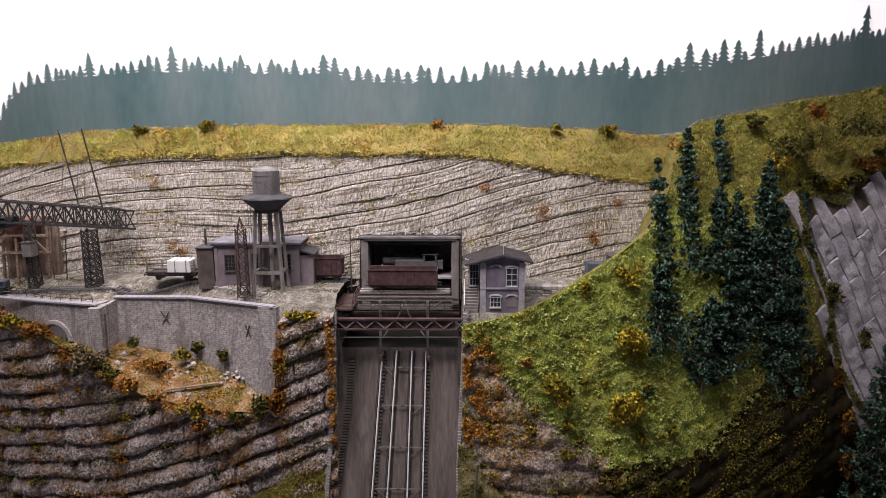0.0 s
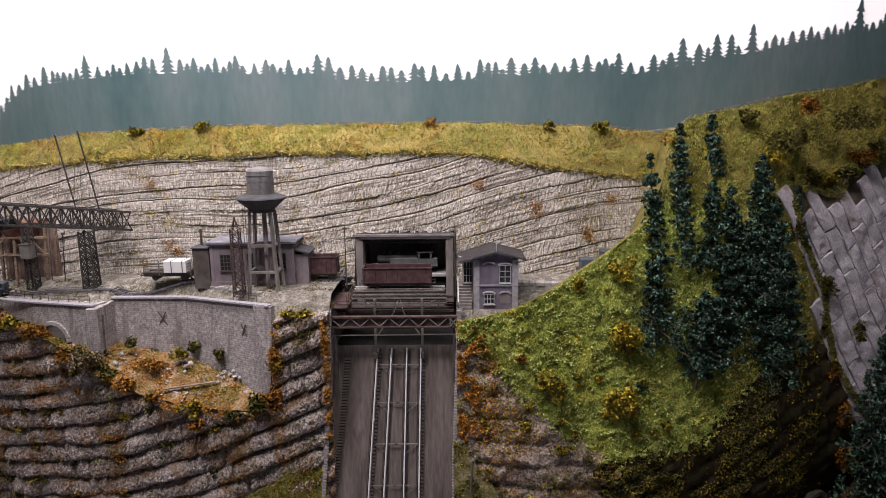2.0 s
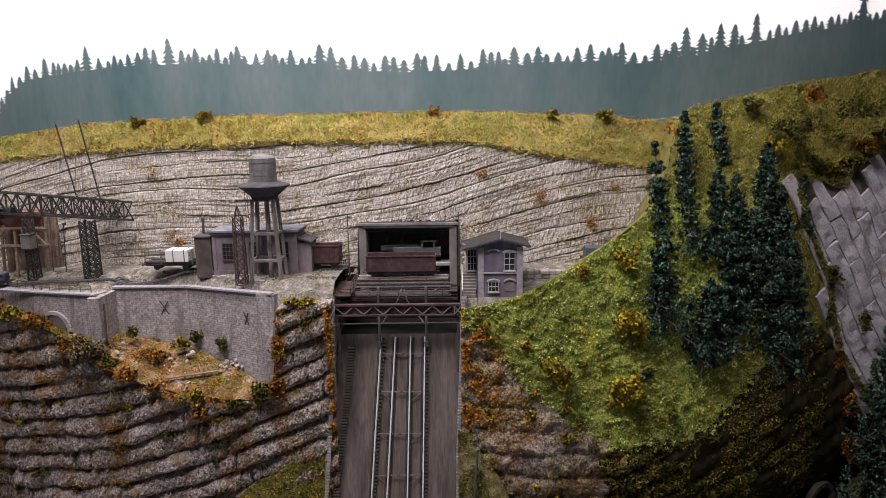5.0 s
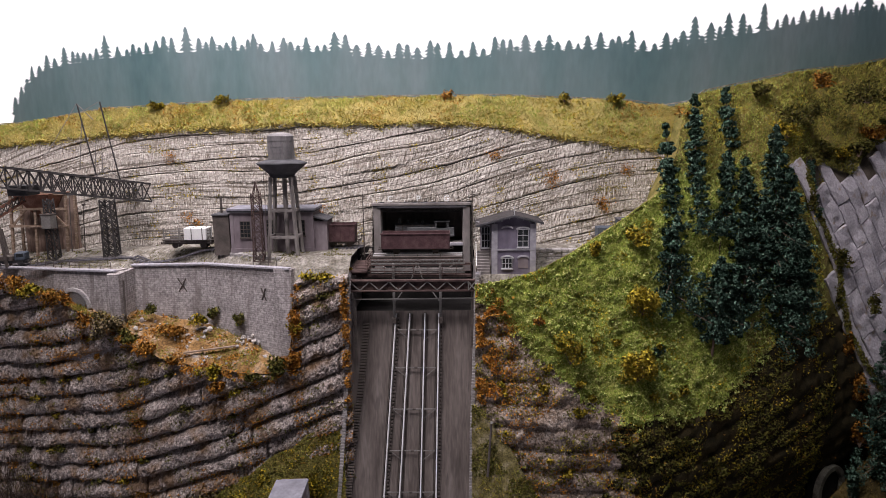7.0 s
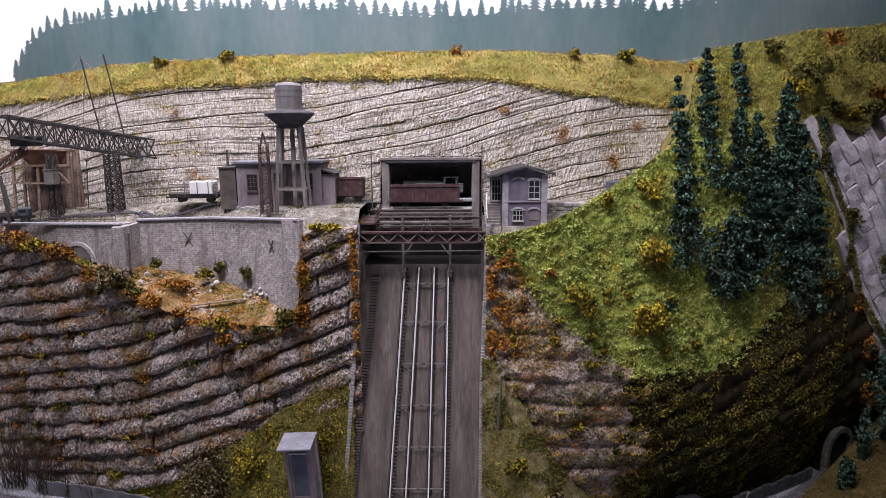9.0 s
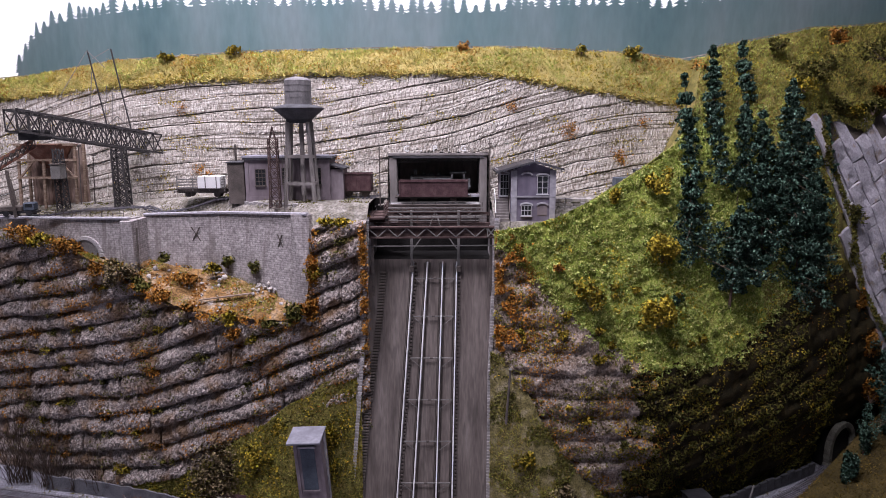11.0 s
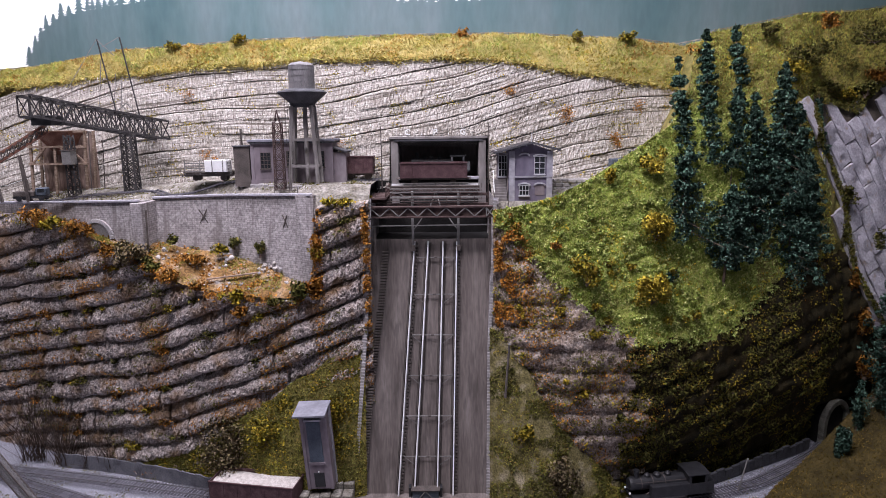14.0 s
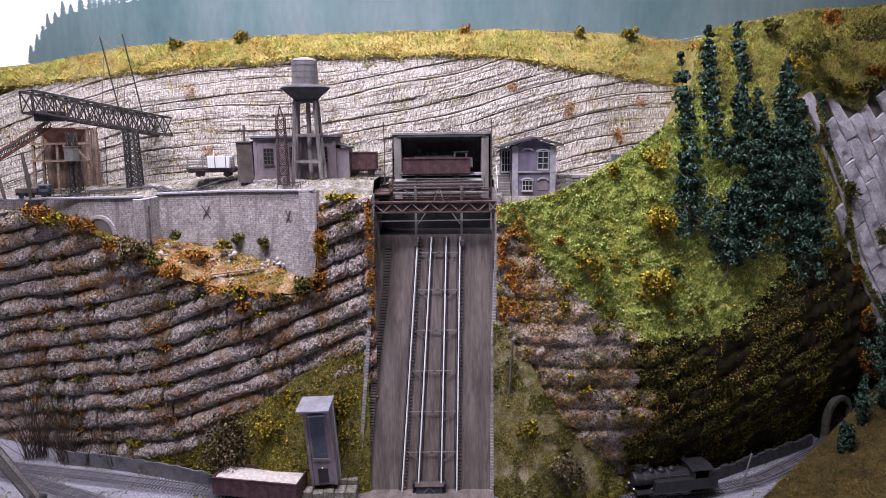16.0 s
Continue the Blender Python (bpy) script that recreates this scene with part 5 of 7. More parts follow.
def water_tower():
    t = base("water_tower", Matrix.Translation((-0.2925, 1.02, 0.58)), "tall grey water tower with a round tank on four legs", "tower")
    for sx, sy in ((-1, -1), (1, -1), (1, 1), (-1, 1)):
        a, c = (sx * 0.0245, sy * 0.018, 0), (sx * 0.0165, sy * 0.013, 0.142)
        part("leg", bar(bmesh.new(), a, c, 0.0048), CONCRETE, t)
    part("centre_pipe", bar(bmesh.new(), (0.003, 0, 0), (0.003, 0, 0.142), 0.0075, 0.0075, 14), CONCRETE, t)
    for z in (0.042, 0.086):
        f = 1 - 0.33 * z / 0.142
        for y in (-1, 1):
            part("tie_beam", B((-0.0245 * f - 0.002, y * 0.018 * f - 0.0018, z - 0.0022), (0.0245 * f + 0.002, y * 0.018 * f + 0.0018, z + 0.0022)), CONCRETE, t)
        for x in (-1, 1):
            part("tie_beam", B((x * 0.0245 * f - 0.0018, -0.018 * f, z - 0.0022), (x * 0.0245 * f + 0.0018, 0.018 * f, z + 0.0022)), CONCRETE, t)
    part("neck", cyl(bmesh.new(), (0, 0, 0.14), 0.0195, 0.0215, 0.006, 28), DARKROOF, t)
    bm = bmesh.new()
    cyl(bm, (0, 0, 0.1462), 0.0215, 0.041, 0.017, 36)
    cyl(bm, (0, 0, 0.1633), 0.0415, 0.0405, 0.0016, 36)
    cyl(bm, (0, 0, 0.165), 0.0405, 0.0225, 0.005, 36)
    part("bowl", bm, DARKROOF, t, "dark flared bowl")
    bm = bmesh.new()
    cyl(bm, (0, 0, 0.1702), 0.0215, 0.0212, 0.037, 36)
    for z in (0.18, 0.19, 0.2):
        cyl(bm, (0, 0, z), 0.0218, 0.0218, 0.0007, 36)
    part("tank", bm, TANK, t, "grey riveted tank")
    bm = bmesh.new()
    cyl(bm, (0, 0, 0.2072), 0.0215, 0.017, 0.004, 36)
    cyl(bm, (0, 0, 0.2112), 0.017, 0.004, 0.0025, 36)
    part("tank_lid", bm, TANK, t)
    bm = bmesh.new()
    for x in (-0.0245, -0.0205):
        bar(bm, (x, -0.024, 0.16), (x, -0.024, 0.0), 0.0006)
    part("ladder", bm, STEEL, t)


water_tower()
lattice_tower("lattice_mast", pose(-0.3325, 1.0, 0.584), 0.016, 0.014, 0.013, 0.012, 0.112, 7, "slender brown lattice mast in front of the workshop", RUSTSTEEL, 0.0014, 0.0009, "mast")
bm = bmesh.new()
mast_head = base("mast_head", pose(-0.3325, 1.0, 0.696), "pointed top of the lattice mast", "mast")
for sx, sy in ((-1, -1), (1, -1), (1, 1), (-1, 1)):
    bar(bm, (sx * 0.004, sy * 0.004, 0), (0, 0, 0.019), 0.0012)
part("cap", bm, RUSTSTEEL, mast_head)


def right_house():
    h = base("signal_house", Matrix(), "small mauve two-storey house with pale corners and arched windows", "house")
    x0, x1, y0, y1, z0, z1 = 0.0525, 0.1235, 0.985, 1.045, 0.55, 0.644
    part("wall", B((x0, y0, z0), (x1, y1, z1)), HOUSEPLASTER, h, "violet grey plaster walls")
    bm = bmesh.new()
    vs = [bm.verts.new(p) for p in ((x0, y0, z1), (x1, y0, z1), ((x0 + x1) / 2, y0, z1 + 0.0125), (x0, y1, z1), (x1, y1, z1), ((x0 + x1) / 2, y1, z1 + 0.0125))]
    for f in ((0, 1, 2), (5, 4, 3), (0, 2, 5, 3), (1, 4, 5, 2), (0, 3, 4, 1)):
        bm.faces.new([vs[i] for i in f])
    part("gable", bm, HOUSEPLASTER, h)
    xm = (x0 + x1) / 2
    for s in (-1, 1):
        bm = bmesh.new()
        wx = xm + s * (0.0475 if s > 0 else 0.061)
        dz = 0.0125 if s > 0 else 0.0165
        for ya, yb in ((y0 - 0.008, y1 + 0.006),):
            pts = [(xm, ya, z1 + 0.0157), (wx, ya, z1 + 0.0157 - dz), (wx, yb, z1 + 0.0157 - dz), (xm, yb, z1 + 0.0157)]
            lo = [bm.verts.new((p[0], p[1], p[2] - 0.0018)) for p in pts]
            hi = [bm.verts.new(p) for p in pts]
            bm.faces.new(hi)
            bm.faces.new(lo[::-1])
            for i in range(4):
                bm.faces.new((lo[i], lo[(i + 1) % 4], hi[(i + 1) % 4], hi[i]))
        bmesh.ops.recalc_face_normals(bm, faces=bm.faces)
        part("roof", bm, HOUSEROOF, h, "dark slated roof slope")
        part("barge_board", bar(bmesh.new(), (xm, y0 - 0.0088, z1 + 0.0140), (wx, y0 - 0.0088, z1 + 0.0140 - dz), 0.0012, 0.0028), DARKROOF, h)
        for i in range(5):
            t = (i + 0.6) / 5
            part("rafter_end", B((xm + (wx - xm) * t - 0.0007, y0 - 0.0075, z1 + 0.0100 - dz * t), (xm + (wx - xm) * t + 0.0007, y0 - 0.001, z1 + 0.0124 - dz * t)), QUOIN, h)
    for x in (x0 + 0.0045, x1 - 0.004):
        part("corner_pilaster", B((x - 0.0048, y0 - 0.0016, z0), (x + 0.0048, y0, z1)), QUOIN, h, "pale grey corner pilaster")
    part("string_course", B((x0, y0 - 0.002, 0.6008), (x1, y0, 0.6032)), QUOIN, h)
    window_on(h, 0.0945, 0.1115, 0.6065, 0.635, y0 - 0.0004, 2, 3, 0.0035, WINDOWBAR)
    window_on(h, 0.0695, 0.0855, 0.5715, 0.5875, y0 - 0.0004, 3, 2, 0.004, WINDOWBAR)
    for xc, z, w, d in ((0.1035, 0.5875, 0.009, 0.016), (0.0775, 0.6365, 0.0085, 0.0)):
        bm = bmesh.new()
        for i in range(8):
            a0, a1 = math.pi * i / 8, math.pi * (i + 1) / 8
            bar(bm, (xc + w * math.cos(a0), y0 - 0.001, z + 0.004 * math.sin(a0)), (xc + w * math.cos(a1), y0 - 0.001, z + 0.004 * math.sin(a1)), 0.002, 0.0026)
        part("blind_arch", bm, QUOIN, h, "pale blind arch")
        if d:
            part("blind_panel", B((xc - w + 0.001, y0 - 0.0005, z - d), (xc + w - 0.001, y0 + 0.001, z)), PLASTER, h)
    part("finial", bar(bmesh.new(), (xm, y0 - 0.008, z1 + 0.014), (xm, y0 - 0.008, z1 + 0.03), 0.0012), WINDOWBAR, h)
    # glazed porch on the stair side
    px0, px1, py = 0.0355, 0.0522, 1.008
    part("porch_wall", B((px0, py, 0.585), (px1, py + 0.03, 0.6)), PLASTER, h)
    part("porch_back", B((px0, py + 0.024, 0.6), (px1, py + 0.03, 0.64)), PLASTER, h)
    window_on(h, px0 + 0.0015, px1 - 0.001, 0.6015, 0.636, py + 0.001, 3, 3, 0.0, WINDOWBAR)
    for x in (px0, px1 - 0.002):
        part("porch_post", B((x, py - 0.0006, 0.6), (x + 0.0016, py + 0.001, 0.64)), WINDOWBAR, h)
    part("porch_beam", bar(bmesh.new(), (0.0285, py - 0.004, 0.6465), (px1, py - 0.004, 0.6375), 0.0016), WINDOWBAR, h)
    st = base("house_stair", Matrix(), "grey stone stair beside the house", "stair")
    for i in range(8):
        part("step", B((0.029, 1.004 - 0.0035 * i, 0.555), (0.0495, 1.0075 - 0.0035 * i, 0.5965 - 0.0042 * i)), CONCRETE, st)
    for x in (0.0275, 0.0508):
        part("stair_rail", bar(bmesh.new(), (x, 1.006, 0.612), (x - (0.001 if x > 0.04 else 0.0), 0.976, 0.577), 0.0011), LETTER if x < 0.04 else STEEL, st)
        for i in range(3):
            t = i / 2
            part("stair_post", bar(bmesh.new(), (x, 1.006 - 0.03 * t, 0.61 - 0.035 * t), (x, 1.006 - 0.03 * t, 0.59 - 0.035 * t), 0.0009), STEEL, st)


right_house()
yard_wall = base("low_yard_wall", Matrix(), "low dry stone wall beyond the house", "wall")
rng = random.Random(9)
for r in range(3):
    x = 0.127
    while x < 0.21:
        w = 0.009 + 0.007 * rng.random()
        part("stone", B((x, 1.03 + 0.002 * rng.random(), 0.574 + 0.0068 * r), (x + w - 0.0006, 1.045, 0.574 + 0.0068 * r + 0.0062), 0.0008), STONE, yard_wall)
        x += w
kerb = base("yard_kerb", Matrix(), "pale stone kerb in front of the workshop", "kerb")
x = -0.43
while x < -0.215:
    w = 0.008 + 0.006 * rng.random()
    yk = plateau_edge(x) + (0.02 if x < -0.3 else 0.045)
    part("stone", B((x, yk, 0.575), (x + w - 0.0005, yk + 0.008, 0.5885 + 0.002 * rng.random()), 0.0009), STONE, kerb)
    x += w

# poles
for name, x, y, z0, z1 in (("yard_pole", -0.1685, 1.078, 0.575, 0.687), ("yard_pole", 0.0235, 1.07, 0.56, 0.69)):
    p = base(name, Matrix(), "thin dark pole with wires beside the shed", "pole", "poles beside the shed")
    part("pole_shaft", bar(bmesh.new(), (x, y, z0), (x, y, z1), 0.0024, 0.0018, 8), STEEL, p)
    part("insulator", B((x - 0.004, y - 0.001, z1 - 0.006), (x + 0.004, y + 0.001, z1 - 0.0045)), STEEL, p)

# ---------------------------------------------------------------- tracks and wagons of the plateau
track([(x, y, plateau_z(x, y) + 0.0012) for x, y in [(-0.95 + 0.026 * i, ip(-0.95 + 0.026 * i, [-0.95, -0.62, -0.52], [1.165, 1.09, 1.076])) for i in range(31)]], "dusty narrow track along the plateau")
flat = open_wagon(pose(-0.477, 1.076, 0.594), 0.086, 0.03, 0.004, "grey flat wagon with stakes and a white crate", paint=STEEL)
for i in range(4):
    part("slat", B((-0.042, -0.0155, 0.0165 + 0.0048 * i), (0.042, -0.0145, 0.0185 + 0.0048 * i)), GREYSTEEL, flat, "pale side slat")
for x in (-0.041, -0.014, 0.014, 0.041):
    part("stake", B((x - 0.0008, -0.0162, 0.012), (x + 0.0008, -0.0145, 0.037)), GREYSTEEL, flat)
crate = base("crate", pose(-0.461, 1.0755, 0.6105), "white crate standing on the flat wagon", "crate")
part("box", B((-0.0195, -0.0205, 0), (0.0195, 0.009, 0.0205), 0.0006), WHITE, crate)
for x in (-0.006, 0.013):
    part("strap", B((x - 0.0007, -0.0212, -0.0005), (x + 0.0007, 0.0095, 0.021)), GREYSTEEL, crate)
open_wagon(pose(-0.208, 1.076, 0.594), 0.052, 0.03, 0.029, "short red-brown hopper wagon next to the annex")
bl = base("shunting_engine", pose(0.272, 1.075, 0.605), "slate blue shunting engine half hidden behind the hill", "engine")
part("hood", B((-0.03, -0.013, 0), (0.012, 0.013, 0.021), 0.001), BLUE, bl)
part("cab", B((0.006, -0.015, 0), (0.032, 0.015, 0.033), 0.001), BLUE, bl)
part("cab_roof", B((0.004, -0.0165, 0.033), (0.034, 0.0165, 0.0352), 0.0008), DARKROOF, bl)
part("cab_window", B((0.011, -0.0156, 0.019), (0.018, -0.0149, 0.028)), GLASSDARK, bl)
part("cab_window", B((0.021, -0.0156, 0.019), (0.028, -0.0149, 0.028)), GLASSDARK, bl)
for s in (-1, 1):
    bm = bmesh.new()
    bar(bm, (-0.031, s * 0.008, 0.002), (-0.036, s * 0.008, 0.002), 0.005, sides=10)
    part("buffer", bm, STEEL, bl)

# ---------------------------------------------------------------- gantry crane
crane = base("gantry_crane", Matrix(), "weathered steel lattice gantry crane over the quarry yard", "crane")
ga, gb = Vector((-0.752, 1.0, 0.709)), Vector((-0.609, 1.19, 0.667))
side = Vector((0.79, -0.61, 0)) * 0.027
up = Vector((0, 0, 0.034))
chords = [(ga - side, gb - side), (ga + side, gb + side), (ga - side + up, gb - side + up), (ga + side + up, gb + side + up)]
for a, b in chords:
    part("chord", bar(bmesh.new(), a, b, 0.0034), GIRDERSTEEL, crane)
for i, j, n in ((0, 2, 14), (1, 3, 14), (2, 3, 10), (0, 1, 10)):
    bm = bmesh.new()
    lattice_panel(bm, chords[i][0], chords[i][1], chords[j][0], chords[j][1], n, 0.0016)
    part("lattice_side", bm, GIRDERSTEEL, crane)
part("trolley", B((-0.752, 1.012, 0.694), (-0.718, 1.046, 0.711), 0.001), BLACK, crane, "black crab trolley")
mid = ga.lerp(gb, 0.72) + up
for dx, zt in ((-0.022, 0.85), (0.02, 0.853)):
    part("mast", bar(bmesh.new(), (mid.x + dx - 0.022, 1.14, zt), mid + Vector((dx + 0.004, 0, -0.006)), 0.0019), GIRDERSTEEL, crane)
for a, b in (((-0.694, 1.14, 0.85), (-0.74, 1.11, 0.76)), ((-0.653, 1.14, 0.853), (-0.68, 1.13, 0.835)), ((-0.694, 1.14, 0.85), (-0.66, 1.13, 0.82)), ((-0.7, 1.16, 0.815), (-0.712, 1.16, 0.73)), ((-0.675, 1.16, 0.79), (-0.685, 1.16, 0.72)), ((-0.66, 1.15, 0.78), (-0.665, 1.15, 0.72))):
    part("stay", bar(bmesh.new(), a, b, 0.001), GREYSTEEL, crane)
for a, b in ((mid + Vector((-0.03, 0, -0.002)), mid + Vector((0.0, 0, 0.022))), (mid + Vector((0.0, 0, 0.022)), mid + Vector((0.045, 0.02, -0.03))), (mid + Vector((0.0, -0.02, 0.02)), mid + Vector((0.035, 0.0, -0.035)))):
    part("head_brace", bar(bmesh.new(), a, b, 0.0016), GREYSTEEL, crane)
lattice_tower("crane_leg", pose(-0.634, 1.1, 0.572), 0.022, 0.018, 0.018, 0.018, 0.106, 8, "dark lattice leg of the gantry crane on the wall edge", GIRDERSTEEL, 0.0024, 0.0014, "crane leg")
lattice_tower("crane_leg", pose(-0.767, 1.14, 0.562), 0.016, 0.016, 0.012, 0.012, 0.115, 8, "dark lattice leg with a winch cabin below the gantry", GIRDERSTEEL, 0.0022, 0.001, "crane leg")
cabin = base("winch_cabin", pose(-0.767, 1.135, 0.622), "small grey winch cabin on the lattice leg", "cabin")
part("box", B((-0.009, -0.01, 0), (0.009, 0.01, 0.026), 0.001), GREYSTEEL, cabin)
part("roof", B((-0.01, -0.011, 0.026), (0.01, 0.011, 0.028)), STEEL, cabin)
conv = base("conveyor", Matrix(), "brown inclined conveyor running down from the gantry", "conveyor")
for dz, w in ((0.0, 0.005), (-0.013, 0.0035)):
    part("beam", bar(bmesh.new(), (-0.735, 1.03, 0.697 + dz), (-0.905, 1.03, 0.602 + dz), w, 0.004), RUSTRED, conv)
bm = bmesh.new()
lattice_panel(bm, (-0.735, 1.028, 0.697), (-0.905, 1.028, 0.602), (-0.735, 1.028, 0.684), (-0.905, 1.028, 0.589), 16, 0.0012)
part("lattice_side", bm, STEEL, conv)
for a, b in (((-0.856, 1.13, 0.622), (-0.846, 1.13, 0.553)), ((-0.838, 1.1, 0.64), (-0.832, 1.1, 0.555)), ((-0.905, 1.12, 0.62), (-0.895, 1.12, 0.553))):
    part("prop", bar(bmesh.new(), a, b, 0.004), STEEL, conv)
hopper = base("timber_hopper", Matrix(), "rusty loading hopper on a timber frame", "hopper")
for x, y in ((-0.862, 1.17), (-0.755, 1.17), (-0.862, 1.2), (-0.755, 1.2), (-0.815, 1.17)):
    part("post", bar(bmesh.new(), (x - 0.004, y, 0.563), (x + 0.003, y, 0.685), 0.0042), WOOD, hopper)
for z in (0.684, 0.655, 0.622):
    part("beam", B((-0.866, 1.166, z - 0.002), (-0.75, 1.17, z + 0.002)), WOOD, hopper)
for a, b in (((-0.86, 1.168, 0.622), (-0.83, 1.168, 0.655)), ((-0.756, 1.168, 0.622), (-0.79, 1.168, 0.66)), ((-0.815, 1.168, 0.68), (-0.785, 1.168, 0.625))):
    part("brace", bar(bmesh.new(), a, b, 0.0032), WOOD, hopper)
for i in range(15):
    x = -0.86 + 0.0073 * i
    part("board", B((x, 1.2025, 0.566), (x + 0.0069, 1.204, 0.672 + 0.004 * ((i * 5) % 3)), 0.0002), HOPPERWOOD, hopper, "brown back board")
bm = bmesh.new()
bmesh.ops.create_cone(bm, cap_ends=True, segments=4, radius1=0.012, radius2=0.05, depth=0.045, matrix=Matrix.Translation((-0.808, 1.186, 0.662)) @ Matrix.Rotation(math.pi / 4, 4, "Z"))
part("bin", bm, RUSTRED, hopper, "rusty tapered bin")
for x, y, z1 in ((-0.742, 1.165, 0.68), (-0.708, 1.15, 0.663)):
    p = base("yard_lamp", Matrix(), "thin dark lamp post in the quarry yard", "lamp post", "lamp posts in the yard")
    part("lamp_shaft", bar(bmesh.new(), (x - 0.006, y, 0.563), (x, y, z1), 0.0022, 0.0016, 8), STEEL, p)
    part("lamp_head", B((x - 0.002, y - 0.002, z1), (x + 0.004, y + 0.002, z1 + 0.004), 0.0005), STEEL, p)
truck = base("tipper_truck", pose(-0.835, 1.12, 0.556, 0, 0, 12), "dark blue grey toy truck parked below the conveyor", "truck")
part("chassis", B((-0.03, -0.011, 0.005), (0.03, 0.011, 0.009)), BLACK, truck)
part("cab", B((0.008, -0.0115, 0.009), (0.026, 0.0115, 0.024), 0.002), BLUE, truck)
part("bed", B((-0.03, -0.012, 0.009), (0.006, 0.012, 0.018), 0.001), STEEL, truck)
part("windscreen", B((0.012, -0.0118, 0.016), (0.024, -0.0113, 0.0225)), GLASSDARK, truck)
for x in (-0.02, 0.018):
    for s in (-1, 1):
        bm = bmesh.new()
        bar(bm, (x, s * 0.0105, 0.005), (x, s * 0.013, 0.005), 0.01, sides=14)
        part("wheel", bm, BLACK, truck)
railing("wall_railing", [(x, wall_y(x) + 0.006, wall_top(x) + 0.002) for x in [-0.8 + 0.0225 * i for i in range(10)]], 0.012, "thin dark handrail along the wall top", w=0.0009)
railing("wall_railing", [(x, plateau_edge(x) + 0.008, wall_top(x) + 0.002) for x in [-0.345, -0.33, -0.315, -0.3]], 0.011, "short dark handrail at the wall corner", w=0.0009)

# ---------------------------------------------------------------- foot of the layout
def hut():
    h = base("tall_hut", pose(-0.262, 0.9, 0.099, 3.0, -3.2, -3.0), "narrow tall mauve hut with a pale roof beside the incline", "hut")
    part("wall", B((-0.0215, -0.0165, 0), (0.0215, 0.0165, 0.142)), PLASTER, h, "dark mauve boarded walls")
    part("roof", B((-0.0265, -0.0225, 0.143), (0.0265, 0.022, 0.1465), 0.0006, Matrix.Rotation(radians(6), 4, "X")), ROOF, h, "pale grey sheet roof")
    for x in (-0.0195, 0.0195):
        part("corner_post", B((x - 0.0028, -0.0185, 0), (x + 0.0028, -0.0166, 0.14), 0.0004), PLASTER, h)
    part("corner_post", B((0.0216, 0.0, 0), (0.0232, 0.006, 0.142)), QUOIN, h, "pale side batten")
    part("door", B((-0.0125, -0.0178, 0.05), (0.0105, -0.0167, 0.122), 0.0004), BLUE, h, "blue grey panel door")
    part("lintel", B((-0.015, -0.0195, 0.1235), (0.013, -0.0168, 0.1265)), QUOIN, h)
    part("vent", B((-0.0135, -0.0175, 0.1268), (0.0115, -0.0167, 0.133)), BLACK, h)
    part("rail", B((-0.0145, -0.0192, 0.046), (0.0125, -0.0167, 0.0495)), PLASTER, h)
    part("hatch", B((-0.009, -0.0178, 0.004), (0.008, -0.0167, 0.03), 0.0004), BLACK, h, "dark hatch")
    part("hatch_knob", B((-0.0015, -0.0195, 0.031), (0.0005, -0.0168, 0.033)), LETTER, h)
    s = base("hut_step", Matrix(), "pale worn paving stones below the hut", "step")
    r = random.Random(12)
    for i in range(5):
        for j in range(3):
            x, y = -0.301 + 0.018 * i, 0.852 + 0.024 * j
            part("slab", B((x, y, 0.06), (x + 0.0172, y + 0.0232, 0.079 + 0.0085 * j + 0.002 * r.random()), 0.0012), DUST, s)


hut()
open_wagon(pose(-0.3715, 0.889, 0.074, 0, 0, -9.5), 0.147, 0.046, 0.03, "red-brown open wagon heaped with pale lime on the lower track", load=True)
tank_engine(pose(0.328, 0.93, 0.05, 0, 0, 9), "black tank steam engine on the lower track", BLACK, k=1.22)
track([(-0.95, 1.035, 0.061), (-0.87, 1.015, 0.061), (-0.71, 0.98, 0.063), (-0.553, 0.941, 0.066), (-0.3715, 0.889, 0.073), (-0.304, 0.873, 0.073)], "main lower track in pale ballast")
track([(-0.9, 1.01, 0.06), (-0.81, 0.965, 0.061), (-0.7, 0.92, 0.062), (-0.6, 0.872, 0.063), (-0.48, 0.81, 0.066)], "diverging lower siding in pale ballast")
track([(0.1, 0.885, 0.05), (0.25, 0.912, 0.05), (0.33, 0.93, 0.05), (0.42, 0.945, 0.05), (0.5, 0.975, 0.049), (0.6, 1.035, 0.048), (0.68, 1.093, 0.047), (0.75, 1.16, 0.047), (0.8, 1.23, 0.047)], "curved lower track leading into the tunnel")

fence = base("slab_fence", Matrix(), "dark slate grey slab fence with a ragged top", "fence")
x = -0.8
i = 0
while x < -0.43:
    w = 0.03
    y, y2 = (ip(q, [-0.8, -0.69, -0.573, -0.5, -0.43], [1.042, 1.02, 0.982, 0.95, 0.918]) for q in (x, x + w))
    z = ground_z(x)
    bm = bmesh.new()
    n = 6
    vs = []
    for k in range(n + 1):
        t = k / n
        zz = 0.0245 + 0.003 * nz(x + w * t, 0, 0, 60) + 0.002 * nz(x + w * t, 3, 0, 200)
        for dy, zt in ((0, -0.004), (0, zz), (0.003, zz), (0.003, -0.004)):
            vs.append(bm.verts.new((x + w * t * 0.985, y + (y2 - y) * t + dy, z + zt)))
    for k in range(n):
        for j in range(4):
            a, b2 = 4 * k + j, 4 * k + (j + 1) % 4
            bm.faces.new((vs[a], vs[a + 4], vs[b2 + 4], vs[b2]))
    part("slab", bm, FENCESLAB, fence)
    x += w
low = base("trackside_wall", Matrix(), "low dark stone wall along the curved track", "wall")
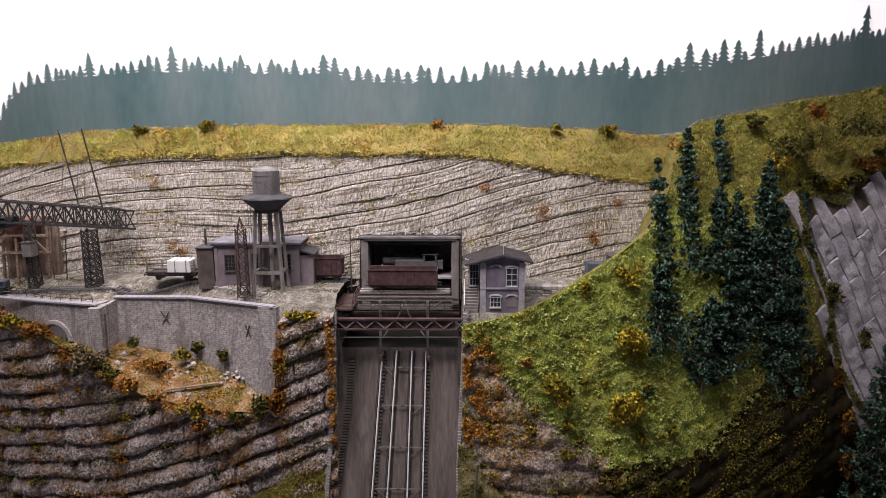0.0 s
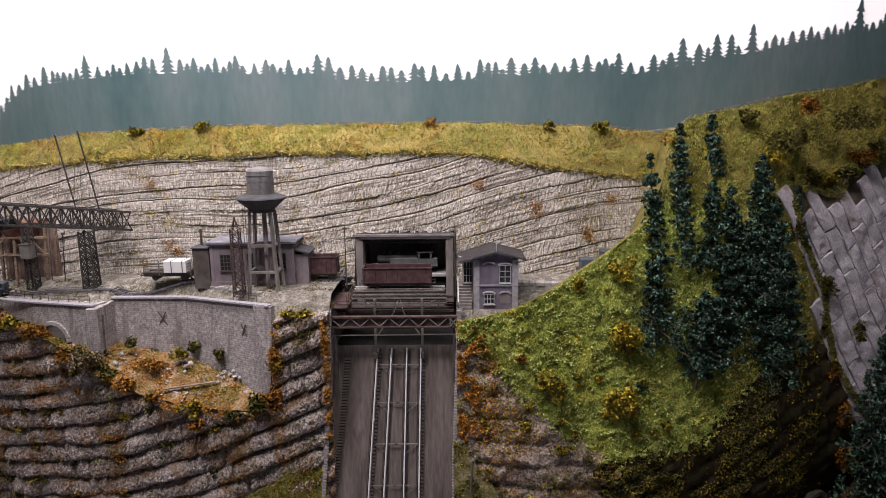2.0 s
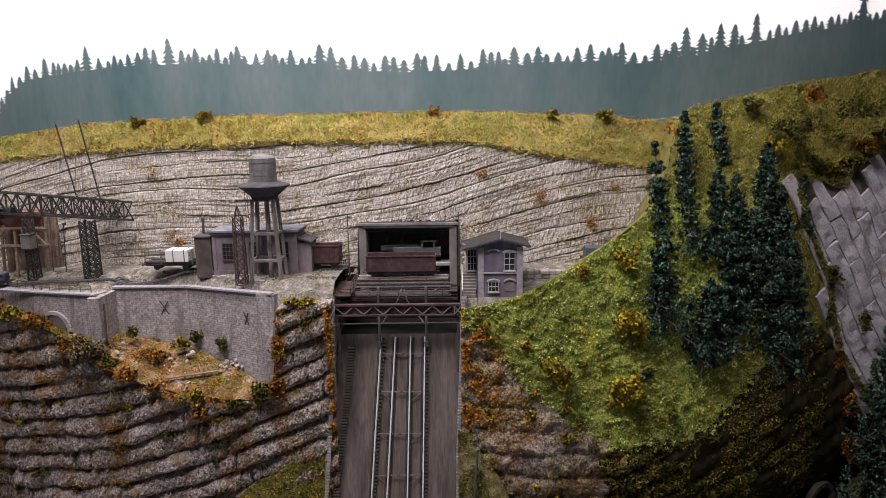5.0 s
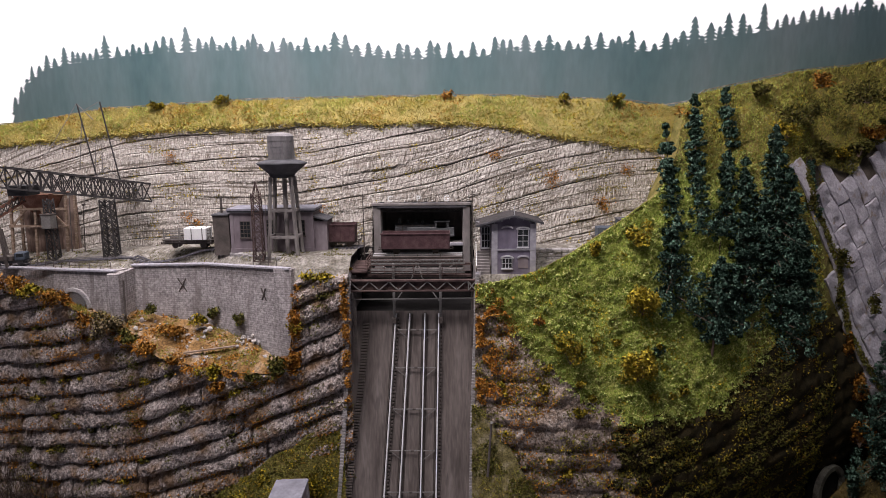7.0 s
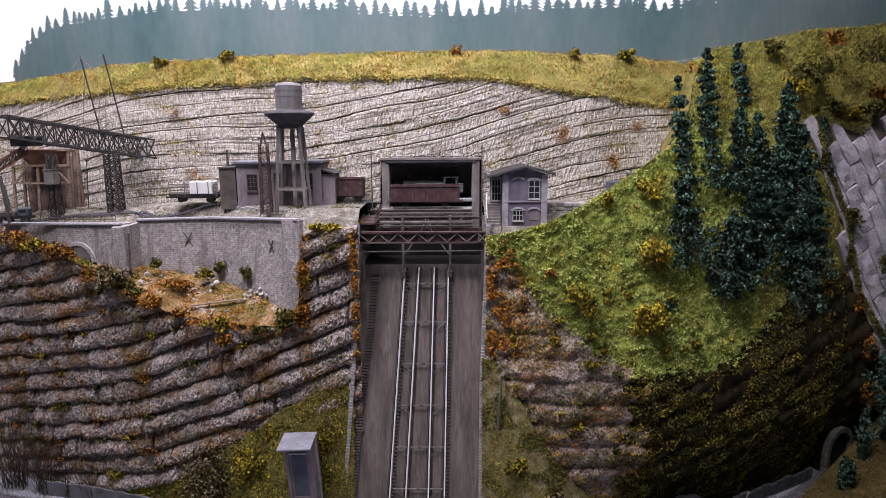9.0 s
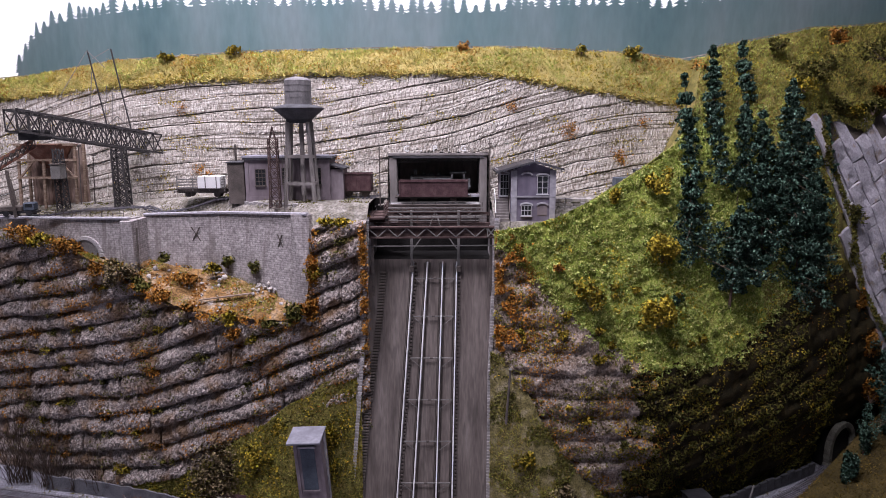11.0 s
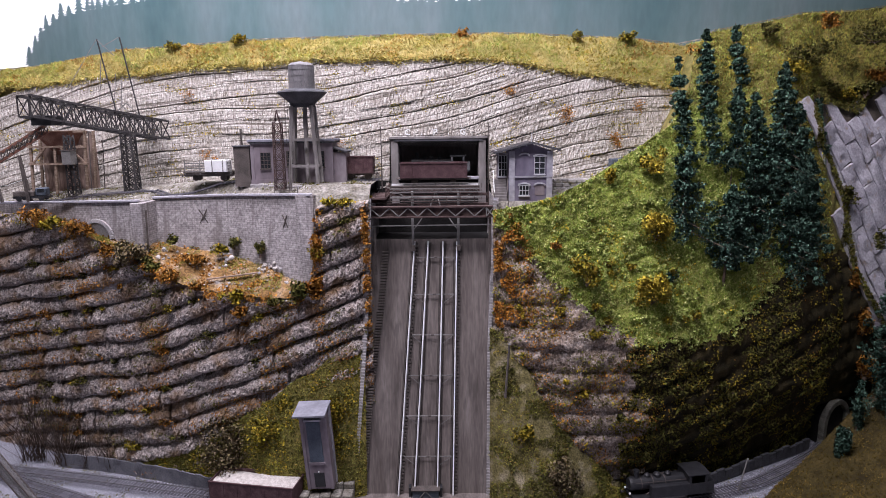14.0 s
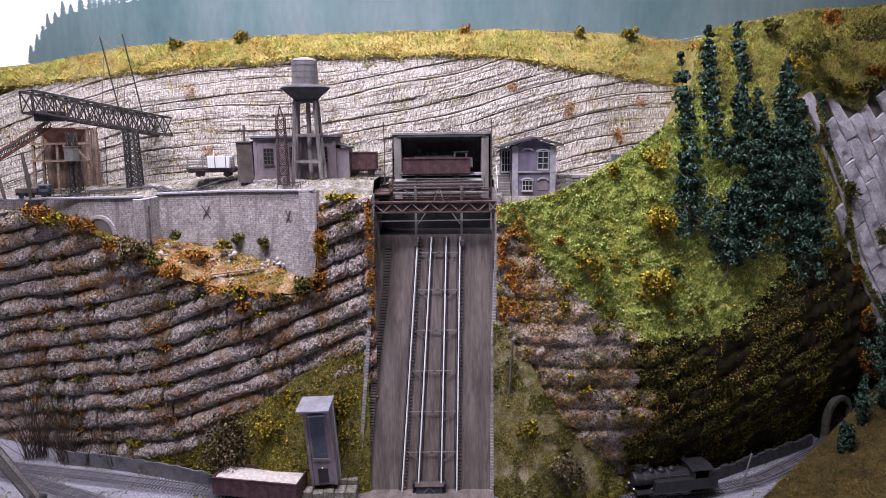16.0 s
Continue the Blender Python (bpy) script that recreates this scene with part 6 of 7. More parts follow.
for i in range(15):
    t, t2 = i / 15, (i + 1) / 15
    p = Vector((0.4, 0.966, 0)).lerp(Vector((0.67, 1.105, 0)), t)
    q = Vector((0.4, 0.966, 0)).lerp(Vector((0.67, 1.105, 0)), t2)
    a = math.atan2(q.y - p.y, q.x - p.x)
    part("stone", B((0, 0, 0), ((q - p).length - 0.0006, 0.006, 0.021 + 0.002 * (i % 3)), 0.001, Matrix.Translation((p.x, p.y, 0.042)) @ Matrix.Rotation(a, 4, "Z")), DARKROOF, low)
for name, a, b, w, lab in (("signal_post", (0.457, 0.95, 0.045), (0.47, 0.95, 0.11), 0.003, "grey leaning post beside the curved track"), ("incline_post", (0.0425, 0.909, 0.245), (0.0485, 0.911, 0.337), 0.0045, "dark green weathered post beside the incline")):
    p = base(name, Matrix(), lab, "post")
    part("shaft", bar(bmesh.new(), a, b, w, w * 0.8, 8), STEEL if w > 0.004 else GREYSTEEL, p)
    part("cap", cyl(bmesh.new(), (b[0], b[1], b[2] - 0.001), w * 0.7, w * 0.3, 0.003, 8), GREYSTEEL, p)
boom = base("jib", Matrix(), "grey lattice jib of a loading crane over the lower tracks", "crane jib")
ja, jb = Vector((-0.80, 0.85, 0.215)), Vector((-0.722, 0.85, 0.094))
cr = [Vector((0.006, -0.004, 0.004)), Vector((-0.006, -0.004, -0.004)), Vector((0.006, 0.006, 0.004)), Vector((-0.006, 0.006, -0.004))]
for c in cr:
    part("chord", bar(bmesh.new(), ja + c, jb + c, 0.0017), STEEL, boom)
for i, j in ((0, 1), (2, 3), (0, 2), (1, 3)):
    bm = bmesh.new()
    lattice_panel(bm, ja + cr[i], jb + cr[i], ja + cr[j], jb + cr[j], 18, 0.0009)
    part("lattice_side", bm, GREYSTEEL, boom)
part("jib_foot", B((-0.735, 0.838, 0.055), (-0.71, 0.862, 0.1), 0.002), BLACK, boom)


def tunnel():
    t = base("tunnel_portal", pose(0.742, 1.15, 0.045, 0, 0, 30), "stone tunnel portal in the overgrown hill", "tunnel", kind="structure")
    r = 0.04
    for i in range(15):
        a = math.pi * (i + 0.5) / 15
        bm = B((-0.0055, -0.006, -0.0052), (0.0055, 0.006, 0.0052), 0.0006)
        bm.transform(Matrix.Translation((r * math.cos(a), 0, 0.035 + r * 1.1 * math.sin(a))) @ Matrix.Rotation(-a, 4, "Y"))
        part("arch_stone", bm, DIMSTONE, t)
    for s in (-1, 1):
        for k in range(4):
            part("jamb_stone", B((s * r - 0.0055, -0.006, 0.0088 * k), (s * r + 0.0055, 0.006, 0.0088 * k + 0.0082), 0.0006), DIMSTONE, t)
    def bore(u, v):
        a = math.pi * u
        return (r - 0.004) * math.cos(a), 0.25 * v, max(-0.01, 0.03 + (r * 1.1 - 0.004) * math.sin(a) * 1.0) if 0.02 < u < 0.98 else -0.01
    sheet("tunnel_bore", bore, 24, 4, DEEPSHADE, t, "dark tunnel lining")
    # flat black sheet across the arch paints the darkness inside
    verts = [((r - 0.002) * math.cos(math.pi * i / 20), 0.002, 0.035 + (r * 1.1 - 0.002) * math.sin(math.pi * i / 20)) for i in range(21)] + [(-r, 0.002, -0.01), (r, 0.002, -0.01)]
    link_mesh("tunnel_dark", verts, [tuple(range(23))], DEEPSHADE, t, "flat black sheet painted as the unlit depth of the tunnel")


tunnel()


# mound in front of the tunnel
def mound_fn(u, v):
    x = 0.45 + 0.6 * u
    xs = [0.45, 0.495, 0.56, 0.649, 0.73, 0.795, 0.844, 1.05]
    yr = ip(x, xs, [0.895, 0.93, 0.98, 1.05, 1.1, 1.13, 1.15, 1.24])
    zr = ip(x, xs, [0.04, 0.045, 0.052, 0.073, 0.11, 0.15, 0.19, 0.3])
    if v < 0.12:
        return x, yr + 0.03 * (1 - v / 0.12), 0.03 + (zr - 0.03) * smooth01(v / 0.12) + 0.003 * nz(x, v, 0, 30)
    d = (v - 0.12) / 0.88
    return x + 0.1 * d, yr - 0.3 * d, max(0.049 + 0.002 * nz(x, d, 0, 25), zr - 0.1 * d + 0.008 * nz(x, d * 0.4, 0, 18) + 0.003 * nz(x, d, 0, 60))


tagged(sheet("tunnel_mound", mound_fn, 110, 60, MOUNDSHADE), "yellow brown grassy mound in front of the tunnel", "mound", kind="structure")

# stones and plank on the shelf
rng = random.Random(3)
heap = [(-0.355 + rng.gauss(0, 0.013), 0.985 + rng.gauss(0, 0.006), 0.445 + rng.gauss(0, 0.006), rng.uniform(0.002, 0.0045)) for _ in range(70)]
for _ in range(75):
    x, v = rng.choice(((rng.uniform(-0.55, -0.44), 0.5), (rng.uniform(-0.46, -0.3), 0.2), (rng.gauss(-0.435, 0.012), 0.75)))
    px, py, pz = shelf_fn((x + 0.74) / 0.474, min(0.95, max(0.05, rng.gauss(v, 0.1))))
    heap.append((px, py - 0.001, pz + 0.0008, rng.uniform(0.0014, 0.0034)))
for i, (x, y, z, s) in enumerate(heap + [(-0.438, 0.966, 0.427, 0.0085), (-0.396, 0.966, 0.427, 0.01), (-0.36, 0.985, 0.44, 0.008), (-0.35, 0.975, 0.436, 0.007), (-0.366, 0.99, 0.452, 0.007), (-0.356, 0.995, 0.456, 0.006), (-0.343, 0.985, 0.447, 0.006), (-0.375, 0.992, 0.447, 0.006), (-0.425, 1.0, 0.466, 0.005), (-0.433, 1.0, 0.462, 0.004), (-0.335, 0.97, 0.432, 0.006), (-0.32, 0.962, 0.43, 0.006), (-0.35, 0.963, 0.425, 0.005), (-0.545, 1.01, 0.48, 0.006), (-0.552, 1.0, 0.468, 0.005)]):
    bm = bmesh.new()
    bmesh.ops.create_icosphere(bm, subdivisions=1, radius=s)
    for v in bm.verts:
        v.co *= rng.uniform(0.68, 1.25)
        v.co.z *= 0.75
    ob = part("rubble_stone", bm, LOAD if i % 2 else STONE)
    ob.matrix_world = pose(x, y, z, rng.uniform(0, 360), rng.uniform(0, 40), rng.uniform(0, 360))
    tagged(ob, "pale broken rubble stone on the sandy shelf", "stone", "rubble on the shelf")
pl = base("plank", Matrix(), "weathered plank lying across the rubble", "plank")
part("board", bar(bmesh.new(), (-0.456, 0.962, 0.437), (-0.372, 0.97, 0.446), 0.0055, 0.002), WOOD, pl)


# ---------------------------------------------------------------- vegetation
def leaf_mesh(name, pts, size, material, seed, up=0.0, thin=0.5, parent=None, label="", category="", kind="stuff", facing=None):
    """Small triangles, one leaf or blade each, at the points given; facing: the way each one faces when lit."""
    r = np.random.RandomState(seed)
    P = np.asarray(pts, float)
    n = len(P)
    d = r.normal(size=(n, 3))
    d[:, 2] = d[:, 2] * (1 - up) + up * 2.2
    d /= np.linalg.norm(d, axis=1)[:, None]
    e = np.cross(d, r.normal(size=(n, 3)))
    e /= np.linalg.norm(e, axis=1)[:, None] + 1e-9
    s = size * (0.6 + 0.8 * r.rand(n))[:, None]
    if up:
        tri = np.stack([P - e * s * thin * 0.5, P + e * s * thin * 0.5, P + d * s], 1)
    else:
        tri = np.stack([P - e * s * 0.5, P + e * s * 0.5, P + d * s * 0.9], 1)
    me = bpy.data.meshes.new(name)
    me.vertices.add(3 * n)
    me.vertices.foreach_set("co", tri.reshape(-1))
    me.loops.add(3 * n)
    me.loops.foreach_set("vertex_index", np.arange(3 * n, dtype=np.int32))
    me.polygons.add(n)
    me.polygons.foreach_set("loop_start", np.arange(0, 3 * n, 3, dtype=np.int32))
    me.update(calc_edges=True)
    me.materials.append(material)
    if facing is not None:
        N = 0.8 * np.asarray(facing, float) + 0.45 * r.normal(size=(n, 3)) + np.array((0.0, -0.05, 0.25))
        N /= np.linalg.norm(N, axis=1)[:, None] + 1e-9
        me.normals_split_custom_set(np.repeat(N, 3, axis=0).tolist())
    ob = new(name, me)
    if parent is not None:
        ob.parent = parent
        if label:
            ob["label"] = label
        return ob
    return tagged(ob, label, category, kind=kind)


def pick_points(fn, n, seed, keep=None, lift=0.0008):
    r = random.Random(seed)
    wide = 0.72 if fn is hill_fn else 1.0
    out = []
    tries = 0
    while len(out) < n and tries < n * 12:
        tries += 1
        p = fn(r.random() * wide, r.random())
        if keep is None or r.random() < keep(*p):
            out.append((p[0], p[1] - lift, p[2] + lift * 0.5))
    return out


def clumped(x, y, z, s, cut, off=0.0):
    return 1.0 if nz(x + off, y, z, s, 2) > cut else 0.0


# grass on the hill, the cap, the bank and the mound
leaf_mesh("hill_grass", pick_points(hill_fn, 62000, 1, lambda x, y, z: 1.0 if lip_z(x) < z < 0.72 and x < 0.62 else (0.5 if z > lip_z(x) and x < 0.7 else 0.0)), 0.0042, GRASSBLADE, 1, up=0.55, thin=0.3, label="short green and straw grass fibres on the hill", category="grass")
leaf_mesh("hilltop_grass", pick_points(hill_fn, 22000, 2, lambda x, y, z: 1.0 if z > 0.7 and x > 0.4 else 0.0), 0.0055, OLIVEBLADE, 2, up=0.5, thin=0.3, label="olive and straw grass on the hilltop", category="grass")
leaf_mesh("cap_grass", pick_points(cap_fn, 52000, 3, lambda x, y, z: 1.0 if z > 0.74 else 0.0), 0.0043, DRYBLADE, 3, up=0.6, thin=0.28, label="yellow dry grass along the cliff top", category="grass")
leaf_mesh("cap_green_grass", pick_points(cap_fn, 12000, 4, lambda x, y, z: clumped(x, y, z, 14, 0.05)), 0.005, GRASSBLADE, 4, up=0.6, thin=0.28, label="patches of green grass along the cliff top", category="grass")
leaf_mesh("bank_olive", pick_points(bank_fn, 10000, 35), 0.0034, LEAFGR, 35, label="olive leaves on the lower bank", category="undergrowth")
leaf_mesh("bank_grass", pick_points(bank_fn, 13000, 5), 0.0045, OLIVEBLADE, 5, up=0.5, thin=0.3, label="grass fibres on the lower bank", category="grass")
leaf_mesh("bank_leaves", pick_points(bank_fn, 3600, 6, lambda x, y, z: clumped(x, y, z, 22, 0.12)), 0.0034, LEAFYE, 6, label="yellow green leaves on the lower bank", category="undergrowth")
leaf_mesh("shelf_leaves", pick_points(shelf_fn, 4200, 7, lambda x, y, z: clumped(x, y, z, 26, 0.02)), 0.0032, LEAFOR, 7, label="orange leaves on the sandy shelf", category="undergrowth")
leaf_mesh("shelf_grass", pick_points(shelf_fn, 6500, 8, lambda x, y, z: clumped(x, y, z, 20, 0.03, 3)), 0.004, OLIVEBLADE, 8, up=0.5, thin=0.3, label="tufts of grass on the sandy shelf", category="grass")
leaf_mesh("hill_face_rust", pick_points(hill_fn, 9000, 9, lambda x, y, z: (1.0 if x < 0.09 and z > 0.36 else 0.3 if x < 0.3 else 0.04) * clumped(x, y, z, 15, 0.02 if x < 0.09 else 0.2) if 0.1 < z < lip_z(x) + 0.02 else 0.0), 0.0034, LEAFOR, 9, label="rust orange leaves on the rock below the hill", category="undergrowth")
leaf_mesh("hill_face_olive", pick_points(hill_fn, 19000, 10, lambda x, y, z: (0.35 if x < 0.24 else 1.0) * clumped(x * 0.4, y, z - hill_dip(x), 26, -0.08, 2) if 0.045 < z < lip_z(x) + 0.01 and x < 0.72 else 0.0), 0.0036, LEAFGR, 10, label="dark olive scrub on the shaded rock face", category="undergrowth")
leaf_mesh("hill_face_yellow", pick_points(hill_fn, 6500, 11, lambda x, y, z: clumped(x * 0.5, y, z - hill_dip(x), 26, 0.05, 7) if 0.045 < z < lip_z(x) and x < 0.72 else 0.0), 0.0032, LEAFYE, 11, label="yellow leaves in the shaded scrub", category="undergrowth")
tuft_rng = random.Random(52)
tufts = []
for p in pick_points(hill_fn, 1500, 51, lambda x, y, z: 1.0 if lip_z(x) - 0.012 < z < 0.75 and x < 0.62 else 0.0):
    for _ in range(tuft_rng.randint(8, 16)):
        tufts.append((p[0] + tuft_rng.gauss(0, 0.0022), p[1] - 0.0025 + tuft_rng.gauss(0, 0.0012), p[2] + 0.001 + tuft_rng.gauss(0, 0.0018)))
leaf_mesh("hill_cushions", tufts, 0.0031, CUSHION, 51, label="small leafy cushions in the hill grass", category="undergrowth")
leaf_mesh("hill_tufts", pick_points(hill_fn, 4500, 12, lambda x, y, z: clumped(x, y, z, 20, 0.3, 5) if z > lip_z(x) - 0.01 and x < 0.75 else 0.0), 0.0034, LEAFGOLD, 12, label="yellow leaf clumps in the hill grass", category="undergrowth")
leaf_mesh("cap_rust", pick_points(cap_fn, 3200, 42, lambda x, y, z: clumped(x, y, z, 11, 0.22, 8)), 0.0045, LEAFOR, 42, up=0.3, label="rust coloured patches in the grass on the cliff top", category="undergrowth")
leaf_mesh("cap_yellow", pick_points(cap_fn, 5000, 43, lambda x, y, z: clumped(x, y, z, 12, 0.15, 18)), 0.0042, LEAFYE, 43, up=0.2, label="yellow green tufts in the grass on the cliff top", category="undergrowth")
lip = [(x, cliff_y(x, cliff_top(x)) - 0.005 + random.gauss(0, 0.0015), cliff_top(x) + 0.006 * nz(x, 0, 9, 25) - abs(random.gauss(0, 0.005))) for x in [-1.3 + 1.7 * random.random() for _ in range(6500)]]
leaf_mesh("lip_grass", lip, 0.006, DRYBLADE, 41, up=0.15, thin=0.35, label="dry grass hanging over the lip of the cliff", category="grass")
leaf_mesh("mound_grass", pick_points(mound_fn, 13000, 13, lambda x, y, z: 1.0 if z > 0.036 and x < 0.95 else 0.0), 0.005, DARKBLADE, 13, up=0.5, thin=0.3, label="dry yellow brown grass on the mound", category="grass")
leaf_mesh("mound_olive", pick_points(mound_fn, 4000, 44, lambda x, y, z: clumped(x, y, z, 16, 0.12, 3) if z > 0.036 and x < 0.95 else 0.0), 0.0042, BROWNBLADE, 44, up=0.4, thin=0.35, label="olive grass patches on the mound", category="grass")


def rock_scrub(x, y, z):
    k = (z - 0.03 - left_rise(x)) / LAYER
    f = k - math.floor(k)
    return (1.0 if f < 0.3 or f > 0.85 else 0.3) * clumped(x, y, z, 13, 0.2)


def rock_any(u, v):
    k = int(v * 25.999) - 5
    return left_layer(k)(u, v * 26 - int(v * 25.999))


in_face = lambda x, y, z: 1.0 if z < left_top(x) - 0.002 and x > -1.0 and z > 0.06 else 0.0
leaf_mesh("rock_rust", pick_points(rock_any, 11000, 14, lambda x, y, z: in_face(x, y, z) * (rock_scrub(x, y, z) + (0.9 if -0.272 < x < -0.255 or x > -0.19 else 0))), 0.0032, LEAFOR, 14, label="rust coloured leaves in the rock joints", category="undergrowth")
leaf_mesh("rock_olive", pick_points(rock_any, 10000, 15, lambda x, y, z: in_face(x, y, z) * (0.8 if z > left_top(x) - 0.03 else 0.5) * rock_scrub(x + 5, y, z)), 0.0034, LEAFGR, 15, label="olive leaves in the rock joints", category="undergrowth")
leaf_mesh("rock_top_leaves", pick_points(rock_any, 5000, 16, lambda x, y, z: 1.0 * clumped(x, y, z, 20, -0.05, 1) if left_top(x) - 0.012 < z < left_top(x) + 0.01 and -1.0 < x else 0.0), 0.0038, LEAFYE, 16, label="yellow leaves along the top of the rock face", category="undergrowth")


def cliff_any(u, v):
    k = int(v * 25.999) - 7
    return cliff_layer(k)(u, v * 26 - int(v * 25.999))


leaf_mesh("cliff_scrub", pick_points(cliff_any, 6500, 17, lambda x, y, z: clumped(x, y, z, 24, 0.27) if 0.59 < z < cliff_top(x) else 0.0), 0.0026, LEAFYE, 17, label="small yellow tufts on the cliff", category="undergrowth")
leaf_mesh("cliff_rust", [(cx + random.gauss(0, 0.007), cliff_y(cx, cz) - 0.004 + random.gauss(0, 0.002), cz + random.gauss(0, 0.006)) for cx, cz in ((-0.557, 0.75), (0.067, 0.75), (0.169, 0.7), (0.172, 0.708), (0.2665, 0.654), (0.263, 0.663), (-0.255, 0.655), (-0.52, 0.635), (-0.5, 0.625), (0.31, 0.72)) for _ in range(130)], 0.0026, LEAFOR, 18, label="rusty tufts on the cliff", category="undergrowth")
leaf_mesh("slab_scrub", pick_points(slab_fn, 5000, 19, lambda x, y, z: clumped(x, y, z, 16, 0.2)), 0.0036, LEAFGR, 19, label="olive scrub on the slab cliff", category="undergrowth")
leaf_mesh("slab_edge_scrub", pick_points(slab_fn, 9000, 20, lambda x, y, z: 1.0 if x < slab_edge(z) + 0.02 or z > slab_top(x) - 0.03 else 0.0, 0.008), 0.0042, LEAFGR, 20, label="dark scrub along the edge of the slabs", category="undergrowth")


leaf_mesh("rbank_grass", pick_points(rbank_fn, 7000, 31, lambda x, y, z: clumped(x, y, z, 16, -0.1, 4)), 0.0045, OLIVEBLADE, 31, up=0.5, thin=0.3, label="grass fibres on the bank beside the incline", category="grass")
leaf_mesh("rbank_leaves", pick_points(rbank_fn, 6000, 32, lambda x, y, z: clumped(x, y, z, 18, 0.05)), 0.0034, LEAFGR, 32, label="olive leaves on the bank beside the incline", category="undergrowth")
def yard_any(u, v):
    x = -0.95 + 0.77 * u
    y = plateau_edge(x) + 0.004 + 0.1 * v
    return x, y, plateau_z(x, y)


def ground_any(u, v):
    x, y = -0.95 + 1.6 * u, 0.8 + 0.26 * v
    return x, y, ground_z(x) - 0.002


leaf_mesh("yard_weeds", pick_points(yard_any, 2600, 36, lambda x, y, z: clumped(x, y, z, 30, 0.12)), 0.003, LEAFGR, 36, up=0.3, label="small weeds on the dusty yard", category="weeds")
leaf_mesh("ground_weeds", pick_points(ground_any, 9000, 37, lambda x, y, z: clumped(x, y, z, 26, 0.12)), 0.0034, LEAFGR, 37, up=0.3, label="small weeds in the ballast", category="weeds")
rr = random.Random(21)
pillar = []
for _ in range(10500):
    t = rr.random()
    k = rr.random()
    if k < 0.3:
        x, z, y = rr.gauss(-0.265, 0.004), 0.42 + 0.145 * t, 0.943
    elif k < 0.45:
        x, z, y = rr.gauss(-0.184, 0.003), 0.36 + 0.2 * t, 0.945
    elif k < 0.6:
        x, z, y = rr.uniform(-0.6, -0.27), 0, 0
        z, y = left_top(x) + rr.gauss(0, 0.005), left_y(x) - 0.008
    else:
        x, z = 0.026 + abs(rr.gauss(0, 0.02)), 0.36 + 0.185 * t
        y = hill_y(x, z) - 0.004
    if nz(x, y, z, 38, 2) > 0.0:
        pillar.append((x, y + rr.gauss(-0.003, 0.002), z))
leaf_mesh("edge_rust", pillar, 0.0036, LEAFOR, 33, label="dense rust orange creepers along the edges of the rock", category="undergrowth")


def bush(x, y, z, rx, rz, material, n, seed, label, size=0.0036):
    b = base("bush", pose(x, y, z), label, "bush")
    r = random.Random(seed)
    lobes = [(r.uniform(-0.6, 0.6) * rx, r.uniform(-0.5, 0.5) * rx, r.uniform(0.2, 1.0) * rz, r.uniform(0.3, 0.55)) for _ in range(9)]
    pts, ways = [], []
    for _ in range(n):
        lx, ly, lz, lr = r.choice(lobes)
        v = Vector((r.gauss(0, 1), r.gauss(0, 1), r.gauss(0, 1))).normalized() * (r.random() ** 0.4)
        pts.append((lx + v.x * rx * lr, ly + v.y * rx * lr, max(0, lz + v.z * rz * lr)))
        ways.append(tuple(v))
    leaf_mesh("foliage", pts, size, material, seed, parent=b, facing=ways)
    bm = bmesh.new()
    for lx, ly, lz, lr in lobes:
        bar(bm, (0, 0, 0), (lx, ly, lz), 0.0012, 0.0006, 5)
    part("stem", bm, TRUNK, b)
    return b


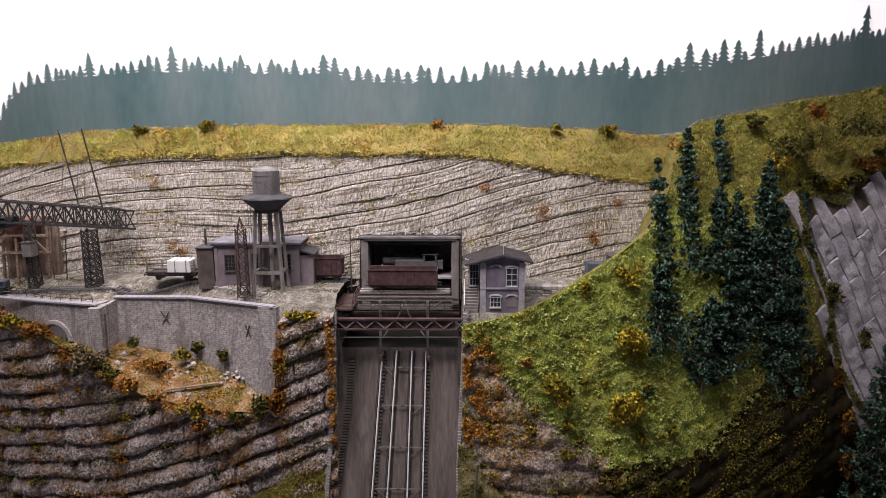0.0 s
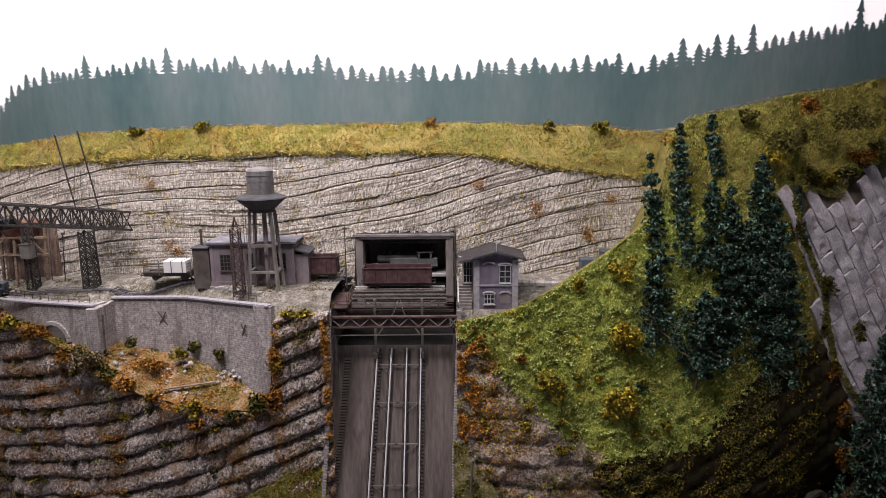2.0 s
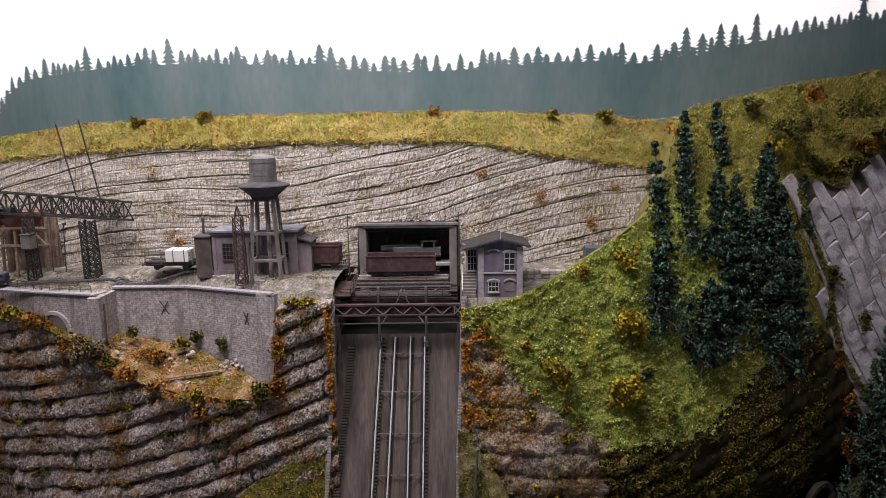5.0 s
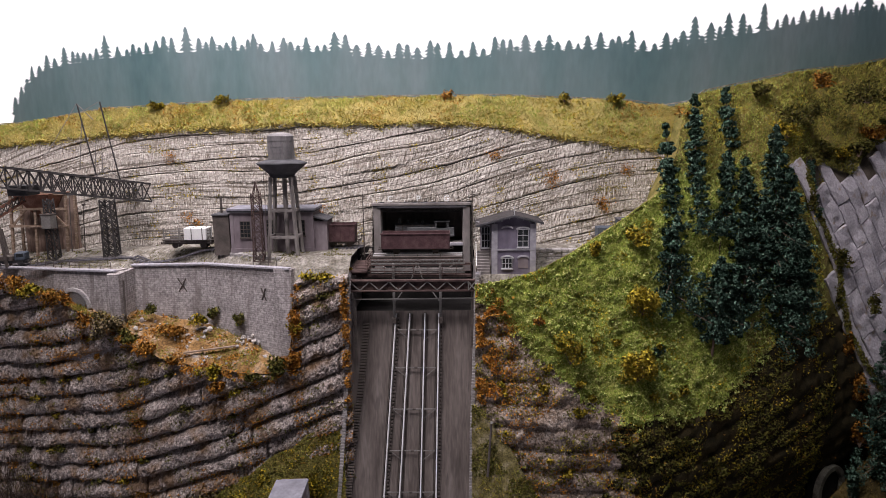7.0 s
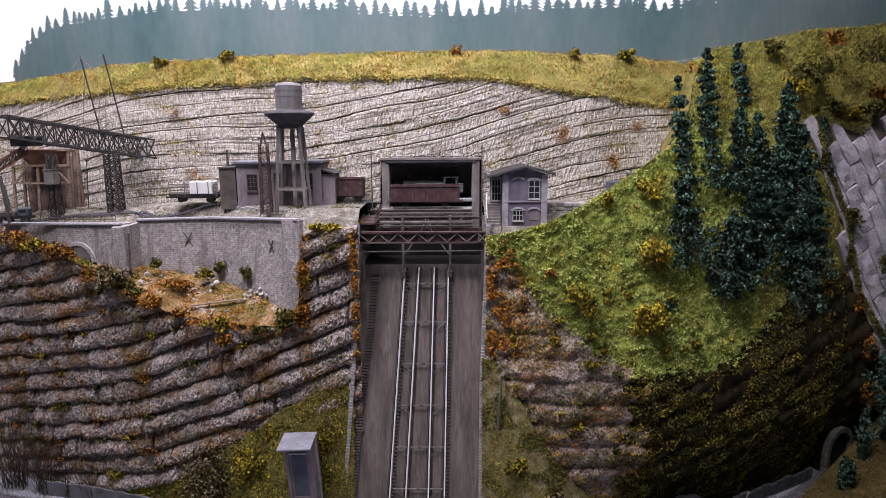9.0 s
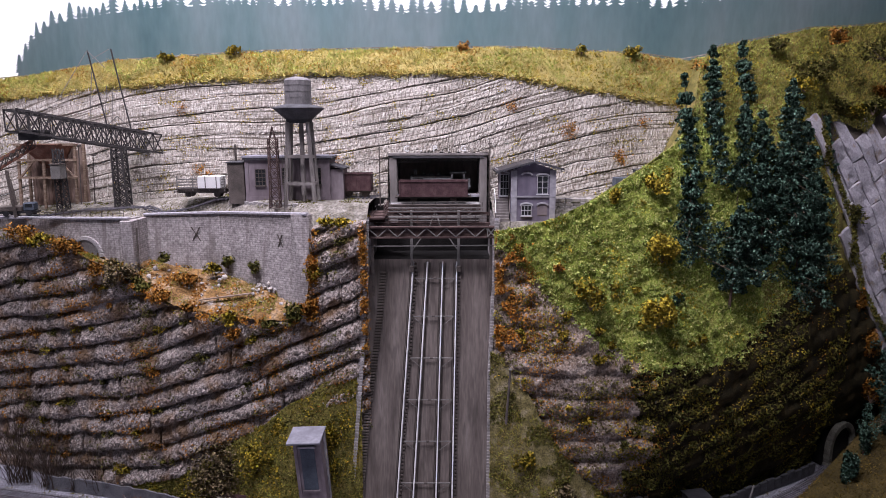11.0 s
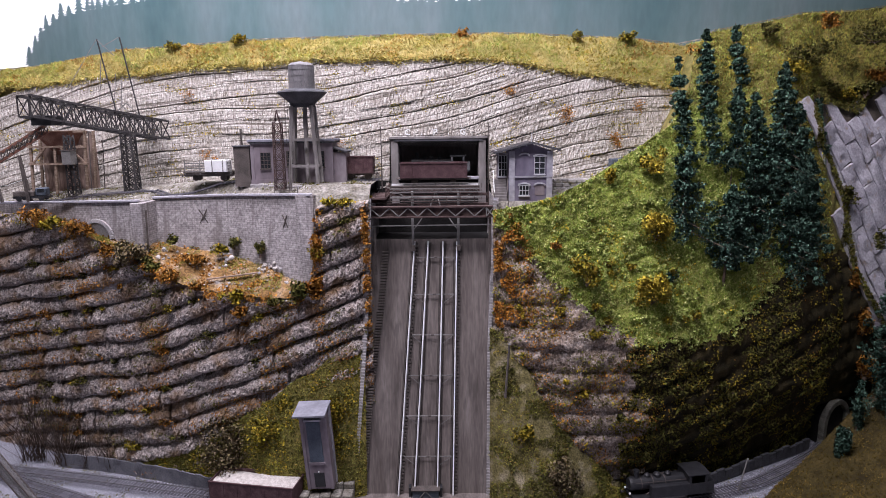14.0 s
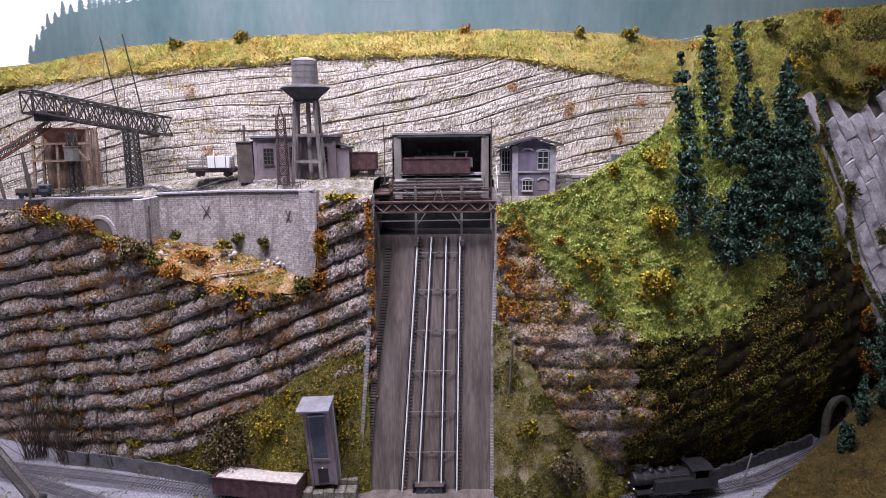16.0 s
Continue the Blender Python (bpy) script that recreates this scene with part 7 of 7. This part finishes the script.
BUSHES = [
    (-0.435, 0.935, 0.11, 0.05, 0.075, DRYLEAF, 3400, "large brown olive bush below the rock face"),
    (-0.36, 0.925, 0.15, 0.035, 0.05, LEAFYE, 1100, "yellow green bush on the lower bank"),
    (-0.235, 0.925, 0.13, 0.022, 0.05, LEAFYE, 900, "leafy bush between hut and incline"),
    (-0.236, 0.93, 0.19, 0.022, 0.045, LEAFYE, 800, "leafy bush between hut and incline"),
    (-0.33, 0.94, 0.2, 0.02, 0.03, LEAFYE, 500, "yellow bush on the lower bank"),
    (-0.425, 1.02, 0.478, 0.014, 0.016, LEAFGR, 350, "green bush at the foot of the retaining wall"),
    (-0.37, 0.995, 0.474, 0.014, 0.018, LEAFGR, 350, "green bush at the foot of the retaining wall"),
    (-0.535, 1.03, 0.488, 0.014, 0.012, LEAFGR, 300, "olive bush at the foot of the retaining wall"),
    (-0.6, 0.995, 0.455, 0.035, 0.035, DRYLEAF, 1500, "dark olive bush at the buttress"),
    (-0.64, 1.02, 0.47, 0.03, 0.025, LEAFOR, 900, "orange bush below the arch"),
    (-0.3, 0.94, 0.405, 0.022, 0.025, LEAFGR, 900, "olive bush below the wall corner"),
    (-0.272, 0.94, 0.41, 0.012, 0.03, LEAFOR, 500, "rust coloured bush at the wall corner"),
    (-0.56, 0.985, 0.45, 0.02, 0.016, LEAFGR, 700, "dark olive bush on the rim of the sandy shelf"),
    (-0.52, 0.972, 0.435, 0.02, 0.014, LEAFOR, 600, "rust orange bush on the rim of the sandy shelf"),
    (-0.47, 0.958, 0.417, 0.016, 0.012, LEAFOR, 350, "low rust bush on the rim of the sandy shelf"),
    (-0.41, 0.945, 0.4, 0.022, 0.018, LEAFYE, 700, "yellow green bush hanging over the rock"),
    (-0.395, 0.94, 0.375, 0.018, 0.02, LEAFOR, 500, "rust orange bush hanging over the rock"),
    (-0.335, 0.94, 0.398, 0.02, 0.015, LEAFGR, 600, "olive bush hanging over the rock"),
    (-0.49, 1.0, 0.46, 0.03, 0.01, LEAFOR, 700, "low orange brushwood on the sandy shelf"),
    (-0.45, 1.015, 0.472, 0.02, 0.012, LEAFYE, 450, "low yellow green brushwood on the sandy shelf"),
    (-0.7, 1.03, 0.5, 0.03, 0.025, LEAFOR, 900, "rust orange bush at the top of the rock"),
    (-0.76, 1.05, 0.51, 0.03, 0.02, LEAFYE, 800, "yellow green bush at the top of the rock"),
    (-0.8, 1.06, 0.515, 0.03, 0.03, LEAFOR, 900, "rust orange bush at the top of the rock"),
    (-0.23, 0.965, 0.56, 0.03, 0.014, LEAFYE, 900, "yellow green bush on top of the rock pillar"),
    (0.135, 0.884, 0.09, 0.035, 0.05, DRYLEAF, 1900, "dry brown bush beside the lower track"),
    (0.07, 0.9, 0.175, 0.022, 0.025, LEAFYE, 700, "small yellow bush beside the incline"),
    (0.22, 0.992, 0.59, 0.014, 0.024, LEAFGOLD, 700, "bright yellow bush at the hill edge"),
    (0.292, 1.006, 0.605, 0.022, 0.03, LEAFGOLD, 1200, "bright yellow bush on the hill"),
    (0.296, 0.97, 0.495, 0.031, 0.042, LEAFGOLD, 2200, "yellow bush on the hill slope"),
    (0.283, 0.938, 0.395, 0.036, 0.045, LEAFGOLD, 2600, "yellow bush on the hill slope"),
    (0.172, 0.922, 0.43, 0.028, 0.04, LEAFYE, 1000, "thin brown bush on the hill slope"),
    (0.3, 1.2, 0.845, 0.02, 0.012, LEAFYE, 500, "yellow bush on the ridge"),
    (0.2, 1.188, 0.845, 0.012, 0.012, LEAFYE, 250, "small yellow bush on the ridge"),
    (-0.46, 1.23, 0.852, 0.02, 0.012, LEAFYE, 400, "autumn bush on the ridge"),
    (-0.6, 1.25, 0.845, 0.018, 0.01, LEAFYE, 350, "autumn bush on the ridge"),
    (-0.02, 1.195, 0.853, 0.014, 0.014, LEAFOR, 250, "brown bush on the ridge"),
    (0.43, 1.19, 0.80, 0.025, 0.025, LEAFOR, 700, "brown orange bush in the dip of the ridge"),
    (0.58, 1.23, 0.855, 0.022, 0.018, LEAFGR, 700, "dark bush on the hilltop"),
    (0.71, 1.25, 0.87, 0.025, 0.022, LEAFOR, 800, "orange bush on the hilltop"),
    (0.655, 1.22, 0.80, 0.045, 0.035, LEAFGR, 1900, "large dark olive bush above the slabs"),
    (0.8, 1.25, 0.84, 0.045, 0.035, LEAFGR, 1500, "large olive bush above the slabs"),
    (0.62, 1.19, 0.775, 0.03, 0.025, LEAFYE, 900, "olive yellow bush above the firs"),
    (0.74, 1.178, 0.53, 0.016, 0.028, LEAFGR, 900, "olive bush on the slab cliff"),
    (0.672, 1.235, 0.735, 0.024, 0.02, LEAFGR, 1200, "dark olive scrub along the top of the slabs"),
    (0.715, 1.245, 0.742, 0.024, 0.022, LEAFGR, 1200, "dark olive scrub along the top of the slabs"),
    (0.765, 1.26, 0.728, 0.026, 0.02, LEAFYE, 1000, "olive yellow scrub along the top of the slabs"),
    (0.81, 1.275, 0.735, 0.026, 0.024, LEAFGR, 1200, "dark olive scrub along the top of the slabs"),
    (0.855, 1.3, 0.77, 0.03, 0.022, LEAFOR, 900, "rusty scrub along the top of the slabs"),
    (0.9, 1.32, 0.79, 0.035, 0.024, LEAFGR, 1200, "dark olive scrub along the top of the slabs"),
    (0.665, 1.18, 0.64, 0.014, 0.03, LEAFGR, 700, "olive scrub along the edge of the slabs"),
    (0.728, 1.172, 0.44, 0.014, 0.04, LEAFGR, 800, "olive scrub along the edge of the slabs"),
    (0.75, 1.155, 0.36, 0.016, 0.035, LEAFOR, 800, "rusty scrub along the edge of the slabs"),
    (0.8, 1.165, 0.44, 0.012, 0.03, LEAFGR, 500, "olive bush in a crack of the slabs"),
    (0.79, 1.15, 0.17, 0.025, 0.05, LEAFOR, 800, "rusty brown bush above the tunnel"),
    (0.775, 1.15, 0.27, 0.02, 0.05, LEAFOR, 900, "rusty bush at the foot of the slabs"),
]
for i, (x, y, z, rx, rz, m, n, label) in enumerate(BUSHES):
    bush(x, y - 0.004, z, rx, rz, m, n, 100 + i, label)


rr = random.Random(8)
for i in range(95):
    x = rr.uniform(-0.9, -0.2)
    k = rr.randint(0, 18)
    z = 0.03 + k * LAYER + left_rise(x)
    if 0.1 < z < left_top(x) - 0.004 and z > bank_top(x) + 0.01:
        s = rr.uniform(0.006, 0.021)
        m, word = rr.choice(((LEAFOR, "rust orange"), (LEAFGR, "dark olive"), (LEAFGR, "olive"), (LEAFYE, "yellow green")))
        bush(x, left_y(x) - 0.002, z - 0.006, s, s * 0.8, m, int(50 + 10000 * s), 500 + i, word + " tuft growing in a rock joint", 0.003)
for i in range(46):
    x = rr.uniform(0.05, 0.45)
    z = rr.uniform(rbank_top(x) + 0.01 if x < 0.26 else 0.08, lip_z(x) + 0.12)
    z = min(z, hill_top(x) - 0.03)
    s = rr.uniform(0.006, 0.014)
    m, word = rr.choice(((LEAFGOLD, "golden yellow"), (LEAFGOLD, "golden yellow"), (LEAFYE, "yellow green"), (LEAFOR, "rust orange")))
    if z < lip_z(x) and x > 0.2:
        m, word = LEAFGR, "dark olive"
    bush(x, hill_y(x, z) - 0.006, z - 0.004, s, s, m, int(60 + 14000 * s), 600 + i, word + " tuft on the hillside", 0.003)


def fir(foot, tip, width, seed, bare=0.12, label="slender dark green model fir on the hillside"):
    """A wire-trunk model fir from its foot to its tip: irregular tiers of rounded needle clumps."""
    foot, tip = Vector(foot), Vector(tip)
    axis = tip - foot
    h = axis.length
    t = base("fir_tree", Matrix.Translation(foot), label, "tree", "firs on the hillside")
    r = random.Random(seed)
    bm = bmesh.new()
    n = 8
    for i in range(n):
        a, b = i / n, (i + 1) / n
        bar(bm, axis * a - (axis * 0.03 if i == 0 else Vector()), axis * b, 0.0042 * (1 - a) + 0.0008, 0.0042 * (1 - b) + 0.0008, 6)
    part("trunk", bm, TRUNK, t)
    pts, ways = [], []
    limbs = bmesh.new()
    tiers = max(7, int(h / 0.0125))
    for k in range(tiers):
        f = bare + (1 - bare) * (k + r.random() * 0.6) / tiers
        rad = width / 2 * ((1 - f) ** 0.8 * 1.05 + 0.1) * r.uniform(0.5, 1.3)
        if f > 0.95:
            rad = 0.003
        turn = r.uniform(0, 2 * math.pi)
        count = 4 if rad < 0.01 else 6
        for j in range(count):
            a = turn + 2 * math.pi * (j + r.uniform(-0.3, 0.3)) / count
            for q, cs in ((rad * r.uniform(0.6, 1.1), 0.0028 + rad * 0.14 * r.uniform(0.7, 1.3)), (rad * r.uniform(0.15, 0.5), 0.003 + rad * 0.13)):
                c = axis * f + Vector((q * math.cos(a), q * math.sin(a), -q * 0.3 + r.uniform(-0.004, 0.004)))
                if j % 2 == 0:
                    bar(limbs, axis * f, c, 0.001, 0.0006, 4)
                for _ in range(int(40 + 4200 * cs)):
                    v = Vector((r.gauss(0, 1), r.gauss(0, 1), r.gauss(0, 0.75))).normalized()
                    pts.append(c + v * cs * (0.55 + 0.45 * r.random()))
                    ways.append(v)
    part("limb_frame", limbs, TRUNK, t)["kind"] = "stuff"
    leaf_mesh("crown", [tuple(p) for p in pts], 0.0036, NEEDLE, seed, parent=t, facing=[tuple(v) for v in ways])
    return t


FIRS = [
    ((0.362, 1.042, 0.615), (0.362, 1.1, 0.804), 0.042, 0.0), ((0.355, 0.998, 0.492), (0.353, 1.02, 0.636), 0.084, 0.1),
    ((0.411, 1.057, 0.612), (0.424, 1.14, 0.858), 0.045, 0.04), ((0.507, 1.173, 0.755), (0.502, 1.2, 0.875), 0.03, 0.1),
    ((0.452, 1.06, 0.568), (0.487, 1.13, 0.757), 0.066, 0.25), ((0.506, 1.078, 0.56), (0.523, 1.14, 0.747), 0.048, 0.1),
    ((0.577, 1.108, 0.535), (0.589, 1.17, 0.802), 0.074, 0.06), ((0.62, 1.118, 0.51), (0.606, 1.14, 0.722), 0.06, 0.06),
    ((0.577, 1.07, 0.412), (0.576, 1.085, 0.552), 0.075, 0.1), ((0.426, 0.999, 0.408), (0.438, 1.01, 0.587), 0.08, 0.24),
    ((0.5, 1.05, 0.475), (0.497, 1.075, 0.65), 0.066, 0.08), ((0.682, 1.178, 0.6), (0.674, 1.2, 0.742), 0.018, 0.0),
    ((0.632, 1.11, 0.45), (0.624, 1.12, 0.625), 0.058, 0.08), ((0.545, 1.085, 0.5), (0.55, 1.11, 0.7), 0.062, 0.06),
    ((0.47, 1.03, 0.45), (0.475, 1.05, 0.565), 0.06, 0.1), ((0.605, 1.09, 0.44), (0.607, 1.1, 0.58), 0.066, 0.06),
]
for i, (foot, tip, w, bare) in enumerate(FIRS):
    fir(foot, tip, w * (1.4 if w > 0.07 else 1.15), 300 + i, bare)
fir((0.805, 1.085, 0.13), (0.803, 1.09, 0.5), 0.11, 401, 0.03, "tall dark fir on the mound by the tunnel")
bush(0.682, 1.03, 0.062, 0.016, 0.055, NEEDLE, 2200, 402, "dark green conical shrub on the mound")
bush(0.734, 1.07, 0.095, 0.013, 0.05, NEEDLE, 1700, 403, "dark green conical shrub on the mound")


def brush(x, y, z, wide, tall, n, seed):
    """A leafless thicket of thin dark twigs."""
    b = base("bare_brush", pose(x, y, z), "leafless dark brown brush in front of the rock face", "bush", "bare brush by the fence")
    r = random.Random(seed)
    for _ in range(5):
        bm = bmesh.new()
        fx = r.uniform(-0.5, 0.5) * wide
        for _ in range(n // 5):
            p = Vector((fx + r.gauss(0, 0.006), r.gauss(0, 0.006), 0))
            d = Vector((r.gauss(0, 0.35), r.gauss(0, 0.25), 1)).normalized()
            k = tall * r.uniform(0.3, 1.0) / 4
            for j in range(4):
                q = p + d * k
                bar(bm, p, q, 0.0011 - 0.0002 * j, 0.0009 - 0.0002 * j, 3)
                p = q
                d = (d + Vector((r.gauss(0, 0.3), r.gauss(0, 0.25), r.gauss(0, 0.15)))).normalized()
        part("twig_clump", bm, SOOTYTWIG, b)["kind"] = "stuff"
    return b


brush(-0.79, 1.046, 0.055, 0.07, 0.2, 75, 61)
brush(-0.725, 1.03, 0.055, 0.07, 0.13, 60, 62)
brush(-0.85, 1.06, 0.055, 0.07, 0.26, 85, 63)
bush(0.322, 0.958, 0.428, 0.012, 0.016, NEEDLE, 260, 77, "small blue green shrub in the hill grass")
